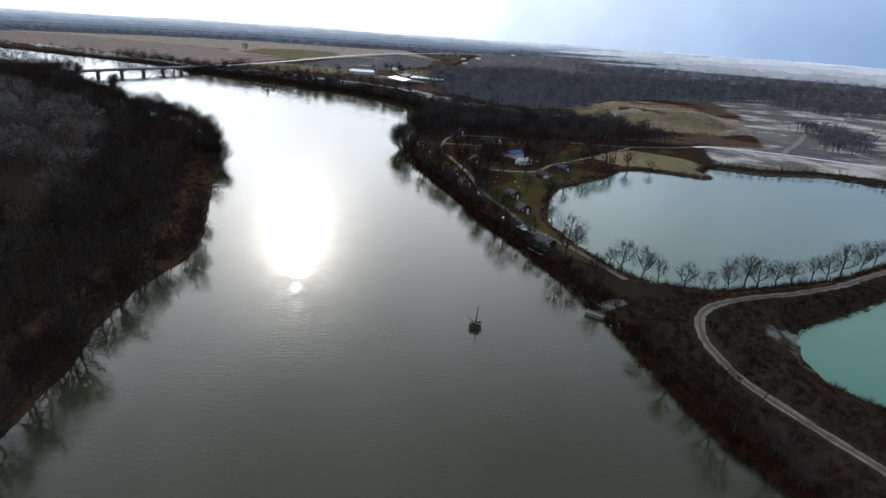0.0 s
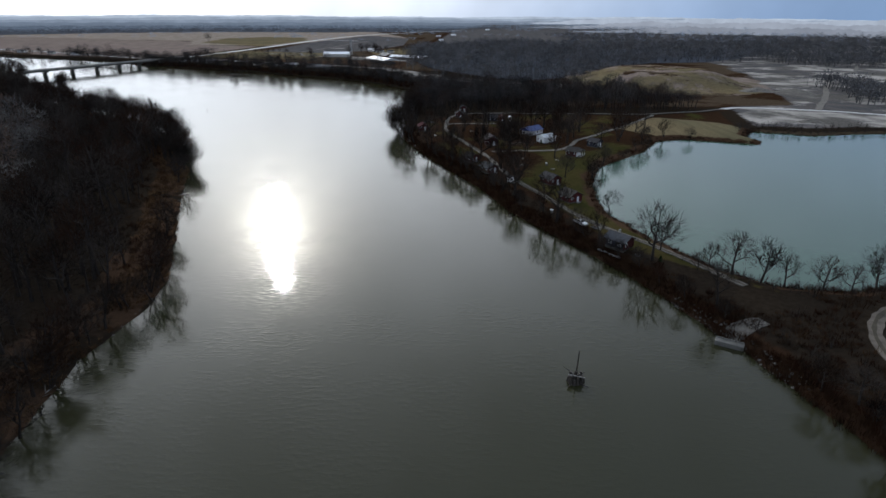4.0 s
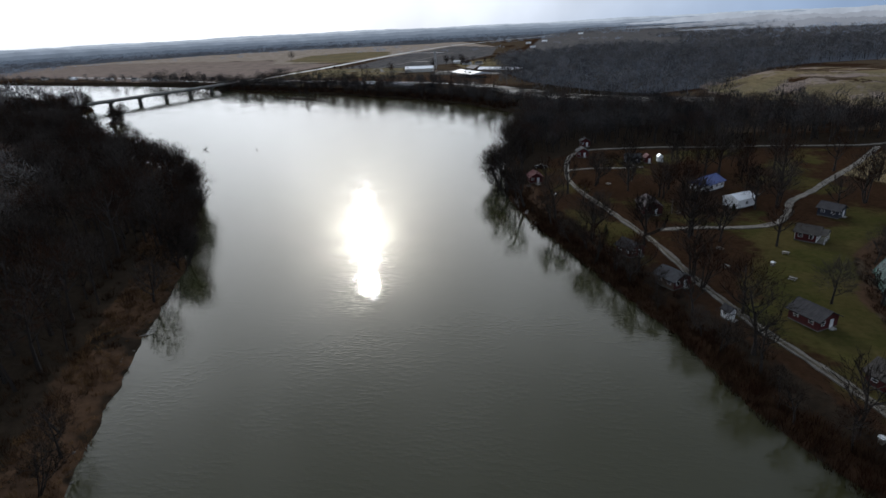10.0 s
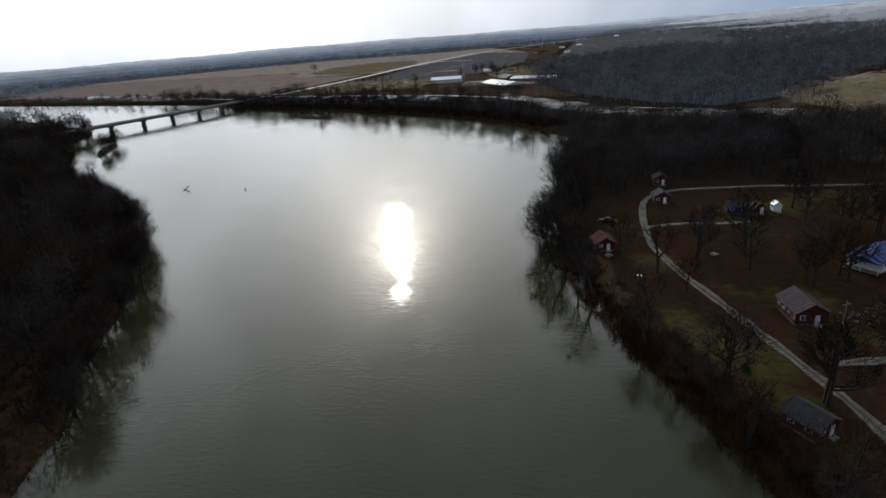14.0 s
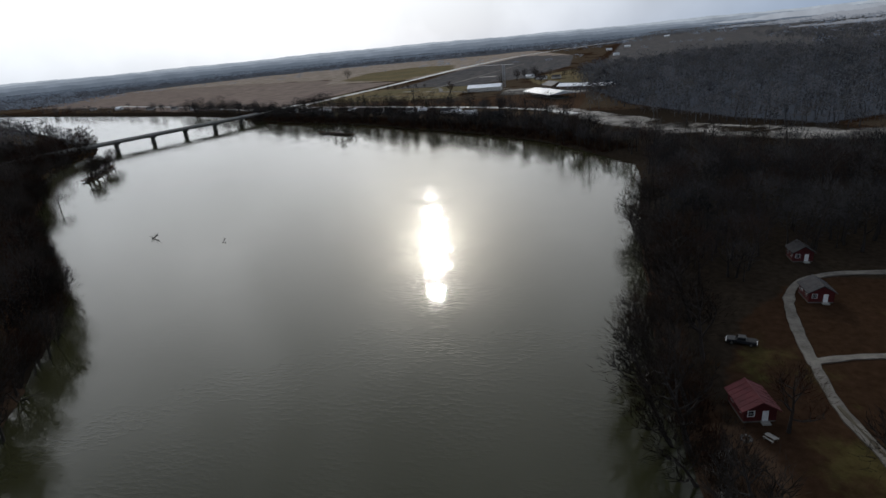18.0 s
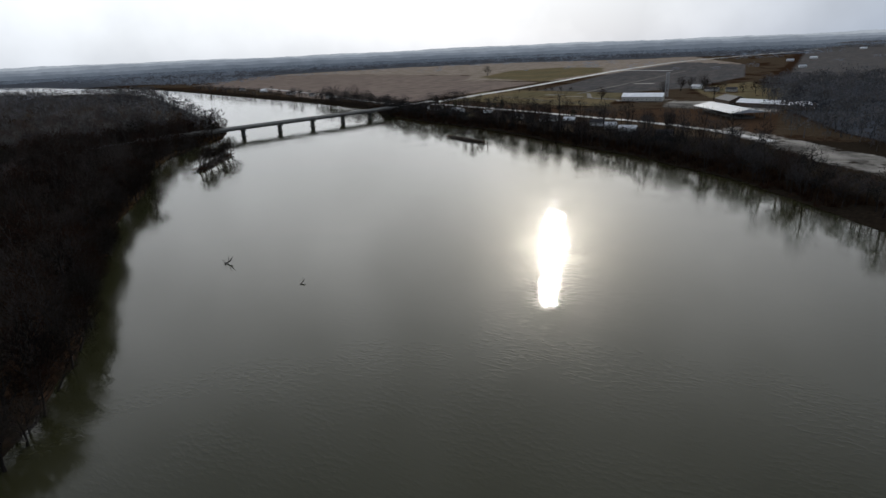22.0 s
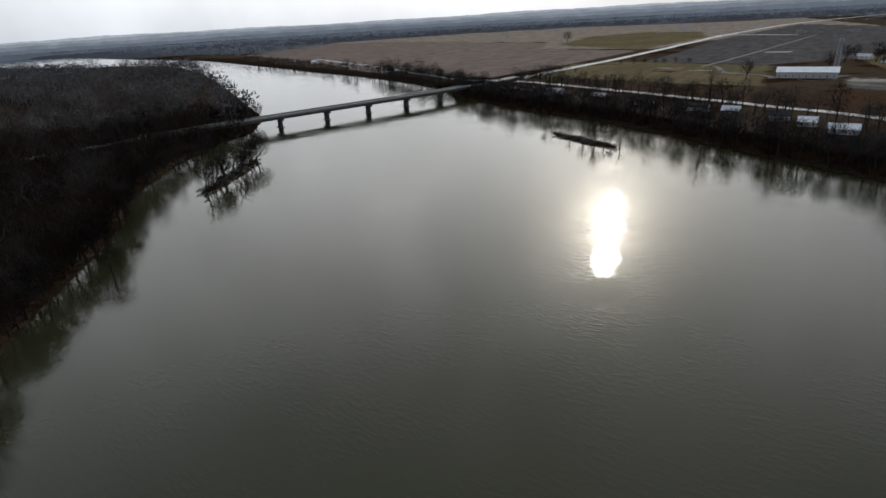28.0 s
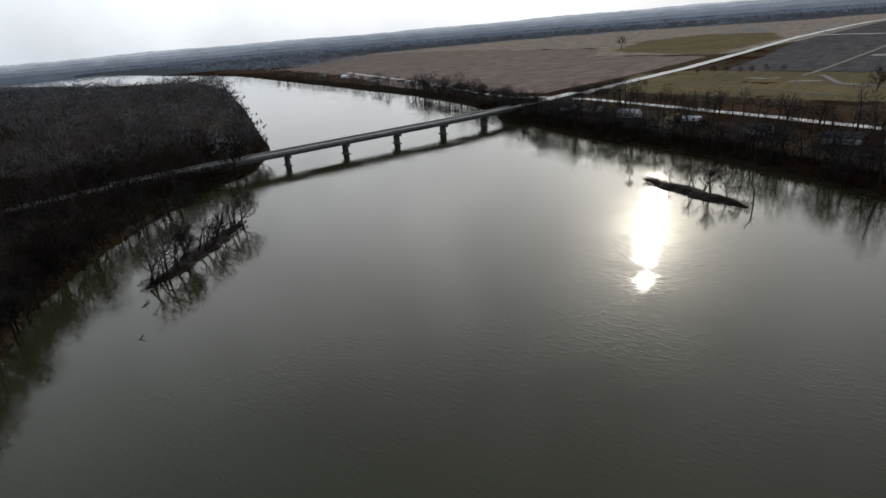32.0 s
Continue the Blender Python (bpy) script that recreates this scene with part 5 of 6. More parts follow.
# ---- vehicles ----
def pickup(x, y, turn, label, paint):
    top = thing("pickup_truck", x, y, ground_z(x, y), turn, label, "truck")
    body = [(-2.85, 0.45), (2.85, 0.45), (2.85, 1.05), (1.35, 1.12), (0.95, 1.14), (-2.85, 1.14)]
    s = Solid()
    pts = [(-0.98, yy, zz) for yy, zz in body] + [(0.98, yy, zz) for yy, zz in body]
    n = len(body)
    s.poly(pts, [tuple(range(n)), tuple(range(2 * n - 1, n - 1, -1))] + [(i, (i + 1) % n, (i + 1) % n + n, i + n) for i in range(n)])
    shell = part("body", s.mesh("body", paint, 0.05), top)
    cab = [(-0.85, 1.12), (1.25, 1.12), (0.65, 1.78), (-0.75, 1.80)]
    s = Solid()
    pts = [(-0.86, yy, zz) for yy, zz in cab[:2]] + [(-0.72, yy, zz) for yy, zz in cab[2:]] + [(0.86, yy, zz) for yy, zz in cab[:2]] + [(0.72, yy, zz) for yy, zz in cab[2:]]
    s.poly(pts, [(0, 1, 2, 3), (7, 6, 5, 4), (0, 4, 5, 1), (1, 5, 6, 2), (2, 6, 7, 3), (3, 7, 4, 0)])
    part("cab", s.mesh("cab", paint, 0.06), top)
    part("windscreen", Solid().poly([(-0.74, 1.20, 1.2), (0.74, 1.20, 1.2), (0.64, 0.72, 1.74), (-0.64, 0.72, 1.74), (-0.74, 1.17, 1.18), (0.74, 1.17, 1.18), (0.64, 0.69, 1.72), (-0.64, 0.69, 1.72)],
         [(0, 1, 2, 3), (7, 6, 5, 4), (0, 4, 5, 1), (1, 5, 6, 2), (2, 6, 7, 3), (3, 7, 4, 0)]).mesh("windscreen", GLASS), top)
    for sgn in (-1, 1):
        part("side_window", Solid().box(sgn * 0.81, 0.0, 1.24, 0.06, 1.35, 0.42).mesh("side_window", GLASS), top)
        part("mirror", Solid().box(sgn * 1.08, 0.95, 1.18, 0.2, 0.1, 0.18).mesh("mirror", RUBBER), top)
        part("headlight", Solid().box(sgn * 0.75, 2.86, 0.78, 0.32, 0.06, 0.2).mesh("headlight", LAMP_GLASS), shell)
    part("bed_floor", Solid().box(0, -1.85, 1.145, 1.6, 1.75, 0.02).mesh("bed_floor", RUBBER), top, "dark open load bed")
    part("bumper", Solid().box(0, 2.92, 0.45, 1.9, 0.16, 0.24).mesh("bumper", CHROME), top)
    part("rear_bumper", Solid().box(0, -2.92, 0.45, 1.9, 0.16, 0.22).mesh("rear_bumper", CHROME), top)
    for sx in (-0.86, 0.86):
        for sy in (-1.8, 1.85):
            tyre = part("tyre", Solid().wheel(sx, sy, 0.4, 0.4, 0.28).mesh("tyre", RUBBER), top)
            part("rim", Solid().wheel(sx + math.copysign(0.03, sx), sy, 0.4, 0.24, 0.26).mesh("rim", CHROME), tyre)


pickup(50.6, 151.4, 211, "white pickup truck parked beside the track", CAR_WHITE)
pickup(-2.6, 348.4, 75, "dark pickup truck parked under trees", CAR_DARK)


def trailer(x, y, turn):
    top = thing("utility_trailer", x, y, ground_z(x, y), turn, "small loaded utility trailer on the track edge", "trailer")
    part("bed", Solid().box(0, 0, 0.5, 1.6, 3.0, 0.12).mesh("bed", TIMBER), top)
    for s in (-1, 1):
        part("rail", Solid().box(s * 0.78, 0, 0.62, 0.06, 3.0, 0.35).mesh("rail", GALVANISED), top)
        tyre = part("tyre", Solid().wheel(s * 0.92, 0, 0.32, 0.32, 0.2).mesh("tyre", RUBBER), top)
        part("rim", Solid().wheel(s * 0.95, 0, 0.32, 0.18, 0.18).mesh("rim", CHROME), tyre)
    part("drawbar", Solid().box(0, 2.1, 0.5, 0.1, 1.3, 0.1).mesh("drawbar", GALVANISED), top)
    part("load", Solid().box(-0.2, -0.4, 0.62, 1.0, 1.3, 0.5, 0.2).box(0.3, 0.8, 0.62, 0.7, 0.8, 0.35, 0.5).mesh("load", BROWN, 0.05), top)


trailer(54.6, 146.6, 211)


def upturned_boat(x, y, turn, label):
    top = thing("rowing_boat", x, y, ground_z(x, y), turn, label, "boat")
    v, f = [], []
    for i in range(7):
        yy = -1.9 + 3.8 * i / 6
        wdt = 0.62 * (1 - abs(i / 6 - 0.42) ** 2.2 * 2.4)
        for k in range(5):
            a = math.pi * k / 4
            v.append((math.cos(a) * wdt, yy, 0.02 + math.sin(a) * 0.45))
    for i in range(6):
        for k in range(4):
            f.append((i * 5 + k, i * 5 + k + 1, i * 5 + 6 + k, i * 5 + 5 + k))
    f += [(0, 1, 2, 3, 4), (34, 33, 32, 31, 30)]
    part("hull", Solid().poly(v, f).mesh("hull", WHITE_ROOF), top)
    part("keel", Solid().box(0, 0, 0.44, 0.06, 3.4, 0.06).mesh("keel", TIMBER), top)


upturned_boat(55.2, 126.6, 40, "upturned white boat lying by the cabin wall")
upturned_boat(52.6, 131.0, 40, "small white boat lying on the bank")


# ---- trees that stand alone ----
rnd = random.Random(5)
CAMP_TREES = [(9, 255), (24, 250), (39, 256), (37, 206), (32, 227), (50, 300), (46, 309), (73, 334), (69, 284), (20, 320), (32, 319), (-1, 276),
              (76, 284), (50, 262), (62, 249), (59, 212), (72, 215), (40, 165), (43, 155), (33, 189), (108, 289), (120, 285), (18, 228),
              (11, 294), (35, 325), (41, 297), (40, 257), (84, 300), (92, 318), (66, 330), (98, 340), (82, 345), (105, 352), (58, 345), (120, 335),
              (78, 322), (112, 300), (96, 284), (60, 360), (28, 340), (70, 296), (128, 318), (138, 330),
              (6, 305), (18, 316), (30, 308), (40, 299), (44, 304), (50, 304), (65, 338), (72, 331), (85, 336), (85, 346), (65, 360), (-2, 320), (81, 315), (10, 256), (24, 249), (39, 256), (47, 252), (32, 220)]
BIG = {(39, 256), (37, 206), (9, 255), (69, 284), (73, 334), (84, 300), (92, 318), (66, 330)}
for k, (px, py) in enumerate(CAMP_TREES):
    big = (px, py) in BIG
    bare_tree(px, py, (3, 1, 0, 4, 5, 3, 1, 7)[k % 8] if not big else (3, 1, 3)[k % 3], rnd.uniform(1.2, 1.45) if big else rnd.uniform(0.9, 1.25), rnd.uniform(0, 360),
              label="broad leafless oak standing on the camp grass" if big else "leafless tree standing on the camp grass", group="trees of the riverside camp")
bare_tree(64.5, 120.6, 3, 1.45, 40, label="broad leafless tree beside the navy cabin")
for k, (px, py, s) in enumerate([(70, 128, 0.75), (84, 111, 0.95), (90, 107, 0.9), (96, 105, 0.7), (104, 101, 0.85), (113, 102, 0.6), (122, 104, 0.9), (128, 106, 0.95), (134, 108, 1.0),
                                 (141, 109, 0.8), (150, 113, 0.7), (160, 118, 0.75), (170, 124, 0.9), (180, 131, 1.0), (192, 138, 0.9), (205, 147, 0.8), (75, 113, 0.5), (82, 120, 0.55)]):
    bare_tree(px, py, (3, 1, 5, 4)[k % 4], s, rnd.uniform(0, 360), label="leafless tree on the lake shore", group="trees along the lake")
for px, py in ((129, 303), (141, 304.5), (155, 301), (121, 279), (112, 270), (84, 240), (73, 216), (69, 196), (68, 172)):
    bare_tree(px, py, rnd.choice((7, 6, 5)), rnd.uniform(0.5, 0.85), rnd.uniform(0, 360), label="small leafless tree on the lake shore", group="trees along the lake")


def along(line, every, off, seed, first=0.0):
    """Points beside a bank at about even steps, off metres inland (to the right of its run)."""
    r = random.Random(seed)
    pts = np.array(line, float)
    out, need = [], first
    for a, b in zip(pts[:-1], pts[1:]):
        d = b - a
        ln = np.hypot(*d)
        d = d / ln
        s = need
        while s < ln:
            q = a + d * s + np.array((d[1], -d[0])) * r.uniform(*off)
            out.append((q[0], q[1], math.degrees(math.atan2(-d[0], d[1]))))
            s += every * r.uniform(0.6, 1.4)
        need = s - ln
    return out


for px, py, a in along(RIGHT_BANK[2:15], 7.5, (1.5, 6), 21):
    if not 70 < py < 82:
        bare_tree(px, py, rnd.choice((7, 6, 4, 5, 7)), rnd.uniform(0.55, 0.9), rnd.uniform(0, 360), (rnd.uniform(-8, 8), rnd.uniform(-14, 2)),
                  "slender leafless tree leaning over the river edge", "trees along the camp bank")
for px, py, a in along(RIGHT_BANK[15:18], 9.0, (-1.0, 2), 20) + along(RIGHT_BANK[17:20], 4.0, (-1.5, 8), 22):
    bare_tree(px, py, rnd.choice((0, 2, 5, 0, 6)), rnd.uniform(0.8, 1.15), rnd.uniform(0, 360), (rnd.uniform(-6, 6), rnd.uniform(-18, 0)),
              "tall leafless tree crowding the river bend", "trees along the camp bank")
LEANERS = [TALL[k].arrays() for k in (6, 5, 1, 0, 3)]
edge = [p[:2] for p in along(LEFT_BANK[2:30], 9.0, (-6, -1.5), 23) if not 135 < p[1] < 232 or rnd.random() < 0.25]
edge += [p[:2] for p in along(LEFT_BANK[11:20], 4.2, (-3.5, 2.5), 61) + along(LEFT_BANK[1:8], 8.0, (-5, 0.5), 62)]
planted("bank_leaners", np.array(edge), LEANERS, 63, "leafless trees leaning out over the water from the wooded bank", "trees", [BARK, TWIG], 0.7, 1.15, sheer=0.14, lean=(0.2, 0.0))
for px, py, k, s, a in ((-20, 318, 5, 1.1, -16), (-22, 326, 0, 1.05, -20), (-22, 334, 5, 1.15, -14), (-21, 343, 2, 0.95, -18), (-18, 309, 6, 1.1, -22), (-20, 352, 5, 1.0, -15)):
    bare_tree(px, py, k, s, 40 * k, (0, a), "tall leafless tree leaning over the river bend", "trees along the camp bank", 0.2)
bare_tree(-120.5, 235, 6, 1.05, 200, (0, 16), "leaning leafless tree at the wooded point", z=0.3)
bare_tree(-144.5, 284, 5, 1.0, 90, (0, 12), "many-stemmed leafless tree at the water edge", z=0.3)
edge = [p[:2] for p in along([(-238, 390), (-273, 418), (-300, 438), (-321, 460), (-343, 484), (-362, 500), (-382, 512), (-402, 532), (-421, 556)], 5.0, (-4, 1), 29)]
planted("overhanging_trees", np.array(edge), LEANERS, 64, "leafless trees overhanging the dark water", "trees", [BARK, TWIG], 0.75, 1.15, sheer=0.14, lean=(0.32, -0.16))
beside = np.array([p[:2] for off in ((7.5, 14), (-14, -7.5)) for p in along([tuple(q) for q in BRIDGE_LINE[1:6]], 3.2, off, 57 + int(off[0]))])
beside = beside[signed(RIVER, beside[:, 0], beside[:, 1]) > 0.5]
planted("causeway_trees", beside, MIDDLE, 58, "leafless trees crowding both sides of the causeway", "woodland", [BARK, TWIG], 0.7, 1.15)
for k in range(20):
    s = (k + 0.5) / 20
    bare_tree(-424 - 19 * s + rnd.uniform(-2, 2), 562 + 40 * s + rnd.uniform(-2, 2), rnd.choice((8, 9, 10)), rnd.uniform(0.75, 1.05), rnd.uniform(0, 360), (rnd.uniform(-8, 8), rnd.uniform(-4, 12)),
              "slender leafless tree on a flooded strip", "trees along the wooded bank", 0.3)
bare_tree(-316, 471, 6, 0.85, 150, (6, 30), "fallen grey tree hanging over the water", z=0.3)
bare_tree(-271, 416, 6, 0.7, 20, (10, 34), "fallen grey tree hanging over the water", z=0.3)
far_bank = [p[:2] for p in along(RIGHT_BANK[22:35], 2.6, (1.5, 15), 24)] + [p[:2] for p in along([(-50, 660), (-130, 745), (-240, 805), (-330, 850), (-380, 870)], 3.0, (-10, 12), 25)]
planted("far_bank_row", np.array(far_bank), MIDDLE, 26, "leafless trees lining the far river bank", "woodland", [BARK, BEND_TWIG], 0.75, 1.3)
shrubby = scatter((-420, 560), (0, 880), 4.0, lambda x, y: (signed(RIVER, x, y) > 2) * (signed(RIVER, x, y) < 27) * (x + y > 300) * np.clip(0.65 + 0.6 * wobble(x, y, 18, 17), 0.1, 1) * (to_line(BRIDGE_LINE, x, y, False) > 10), 27)
planted("far_bank_scrub", shrubby, SPARSE, 28, "dark leafless scrub behind the far bank", "woodland", [BARK, BEND_TWIG], 0.32, 0.9)
for px, py in ((-60, 1030), (-82, 1062), (-104, 1066), (-118, 1080), (-48, 1010), (-30, 985), (-14, 960), (-100, 1040), (-128, 1060), (-40, 1046), (-140, 985), (-8, 930), (-18, 906), (2, 880), (-86, 946), (-196, 925)):
    bare_tree(px, py, rnd.choice((3, 1, 5)), rnd.uniform(0.8, 1.3), rnd.uniform(0, 360), label="leafless tree round the farmstead", group="trees round the farmstead")
bare_tree(-542, 1430, 3, 1.7, 10, label="lone round tree in a wide field")
for px, py in ((-330, 1040), (-318, 1046), (-306, 1044), (-296, 1049), (-286, 1046), (-276, 1052), (-262, 1050), (-352, 960)):
    bare_tree(px, py, 3, rnd.uniform(0.4, 0.6), rnd.uniform(0, 360), label="small tree in a row across the meadow", group="row of meadow trees")


def evergreen(x, y, tall, label="dark green conifer on the far bank"):
    top = thing("conifer", x, y, ground_z(x, y), rnd.uniform(0, 360), label, "tree")
    part("trunk", Solid().rod((0, 0, -0.3), (0, 0, tall * 0.9), 0.22, 0.04).mesh("trunk", BARK), top)
    s, r = Solid(), random.Random(int(tall * 100))
    for k in range(420):
        f = r.random() ** 0.8
        z = tall * (0.08 + 0.9 * f)
        a, out = r.uniform(0, 6.28), (1 - f) * tall * 0.24 * r.uniform(0.5, 1.1) + 0.15
        p = Vector((math.cos(a) * out * 0.4, math.sin(a) * out * 0.4, z))
        q = Vector((math.cos(a) * out, math.sin(a) * out, z - out * 0.25))
        side = Vector((-math.sin(a), math.cos(a), r.uniform(-0.4, 0.4))) * 0.32
        s.poly([p, q - side, q + side + Vector((0, 0, 0.2))], [(0, 1, 2)])
    me = bpy.data.meshes.new("needles")
    me.from_pydata(s.v, [], s.f)
    me.materials.append(NEEDLES)
    part("needles", me, top)


for px, py, h in ((-290, 840, 11), (-284, 841, 13), (-277, 842, 12), (-335, 852, 9), (-190, 790, 10)):
    evergreen(px, py, h)
evergreen(14, 259, 3.2, "low dark evergreen bush on the camp grass")
evergreen(61, 282, 2.6, "dark round bush beside the white garage")
evergreen(66.6, 119.4, 1.8, "dark bush at the foot of a tree")


# ---- brush, grass and stones ----
def brush_proto(seed, count, tall, spread, blade):
    r = random.Random(seed)
    v, f = [], []
    for k in range(count):
        a, q = r.uniform(0, 6.28), spread * r.random() ** 0.5
        p = Vector((math.cos(a) * q, math.sin(a) * q, 0))
        tip = p + Vector((math.cos(a) * r.uniform(0, 0.6), math.sin(a) * r.uniform(0, 0.6), 1)) * tall * r.uniform(0.5, 1.1)
        b = r.uniform(0, 6.28)
        side = Vector((math.cos(b), math.sin(b), 0)) * blade * 0.5
        v += [tuple(p - side), tuple(p + side), tuple(tip)]
        f.append((3 * k, 3 * k + 1, 3 * k + 2))
    return np.array(v, np.float32), np.array(f, np.int32), np.zeros(count, np.int32)


THICKET = [brush_proto(k, 42, 1.9, 1.3, 0.10) for k in range(4)]
TUSSOCK = [brush_proto(10 + k, 30, 0.9, 0.7, 0.09) for k in range(3)]
SAPLING = [Tree(130 + k, 5.0, 1.7, 6, 2, 4, 0.12, sides=3, blade=0.06, stems=2).arrays() for k in range(3)]
TAN_BRUSH = island_mix("tan_reeds", [(0.036, 0.020, 0.011), (0.085, 0.048, 0.024), (0.15, 0.095, 0.048), (0.065, 0.037, 0.020)], 0.9, 0.3)


def right_shore(x, y, lo, hi):
    d = signed(RIVER, x, y)
    return (d > lo) & (d < hi) & (x > -0.55 * y + 60 - 130) & (x > -40)


right_brush = scatter((-30, -60), (130, 345), 1.25, lambda x, y: right_shore(x, y, -0.5, 9.5) * np.where(signed(RIVER, x, y) < 5, 1.0, 0.22) * ~((y > 70) & (y < 83) & (signed(RIVER, x, y) > 3)), 31)
planted("bank_brush", right_brush, THICKET, 32, "red-brown winter brush on the steep bank", "brush", [BRUSH], 0.6, 1.35)
dike_brush = scatter((72, -60), (240, 150), 2.0, lambda x, y: ((signed(RIVER, x, y) > 6) & (to_line(np.array(DIKE, float), x, y, False) > 3.0) & (signed(LAKE, x, y) > 0.5) & (signed(POND, x, y) > 0.8) & (signed(np.array(SHORE, float), x, y) > 0.3) &
                     (y < 0.62 * (x - 84) + 108) & ~((y > 88) & (x < 98))) * 0.8, 33)
planted("dike_brush", dike_brush, THICKET, 34, "dark red-brown brush covering the dike", "brush", [BRUSH], 0.5, 1.05)
sapling_pts = np.concatenate([scatter((-30, -60), (130, 345), 6.0, lambda x, y: right_shore(x, y, 1, 9) * 0.55, 35),
                              scatter((72, -60), (240, 150), 6.0, lambda x, y: ((signed(RIVER, x, y) > 4) & (to_line(np.array(DIKE, float), x, y, False) > 3.5) & (signed(LAKE, x, y) > 1) & (signed(POND, x, y) > 1.5) & (signed(np.array(SHORE, float), x, y) > 0.8) &
                              (y < 0.62 * (x - 84) + 108) & ~((y > 88) & (x < 98))) * 0.7, 36)])
planted("bank_saplings", sapling_pts, SAPLING, 37, "thin leafless saplings on bank and dike", "saplings", [BARK, TWIG], 0.6, 1.2)
left_reeds = scatter((-470, -60), (-55, 660), 1.3, lambda x, y: left_land(x, y) * (signed(RIVER, x, y) > 0.3) * (signed(RIVER, x, y) < 12) * np.clip(0.7 + wobble(x, y, 14, 7), 0.1, 1), 38)
planted("bank_reeds", left_reeds, TUSSOCK + THICKET[:1], 39, "tan dead reeds and grass along the wooded bank", "reeds", [TAN_BRUSH], 0.6, 1.2)
left_brush = scatter((-470, -60), (-55, 660), 2.6, lambda x, y: left_land(x, y) * (signed(RIVER, x, y) > 4) * (signed(RIVER, x, y) < 22) * 0.4, 40)
planted("bank_thicket", left_brush, THICKET, 41, "dark thicket at the foot of the woods", "brush", [BRUSH], 0.6, 1.3)
lake_brush = scatter((55, 100), (215, 420), 1.35, lambda x, y: (signed(LAKE, x, y) > 0.2) * (signed(LAKE, x, y) < 4.2) * (x < 215) * 0.75, 42)
planted("lake_brush", lake_brush, TUSSOCK + THICKET[:2], 43, "rusty dead weeds fringing the lake", "brush", [BRUSH], 0.5, 1.0)
south_shore = scatter((66, 96), (240, 175), 2.3, lambda x, y: (signed(LAKE, x, y) > 0.4) * (signed(LAKE, x, y) < 10) * (y < 0.62 * (x - 84) + 128) * (to_line(np.array(DIKE, float), x, y, False) > 3.2) * 0.75, 54)
planted("shore_thicket", south_shore, SAPLING, 55, "dark leafless thicket along the lake dike", "brush", [BARK, TWIG], 0.4, 0.95)
far_brush = scatter((196, 280), (480, 430), 3.3, lambda x, y: (signed(LAKE, x, y) > 0.2) * (signed(LAKE, x, y) < 11) * (x + 0.3 * y > 292) * 0.9, 44)
planted("quarry_hedge", far_brush, SAPLING, 45, "dark leafless hedge along the quarry shore", "hedge", [BARK, TWIG], 0.7, 1.3)
north_brush = scatter((-460, 560), (0, 870), 2.6, lambda x, y: (signed(RIVER, x, y) > 0.3) * (signed(RIVER, x, y) < 17) * (x + y > 300) * 0.9 * (to_line(BRIDGE_LINE, x, y, False) > 7), 46)
planted("far_bank_brush", north_brush, THICKET, 47, "dark brush along the far river bank", "brush", [BRUSH], 1.0, 2.2)
north_sap = scatter((-1000, 560), (0, 1130), 6.5, lambda x, y: (signed(RIVER, x, y) > 1) * (signed(RIVER, x, y) < 15) * (x + y > -60) * (y > -0.42 * x + 545 - 0 * x) * 0.6 * (to_line(BRIDGE_LINE, x, y, False) > 9), 48)
planted("far_bank_saplings", north_sap, SAPLING, 49, "thin leafless growth along the far bank", "saplings", [BARK, BEND_TWIG], 1.0, 2.0)
north_west = scatter((-1100, 850), (-420, 1160), 9.0, lambda x, y: (signed(RIVER, x, y) > 3) * (signed(RIVER, x, y) < 30) * (y > -0.47 * x + 560) * 0.6 * (to_line(BRIDGE_LINE, x, y, False) > 12), 50)
planted("far_bank_trees", north_west, SPARSE, 51, "leafless trees lining the upper river", "woodland", [BARK, WOODS_TWIG], 0.55, 0.95)
lot_edge = scatter((-60, 560), (160, 720), 6.0, lambda x, y: poly_mask([(-34, 575), (14, 560), (70, 545), (135, 530), (160, 555), (150, 540), (60, 520), (0, 548)], x, y, 4) * 0.8, 52)
planted("lot_edge_trees", lot_edge, SPARSE, 53, "leafless trees beside the pale lot", "woodland", [BARK, WOODS_TWIG], 0.6, 0.9)


POND_WEED = island_mix("yellow_green_weed", [(0.05, 0.07, 0.016), (0.085, 0.105, 0.026), (0.12, 0.13, 0.04)])
weed = scatter((126, 66), (200, 122), 1.0, lambda x, y: (signed(POND, x, y) > -4.0) * (signed(POND, x, y) < 1.0) * (y > 0.55 * (x - 128) + 70) * np.clip(0.55 + wobble(x, y, 9, 27), 0, 1), 56)
planted("pond_weed", weed, TUSSOCK, 57, "yellow-green weed along the pond edge", "weeds", [POND_WEED], 0.5, 0.9)


def stone_proto(seed):
    r = random.Random(seed)
    v = [Vector(p) * r.uniform(0.75, 1.2) for p in ((1, 0, 0), (-1, 0, 0), (0, 1, 0), (0, -1, 0), (0, 0, 0.8), (0, 0, -0.8), (0.7, 0.7, 0.3), (-0.7, 0.7, 0.2), (-0.6, -0.7, 0.3), (0.7, -0.6, 0.2))]
    bm = bmesh.new()
    for p in v:
        bm.verts.new(p)
    bmesh.ops.convex_hull(bm, input=bm.verts)
    bmesh.ops.triangulate(bm, faces=bm.faces)
    bm.verts.index_update()
    out = np.array([tuple(p.co) for p in bm.verts], np.float32), np.array([[q.index for q in face.verts] for face in bm.faces], np.int32)
    bm.free()
    return out[0], out[1], np.zeros(len(out[1]), np.int32)


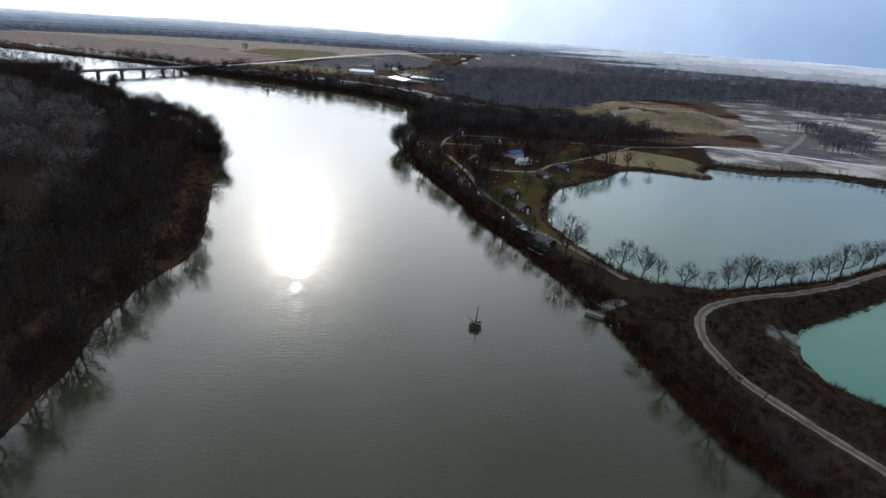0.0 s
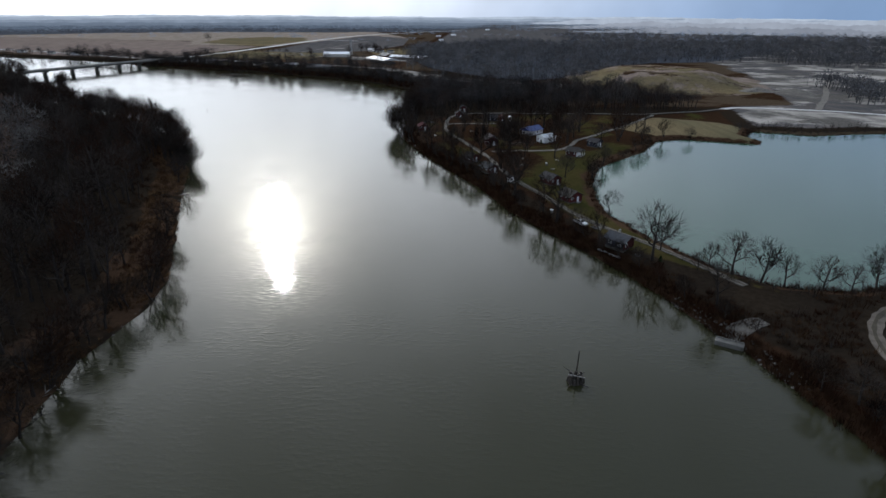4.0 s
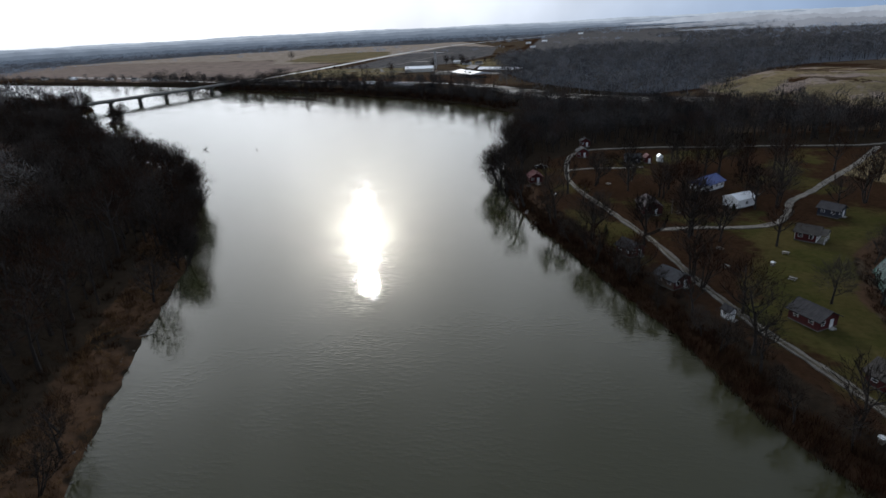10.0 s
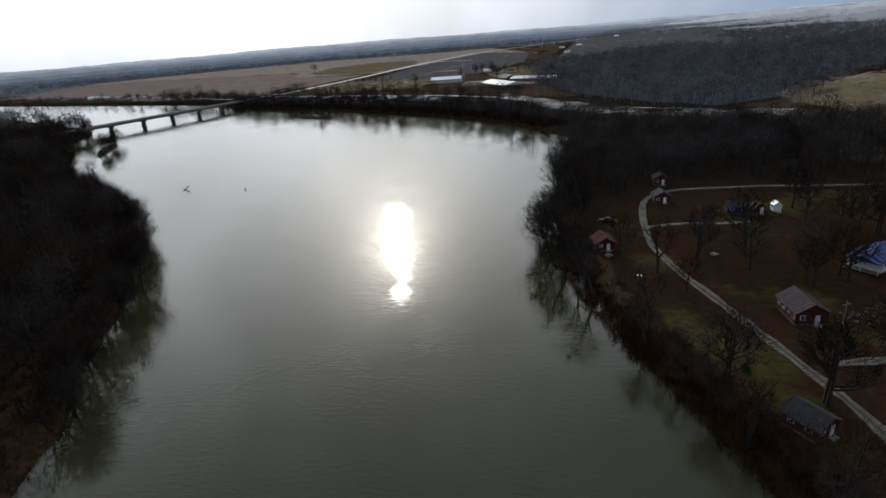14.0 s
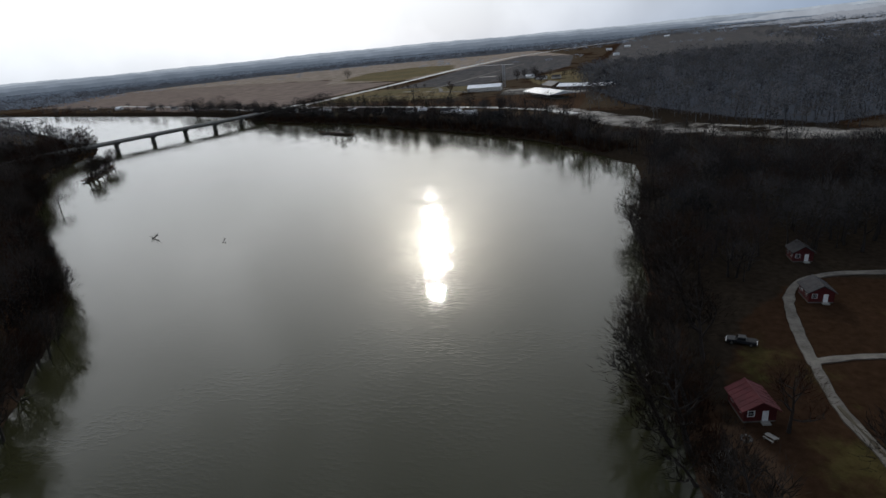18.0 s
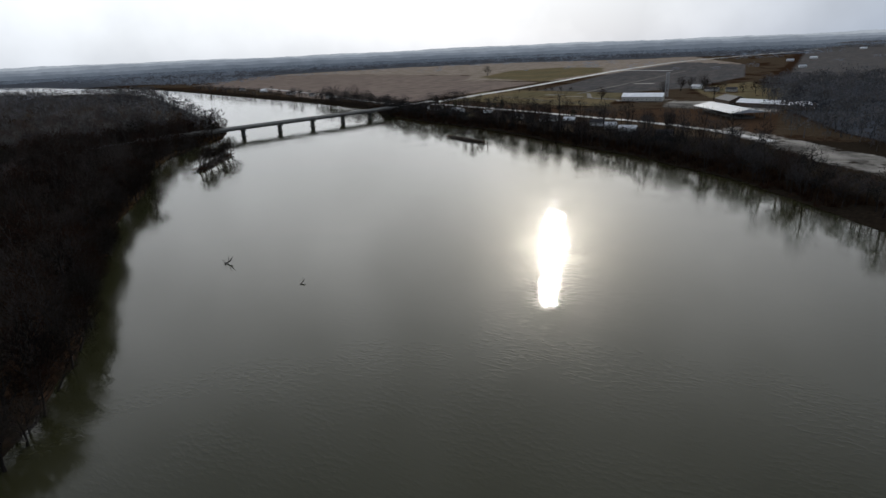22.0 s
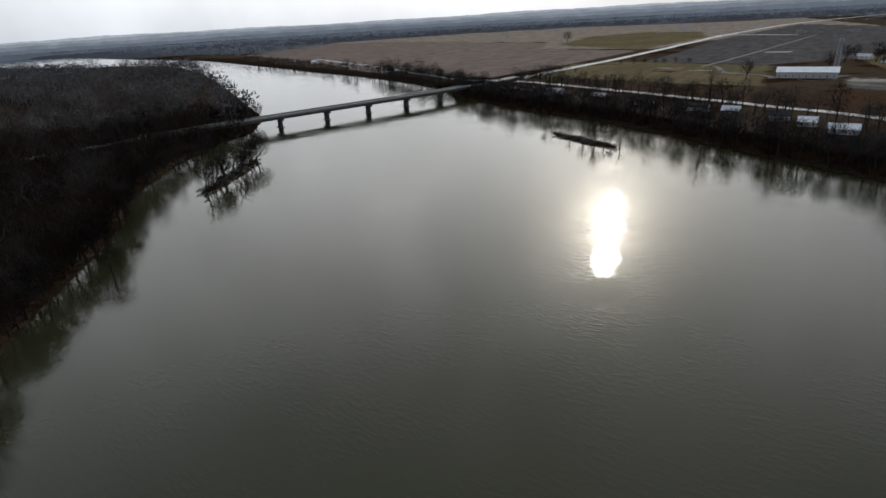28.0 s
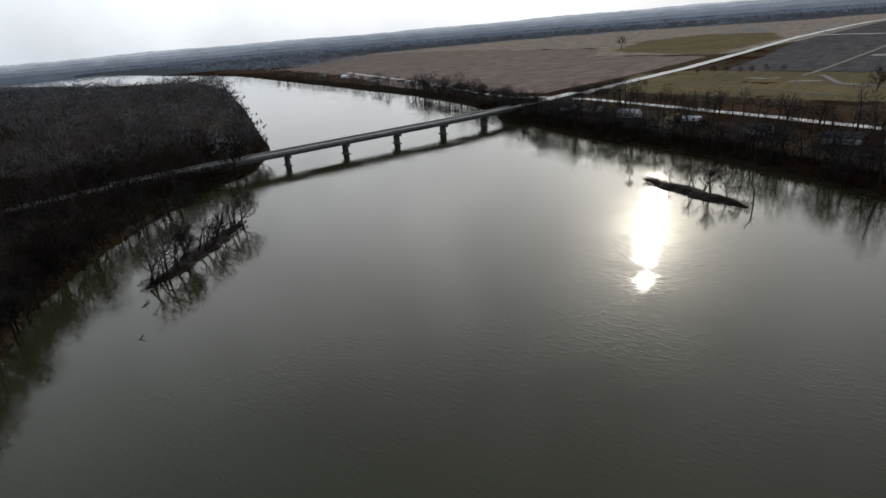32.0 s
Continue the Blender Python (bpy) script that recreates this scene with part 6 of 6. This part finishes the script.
riprap = scatter((55, 60), (90, 100), 0.75, lambda x, y: (signed(RIVER, x, y) > -1.0) * (signed(RIVER, x, y) < 2.6) * 0.45, 60)
planted("riprap", riprap, [stone_proto(k) for k in range(5)], 61, "pale broken riprap stones along the bank", "rocks", [STONE], 0.18, 0.55, 0.0, 0.0)
rubble = scatter((38, 276), (54, 288), 0.9, lambda x, y: poly_mask([(38, 278), (44, 277), (54, 284), (52, 288), (42, 284)], x, y, 1) * 0.6, 62)
planted("rubble", rubble, [stone_proto(k) for k in range(5)], 63, "pale rubble and broken slabs on the ground", "rocks", [STONE], 0.15, 0.45, 0.0, 0.0)
left_drift = scatter((-300, 0), (-60, 430), 2.2, lambda x, y: left_land(x, y) * (signed(RIVER, x, y) > -0.3) * (signed(RIVER, x, y) < 2) * 0.3, 64)
planted("drift_stones", left_drift, [stone_proto(k) for k in range(5)], 65, "pale stones and drift at the waterline", "rocks", [STONE], 0.15, 0.4, 0.0, 0.0)


# ---- things in the water ----
def islet(name, a, b, width, top_z, label):
    """A low mud bank, longest from a to b."""
    a, b = np.array(a, float), np.array(b, float)
    d = (b - a) / np.hypot(*(b - a))
    n = np.array((-d[1], d[0]))
    v, f, m, k = [], [], 26, 7
    for i in range(m):
        s = i / (m - 1)
        half = width * 0.5 * (math.sin(math.pi * min(max(s, 0.02), 0.98)) ** 0.6) * (1 + 0.25 * math.sin(i * 1.9))
        for j in range(k):
            u = j / (k - 1) * 2 - 1
            p = a + (b - a) * s + n * (u * half + 0.8 * math.sin(i * 0.7))
            v.append((p[0], p[1], (top_z + 0.5) * (1 - u * u) * (math.sin(math.pi * s) ** 0.4) - 0.5 + 0.12 * math.sin(i * 2.7 + j)))
    for i in range(m - 1):
        for j in range(k - 1):
            f.append((i * k + j, i * k + j + 1, (i + 1) * k + j + 1, (i + 1) * k + j))
    return tagged(new(name, Solid().poly(v, f).mesh(name, MUD)), label, "islet", kind="structure")


islet("islet_1", (-363, 535), (-392, 590), 9.5, 1.7, "low muddy islet covered with leaning trees")
islet("islet_2", (-270, 701), (-224, 677), 9.0, 1.7, "low muddy islet with a few bare trees")
for k in range(25):
    s = (k + 0.5) / 25
    bare_tree(-363.5 - 28 * s + rnd.uniform(-1.5, 1.5), 536 + 53 * s + rnd.uniform(-1, 1), rnd.choice((8, 9, 10, 8, 6)), rnd.uniform(0.85, 1.25), rnd.uniform(0, 360),
              (rnd.uniform(-16, -2), rnd.uniform(2, 20)), "slanting leafless tree on the muddy islet", "trees on the islets", 0.9)
for px, py, kind, s in ((-240, 688, 8, 1.1), (-243, 689, 9, 1.15), (-246, 690, 10, 0.95), (-249, 691, 8, 0.8), (-256, 694, 10, 0.7), (-233, 683, 9, 0.65), (-230, 682, 7, 0.6)):
    bare_tree(px, py, kind, s, rnd.uniform(0, 360), (rnd.uniform(-6, 6), rnd.uniform(-6, 6)), "leafless tree on a low islet", "trees on the islets", 1.0)
planted("islet_brush", np.array([(-363.5 - 28 * s + o, 536 + 53 * s + o * 0.5) for s in np.linspace(0.02, 0.98, 34) for o in (-3.0, -1.6, -0.3, 0.9, 2.2)] +
        [(-270 + 46 * s, 701 - 24 * s + o) for s in np.linspace(0.06, 0.97, 30) for o in (-2.2, -0.8, 0.6, 1.9)]), THICKET, 66, "brown brush on the islets", "brush", [BRUSH], 0.4, 0.8, -3.7)
bare_tree(-275, 701.5, 7, 0.5, 0, (0, 0), "rounded bush standing in shallow water", z=-0.3)


def driftwood(name, x, y, turn, rods, label, mat=None):
    top = thing(name, x, y, 0, turn, label, "driftwood")
    thick = 1.5 if name == "snag" else 1.0
    for a, b, r0, r1 in rods:
        part("log" if r0 > 0.12 else "branch", Solid().rod(a, b, r0 * thick, r1 * thick).mesh("log", mat or DRIFT), top)


STUMP = [((1.7 * math.cos(a) * q, 1.3 * math.sin(a) * q, -0.5), (1.5 * math.cos(a) * q + 0.1, 1.1 * math.sin(a) * q + 0.2, h), 0.42, 0.3)
         for a, q, h in [(k * 0.524, 1.0 if k % 3 else 0.85, 1.5 + 0.45 * math.sin(k * 2.1)) for k in range(12)] + [(k * 1.26, 0.45, 1.9 + 0.3 * math.sin(k * 1.7)) for k in range(5)]]
driftwood("stranded_stump", 28, 65, 12, STUMP + [((0.2, 0.5, 0.2), (0.9, 1.4, 6.6), 0.2, 0.11), ((-0.3, 1.2, 1.6), (-2.0, 2.4, 2.6), 0.11, 0.04), ((1.0, 0.4, 1.2), (2.6, 0.9, 1.5), 0.10, 0.05),
          ((-1.2, -1.0, 0.2), (-2.6, -1.6, 0.3), 0.11, 0.05), ((0.4, -1.2, 0.4), (1.6, -2.6, 0.2), 0.11, 0.05)], "dark broken stump with an upright pole in the river")
driftwood("drift_log", 28.2, 64.4, 12, [((-1.7, 0.9, 1.95), (1.3, -0.9, 1.75), 0.16, 0.12)], "pale log lying across a stump", GREY_DRIFT)
driftwood("snag", -215, 424, 30, [((-1.6, 0, -0.2), (1.6, 0.4, 1.2), 0.16, 0.07), ((0, 0, 0), (0.6, 0.5, 3.0), 0.10, 0.03), ((0.3, 0.1, 0.5), (2.4, -0.2, 2.8), 0.09, 0.03), ((-0.6, 0, 0.1), (-2.2, 0.8, 1.5), 0.09, 0.03),
          ((0.5, 0.2, 0.8), (1.4, 1.2, 2.0), 0.07, 0.02), ((-0.2, 0, 0.2), (-0.8, -1.2, 1.8), 0.07, 0.02)], "dark dead branch sticking out of the river")
driftwood("snag", -178, 420, 80, [((-1.2, 0, -0.2), (1.4, 0.3, 0.9), 0.13, 0.05), ((0.4, 0, 0.3), (0.9, 0.6, 1.7), 0.07, 0.02)], "small dead branch in the river")
driftwood("snag", -354, 531, 120, [((-2.2, 0, -0.1), (2.0, 0.3, 0.5), 0.18, 0.08), ((0.4, 0, 0.2), (1.4, 1.2, 1.3), 0.08, 0.03), ((-0.8, 0, 0.1), (-1.6, -1.0, 0.9), 0.08, 0.03)], "dead tangle of branches at the islet tip")
driftwood("snag", -335, 520, 60, [((-0.6, 0, -0.1), (0.8, 0.2, 0.8), 0.12, 0.05), ((0.2, 0, 0.2), (0.5, 0.5, 1.2), 0.06, 0.02)], "short dead branch in the river")
driftwood("dead_tree", -224.5, 680, 0, [((0, 0, -0.5), (-0.3, 0.3, 5.5), 0.28, 0.2), ((-0.3, 0.3, 5.5), (-2.2, 1.2, 9.0), 0.2, 0.07), ((-0.3, 0.3, 5.2), (0.8, 1.0, 8.0), 0.13, 0.05), ((-1.2, 0.7, 7.2), (-2.8, 0.2, 8.2), 0.09, 0.03),
          ((-0.2, 0.2, 4.0), (2.4, 1.4, 6.4), 0.12, 0.03)], "dead leaning tree trunk at the islet end")
for k, (px, py, a) in enumerate([(-76, 40, 20), (-80, 62, 70), (-92, 150, 110), (-107, 196, 40), (-160, 316, 30), (-22, 340, 80), (-12, 296, 20), (-8, 277, 60)]):
    driftwood("fallen_log", px, py, a, [((-3, 0, 0.0), (3, 0.4, 0.5), 0.2, 0.1), ((0.5, 0, 0.3), (2.0, 1.8, 1.0), 0.08, 0.03), ((-0.5, 0, 0.2), (0.6, -1.6, 0.8), 0.07, 0.03)],
              "fallen log lying at the waterline", GREY_DRIFT if k % 2 else DRIFT)


def abutment():
    top = thing("old_abutment", 67.2, 78.0, 0.2, -32, "broken concrete landing wall at the water", "landing wall")
    part("slab", Solid().box(0, 0, -0.6, 6.2, 2.0, 1.5).mesh("slab", DARK_CONCRETE, 0.12), top)
    part("kerb", Solid().box(0, 0.8, 0.9, 6.0, 0.35, 0.25).mesh("kerb", DARK_CONCRETE, 0.05), top)
    part("bollard", Solid().rod((1.2, 0.2, 1.1), (1.2, 0.2, 1.9), 0.2, 0.18).mesh("bollard", STONE), top, "stone bollard")


abutment()
ramp = ribbon("boat_ramp", [(68.5, 81), (73, 83), (78, 84)], 4.6, GRAVEL, "pale sandy boat ramp", "ramp", 0.2, 0.2, 15)


# ---- farmstead, riverside houses and distance ----
def barn(x, y, turn, w, l, wall, rise, walls, roof, label, windows=8, over=0.6):
    return cabin(x, y, turn, w, l, wall, rise, walls, roof, walls, over, label, "barn", windows=windows, ribs=False, name="barn", base=0.3)


barn(-154, 938, 90, 17, 41, 4.6, 3.0, CREAM, WHITE_ROOF, "long pale barn with a bright white roof", 9)
barn(-69, 908, 27, 18, 28, 4.2, 3.6, BROWN, GREY_ROOF, "dark open barn under a steel roof", 3)
barn(-34, 878, 62, 13, 62, 3.6, 2.6, BROWN, WHITE_ROOF, "long low shed with a white roof", 8)


def open_shelter(x, y, turn, w, l, eave, rise, label):
    top = thing("open_shelter", x, y, ground_z(x, y), turn, label, "shelter")
    for s in (-1, 1):
        shape = [(0, eave + rise), (s * (w / 2 + 0.8), eave), (s * (w / 2 + 0.8), eave + 0.3), (0, eave + rise + 0.3)]
        part("roof_panel", Solid().prism(shape, -l / 2, l / 2).mesh("roof_panel", STEEL_ROOF), top)
        for k in range(9):
            part("post", Solid().box(s * (w / 2 - 0.2), -l / 2 + 0.5 + (l - 1) * k / 8, -0.3, 0.35, 0.35, eave + 0.5).mesh("post", TIMBER), top)
        part("gable", Solid().prism([(-w / 2, eave), (w / 2, eave), (0, eave + rise)], s * l / 2 - 0.1, s * l / 2 + 0.1).mesh("gable", STEEL_ROOF), top)
    part("feed_wall", Solid().box(0, 0, 0, w * 0.5, l * 0.9, 1.4).mesh("feed_wall", DARK_CONCRETE), top)


open_shelter(-70, 826, 29, 27, 64, 4.8, 2.6, "wide open-sided shelter with a pale steel roof")


def lattice_tower(x, y, tall, label):
    top = thing("lattice_tower", x, y, ground_z(x, y), 15, label, "tower")
    for sx in (-1, 1):
        for sy in (-1, 1):
            part("leg", Solid().rod((sx * 1.6, sy * 1.6, -0.5), (sx * 1.3, sy * 1.3, tall), 0.14, 0.12, 4).mesh("leg", GALVANISED), top)
    n = int(tall / 2.5)
    for k in range(n):
        z0, z1 = tall * k / n, tall * (k + 1) / n
        s = Solid()
        for a, b in (((-1.5, -1.5), (1.5, -1.5)), ((1.5, -1.5), (1.5, 1.5)), ((1.5, 1.5), (-1.5, 1.5)), ((-1.5, 1.5), (-1.5, -1.5))):
            s.rod((*a, z0), (*b, z1), 0.08, 0.08, 4).rod((*b, z0), (*a, z1), 0.08, 0.08, 4).rod((*a, z1), (*b, z1), 0.08, 0.08, 4)
        part("brace", s.mesh("brace", GALVANISED), top)


lattice_tower(-135, 975, 26, "tall grey lattice tower behind the pale barn")

HOUSES = [(-316, 818, 20, 8, 13, WHITE, STEEL_ROOF, "white riverside house with a pale steel roof"), (-346, 834, 20, 7, 10, CREAM, DARK_ROOF, "cream riverside cottage under trees"),
          (-367, 842, 25, 7, 9, WHITE, DARK_ROOF, "white riverside cottage near the bridge"), (-205, 768, 28, 8, 14, WHITE, DARK_ROOF, "long white house behind bank trees"),
          (-239, 782, 28, 7, 11, CREAM, GREY_ROOF, "cream cottage behind bank trees"), (-160, 748, 30, 7, 10, WHITE, DARK_ROOF, "white cottage on the far bank"),
          (-147, 736, 30, 6, 8, CREAM, WHITE_ROOF, "small pale cottage with a white roof"), (-132, 722, 32, 7, 12, WHITE, WHITE_ROOF, "white trailer home on the far bank"),
          (-105, 707, 34, 6, 10, BROWN, DARK_ROOF, "brown cottage on the far bank"), (-275, 800, 26, 6, 9, BROWN, WHITE_ROOF, "brown cottage on the far bank"),
          (-185, 760, 28, 6, 9, BROWN, WHITE_ROOF, "low brown shed with a white roof"), (-600, 975, 25, 8, 12, WHITE, STEEL_ROOF, "white house on the upper river bank"),
          (-655, 1000, 25, 7, 10, CREAM, GREY_ROOF, "cream house on the upper river bank"), (-725, 1030, 25, 8, 12, WHITE, DARK_ROOF, "white house on the upper river bank"),
          (-830, 1075, 22, 8, 12, WHITE, WHITE_ROOF, "white house on the upper river bank"), (-920, 1110, 22, 8, 11, CREAM, GREY_ROOF, "pale house on the upper river bank"),
          (-93, 1052, 10, 9, 14, WHITE, DARK_ROOF, "white farmhouse below the bluff"), (-72, 1044, 15, 8, 11, CREAM, DARK_ROOF, "cream farmhouse below the bluff"),
          (-112, 1088, 5, 9, 12, WHITE, STEEL_ROOF, "white farmhouse near the fields"),
          (27, 1805, 30, 8, 14, WHITE, STEEL_ROOF, "white farm building on the hazy upland"), (76, 1868, 10, 9, 14, WHITE, WHITE_ROOF, "white farm building on the hazy upland"),
          (30, 1513, 40, 8, 11, WHITE, STEEL_ROOF, "white farm building on the hazy upland"), (228, 2300, 15, 9, 16, WHITE, WHITE_ROOF, "white farm building on the hazy upland"),
          (637, 1246, 25, 12, 16, WHITE, STEEL_ROOF, "white house at the edge of the quarry")]
for hx, hy, a, w, l, wl, rf, text in HOUSES:
    cabin(hx, hy, a + 60, w, l, 2.7, 1.9, wl, rf, wl, 0.5, text, "house", "houses on the far bank", "house", 3, ribs=False)

GROVE = []
for k in range(3):
    g = Tree(170 + k, 13, 3, 1, 1, 1, 0.3, sides=3)
    g.wood, g.twig = ([], []), ([], [])
    g.puff(15, 17, 36, 3.4, 0.1)
    GROVE.append((np.array(g.twig[0], np.float32), np.array(g.twig[1], np.int32), np.zeros(len(g.twig[1]), np.int32)))
# haze painted into the base colours: twigs pale and blue, paler in HAZY
HAZY = island_mix("haze_tinted_woods", [(0.22, 0.27, 0.345), (0.245, 0.295, 0.37), (0.27, 0.32, 0.395)], 0.9, 0.35)
HAZY_NEAR = island_mix("near_haze_woods", [(0.17, 0.20, 0.245), (0.19, 0.22, 0.265), (0.21, 0.24, 0.285)], 0.9, 0.35)
FIELD_EDGE = np.array([(-1270, 1340), (-1400, 1700), (-1150, 2000), (-844, 2180), (-544, 2160), (-240, 2260), (250, 2300), (1200, 2100), (3600, 2600), (3600, 4600), (-4800, 4600), (-4800, 1500), (-2400, 1480)], float)
far_woods = scatter((-4800, 1340), (3600, 4600), 52, lambda x, y: inside(FIELD_EDGE, x, y) * np.clip(0.95 + 0.7 * wobble(x, y, 420, 12), 0.1, 1) * (signed(RIVER, x, y) > 20), 70)
edge_woods = scatter((-1800, 1200), (1200, 2700), 24, lambda x, y: smooth(signed(FIELD_EDGE, x, y), 30, -60) * smooth(-signed(FIELD_EDGE, x, y), 260, 120) * np.clip(0.75 + 0.7 * wobble(x, y, 90, 18), 0, 1) * (signed(RIVER, x, y) > 12), 81)
planted("field_edge_woods", edge_woods, GROVE, 82, "ragged edge of the far woods, greyed with painted haze", "woodland", [GREY_TWIG], 0.45, 0.85)
nearer = np.hypot(far_woods[:, 0] + 150, far_woods[:, 1] - 250) < 2560
planted("plain_woods", far_woods[nearer], GROVE, 83, "broad woods on the plain, tinted blue-grey with painted haze", "woodland", [HAZY_NEAR], 0.8, 1.3)
belts = scatter((-3000, 900), (900, 2300), 30, lambda x, y: ((np.abs(wobble(x, y, 330, 14)) < 0.05) * (y > 1500) | False) * (signed(RIVER, x, y) > 12) * 0.8, 72)
planted("field_belts", belts, GROVE, 73, "strips of trees between far fields, tinted with painted haze", "woodland", [HAZY], 0.45, 0.7)
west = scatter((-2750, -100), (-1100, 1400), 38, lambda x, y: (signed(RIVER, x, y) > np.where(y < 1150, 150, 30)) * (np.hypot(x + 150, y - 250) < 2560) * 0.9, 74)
planted("western_woods", west, GROVE, 75, "broad floodplain woods, tinted grey with painted haze", "woodland", [HAZY_NEAR], 0.8, 1.2)
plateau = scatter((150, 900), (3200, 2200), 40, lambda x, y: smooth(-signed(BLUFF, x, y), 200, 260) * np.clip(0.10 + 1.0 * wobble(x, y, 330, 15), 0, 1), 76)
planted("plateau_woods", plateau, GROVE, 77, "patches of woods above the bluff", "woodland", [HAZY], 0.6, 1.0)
quarry_woods = np.concatenate([scatter((340, 410), (470, 590), 6.0, lambda x, y: poly_mask([(352, 432), (392, 428), (440, 496), (428, 530), (420, 575), (398, 565), (398, 515)], x, y, 5) * 0.9, 78),
                               scatter((520, 760), (820, 980), 8, lambda x, y: poly_mask([(500, 840), (545, 768), (625, 745), (700, 830), (640, 910)], x, y, 8) * 0.9, 79)])
planted("quarry_woods", quarry_woods, FAR, 80, "dark clump of bare trees in the quarry", "woodland", [GREY_TWIG, GREY_TWIG], 0.8, 1.1)


def spoil_heap(x, y, r, tall, label):
    v, f, m = [(0, 0, tall)], [], 22
    for ring, (q, h) in enumerate(((0.35, 0.66), (0.7, 0.3), (1.0, -0.05))):
        for k in range(m):
            a = 6.2832 * k / m
            u = r * q * (1 + 0.16 * math.sin(3 * a + x) + 0.08 * math.sin(7 * a))
            v.append((u * math.cos(a), u * math.sin(a) * 0.8, tall * h))
    for k in range(m):
        f.append((0, 1 + k, 1 + (k + 1) % m))
        for ring in range(2):
            b = 1 + ring * m
            f.append((b + k, b + m + k, b + m + (k + 1) % m, b + (k + 1) % m))
    ob = new("spoil_cone", Solid().poly(v, f).mesh("spoil_cone", GRAVEL if int(x) % 4 else DARK_CONCRETE))
    ob.matrix_basis = pose(x, y, ground_z(x, y) - 0.2)
    return tagged(ob, label, "gravel heap", "heaps in the quarry")


for hx, hy, r, t in ((262, 352, 9, 2.4), (345, 505, 22, 5), (318, 520, 18, 4), (470, 420, 18, 5), (560, 500, 24, 6), (640, 460, 20, 5)):
    spoil_heap(hx, hy, r, t, "pale grey heap of quarry gravel")
ribbon("quarry_track", [(300, 402), (352, 470), (400, 540), (470, 640), (560, 720), (640, 830), (760, 900)], 5, GRAVEL, "pale dusty haul road in the quarry", "road", 0.25, 0.2, 16)
ribbon("quarry_track", [(420, 350), (520, 440), (640, 520), (760, 560), (900, 640)], 6, GRAVEL, "pale dusty haul road in the quarry", "road", 0.25, 0.2, 17)
for k, (px, py) in enumerate([(500, 395), (512, 402), (524, 396), (536, 404), (640, 400), (655, 410)]):
    barn(px, py, 20 * k, 4, 8, 2.4, 0.6, BROWN, STEEL_ROOF, "small steel machine shed in the quarry", 1, 0.2)


def ridge(name, radius, tall, first, last, mat, label, seed):
    """A low wooded rise round the far plain, with a ragged line of treetops; an upright strip to carry painted haze."""
    v, f, n = [], [], 1100
    r = random.Random(seed)
    for i in range(n + 1):
        a = radians(first + (last - first) * i / n)
        ease = min(1, i * (last - first) / n / 14) if last - first < 180 else 1.0
        z = tall + 0.07 * tall * math.sin(i * 0.033 + seed) + 0.05 * tall * math.sin(i * 0.11 + 2 * seed) + 1.2 * math.sin(i * 0.47 + seed) + r.uniform(-1.3, 1.3)
        z = -5 + (z + 5) * (0.35 + 0.65 * ease)
        c = (math.sin(a) * radius - 150, math.cos(a) * radius + 250)
        v += [(c[0], c[1], -5), (c[0], c[1], z)]
    for i in range(n):
        f.append((2 * i, 2 * i + 2, 2 * i + 3, 2 * i + 1))
    return tagged(new(name, Solid().poly(v, f).mesh(name, mat)), label, "backdrop", kind="structure")


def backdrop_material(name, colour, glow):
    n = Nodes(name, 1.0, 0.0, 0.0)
    # the emission paints the haze in front of the rise; it is no lamp
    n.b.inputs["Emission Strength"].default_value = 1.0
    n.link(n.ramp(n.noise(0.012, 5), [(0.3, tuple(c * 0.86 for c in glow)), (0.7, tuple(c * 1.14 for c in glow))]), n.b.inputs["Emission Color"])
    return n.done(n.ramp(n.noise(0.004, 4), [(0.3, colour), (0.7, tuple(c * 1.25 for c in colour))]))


# haze painted as glow, stronger on the farther rings of each set
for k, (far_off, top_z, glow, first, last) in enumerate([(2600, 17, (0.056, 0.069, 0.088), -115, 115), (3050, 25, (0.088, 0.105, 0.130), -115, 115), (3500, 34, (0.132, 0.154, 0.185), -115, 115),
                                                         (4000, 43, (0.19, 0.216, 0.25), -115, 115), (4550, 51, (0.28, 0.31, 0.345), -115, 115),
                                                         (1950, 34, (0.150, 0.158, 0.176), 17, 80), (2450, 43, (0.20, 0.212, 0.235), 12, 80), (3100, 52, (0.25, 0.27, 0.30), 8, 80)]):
    ridge(f"backdrop_{k + 1}", far_off, top_z, first, last, backdrop_material("haze_glow_rise", (0.03, 0.035, 0.04), glow), "blue-grey rise on the far plain, its haze painted as glow", k + 1.3)
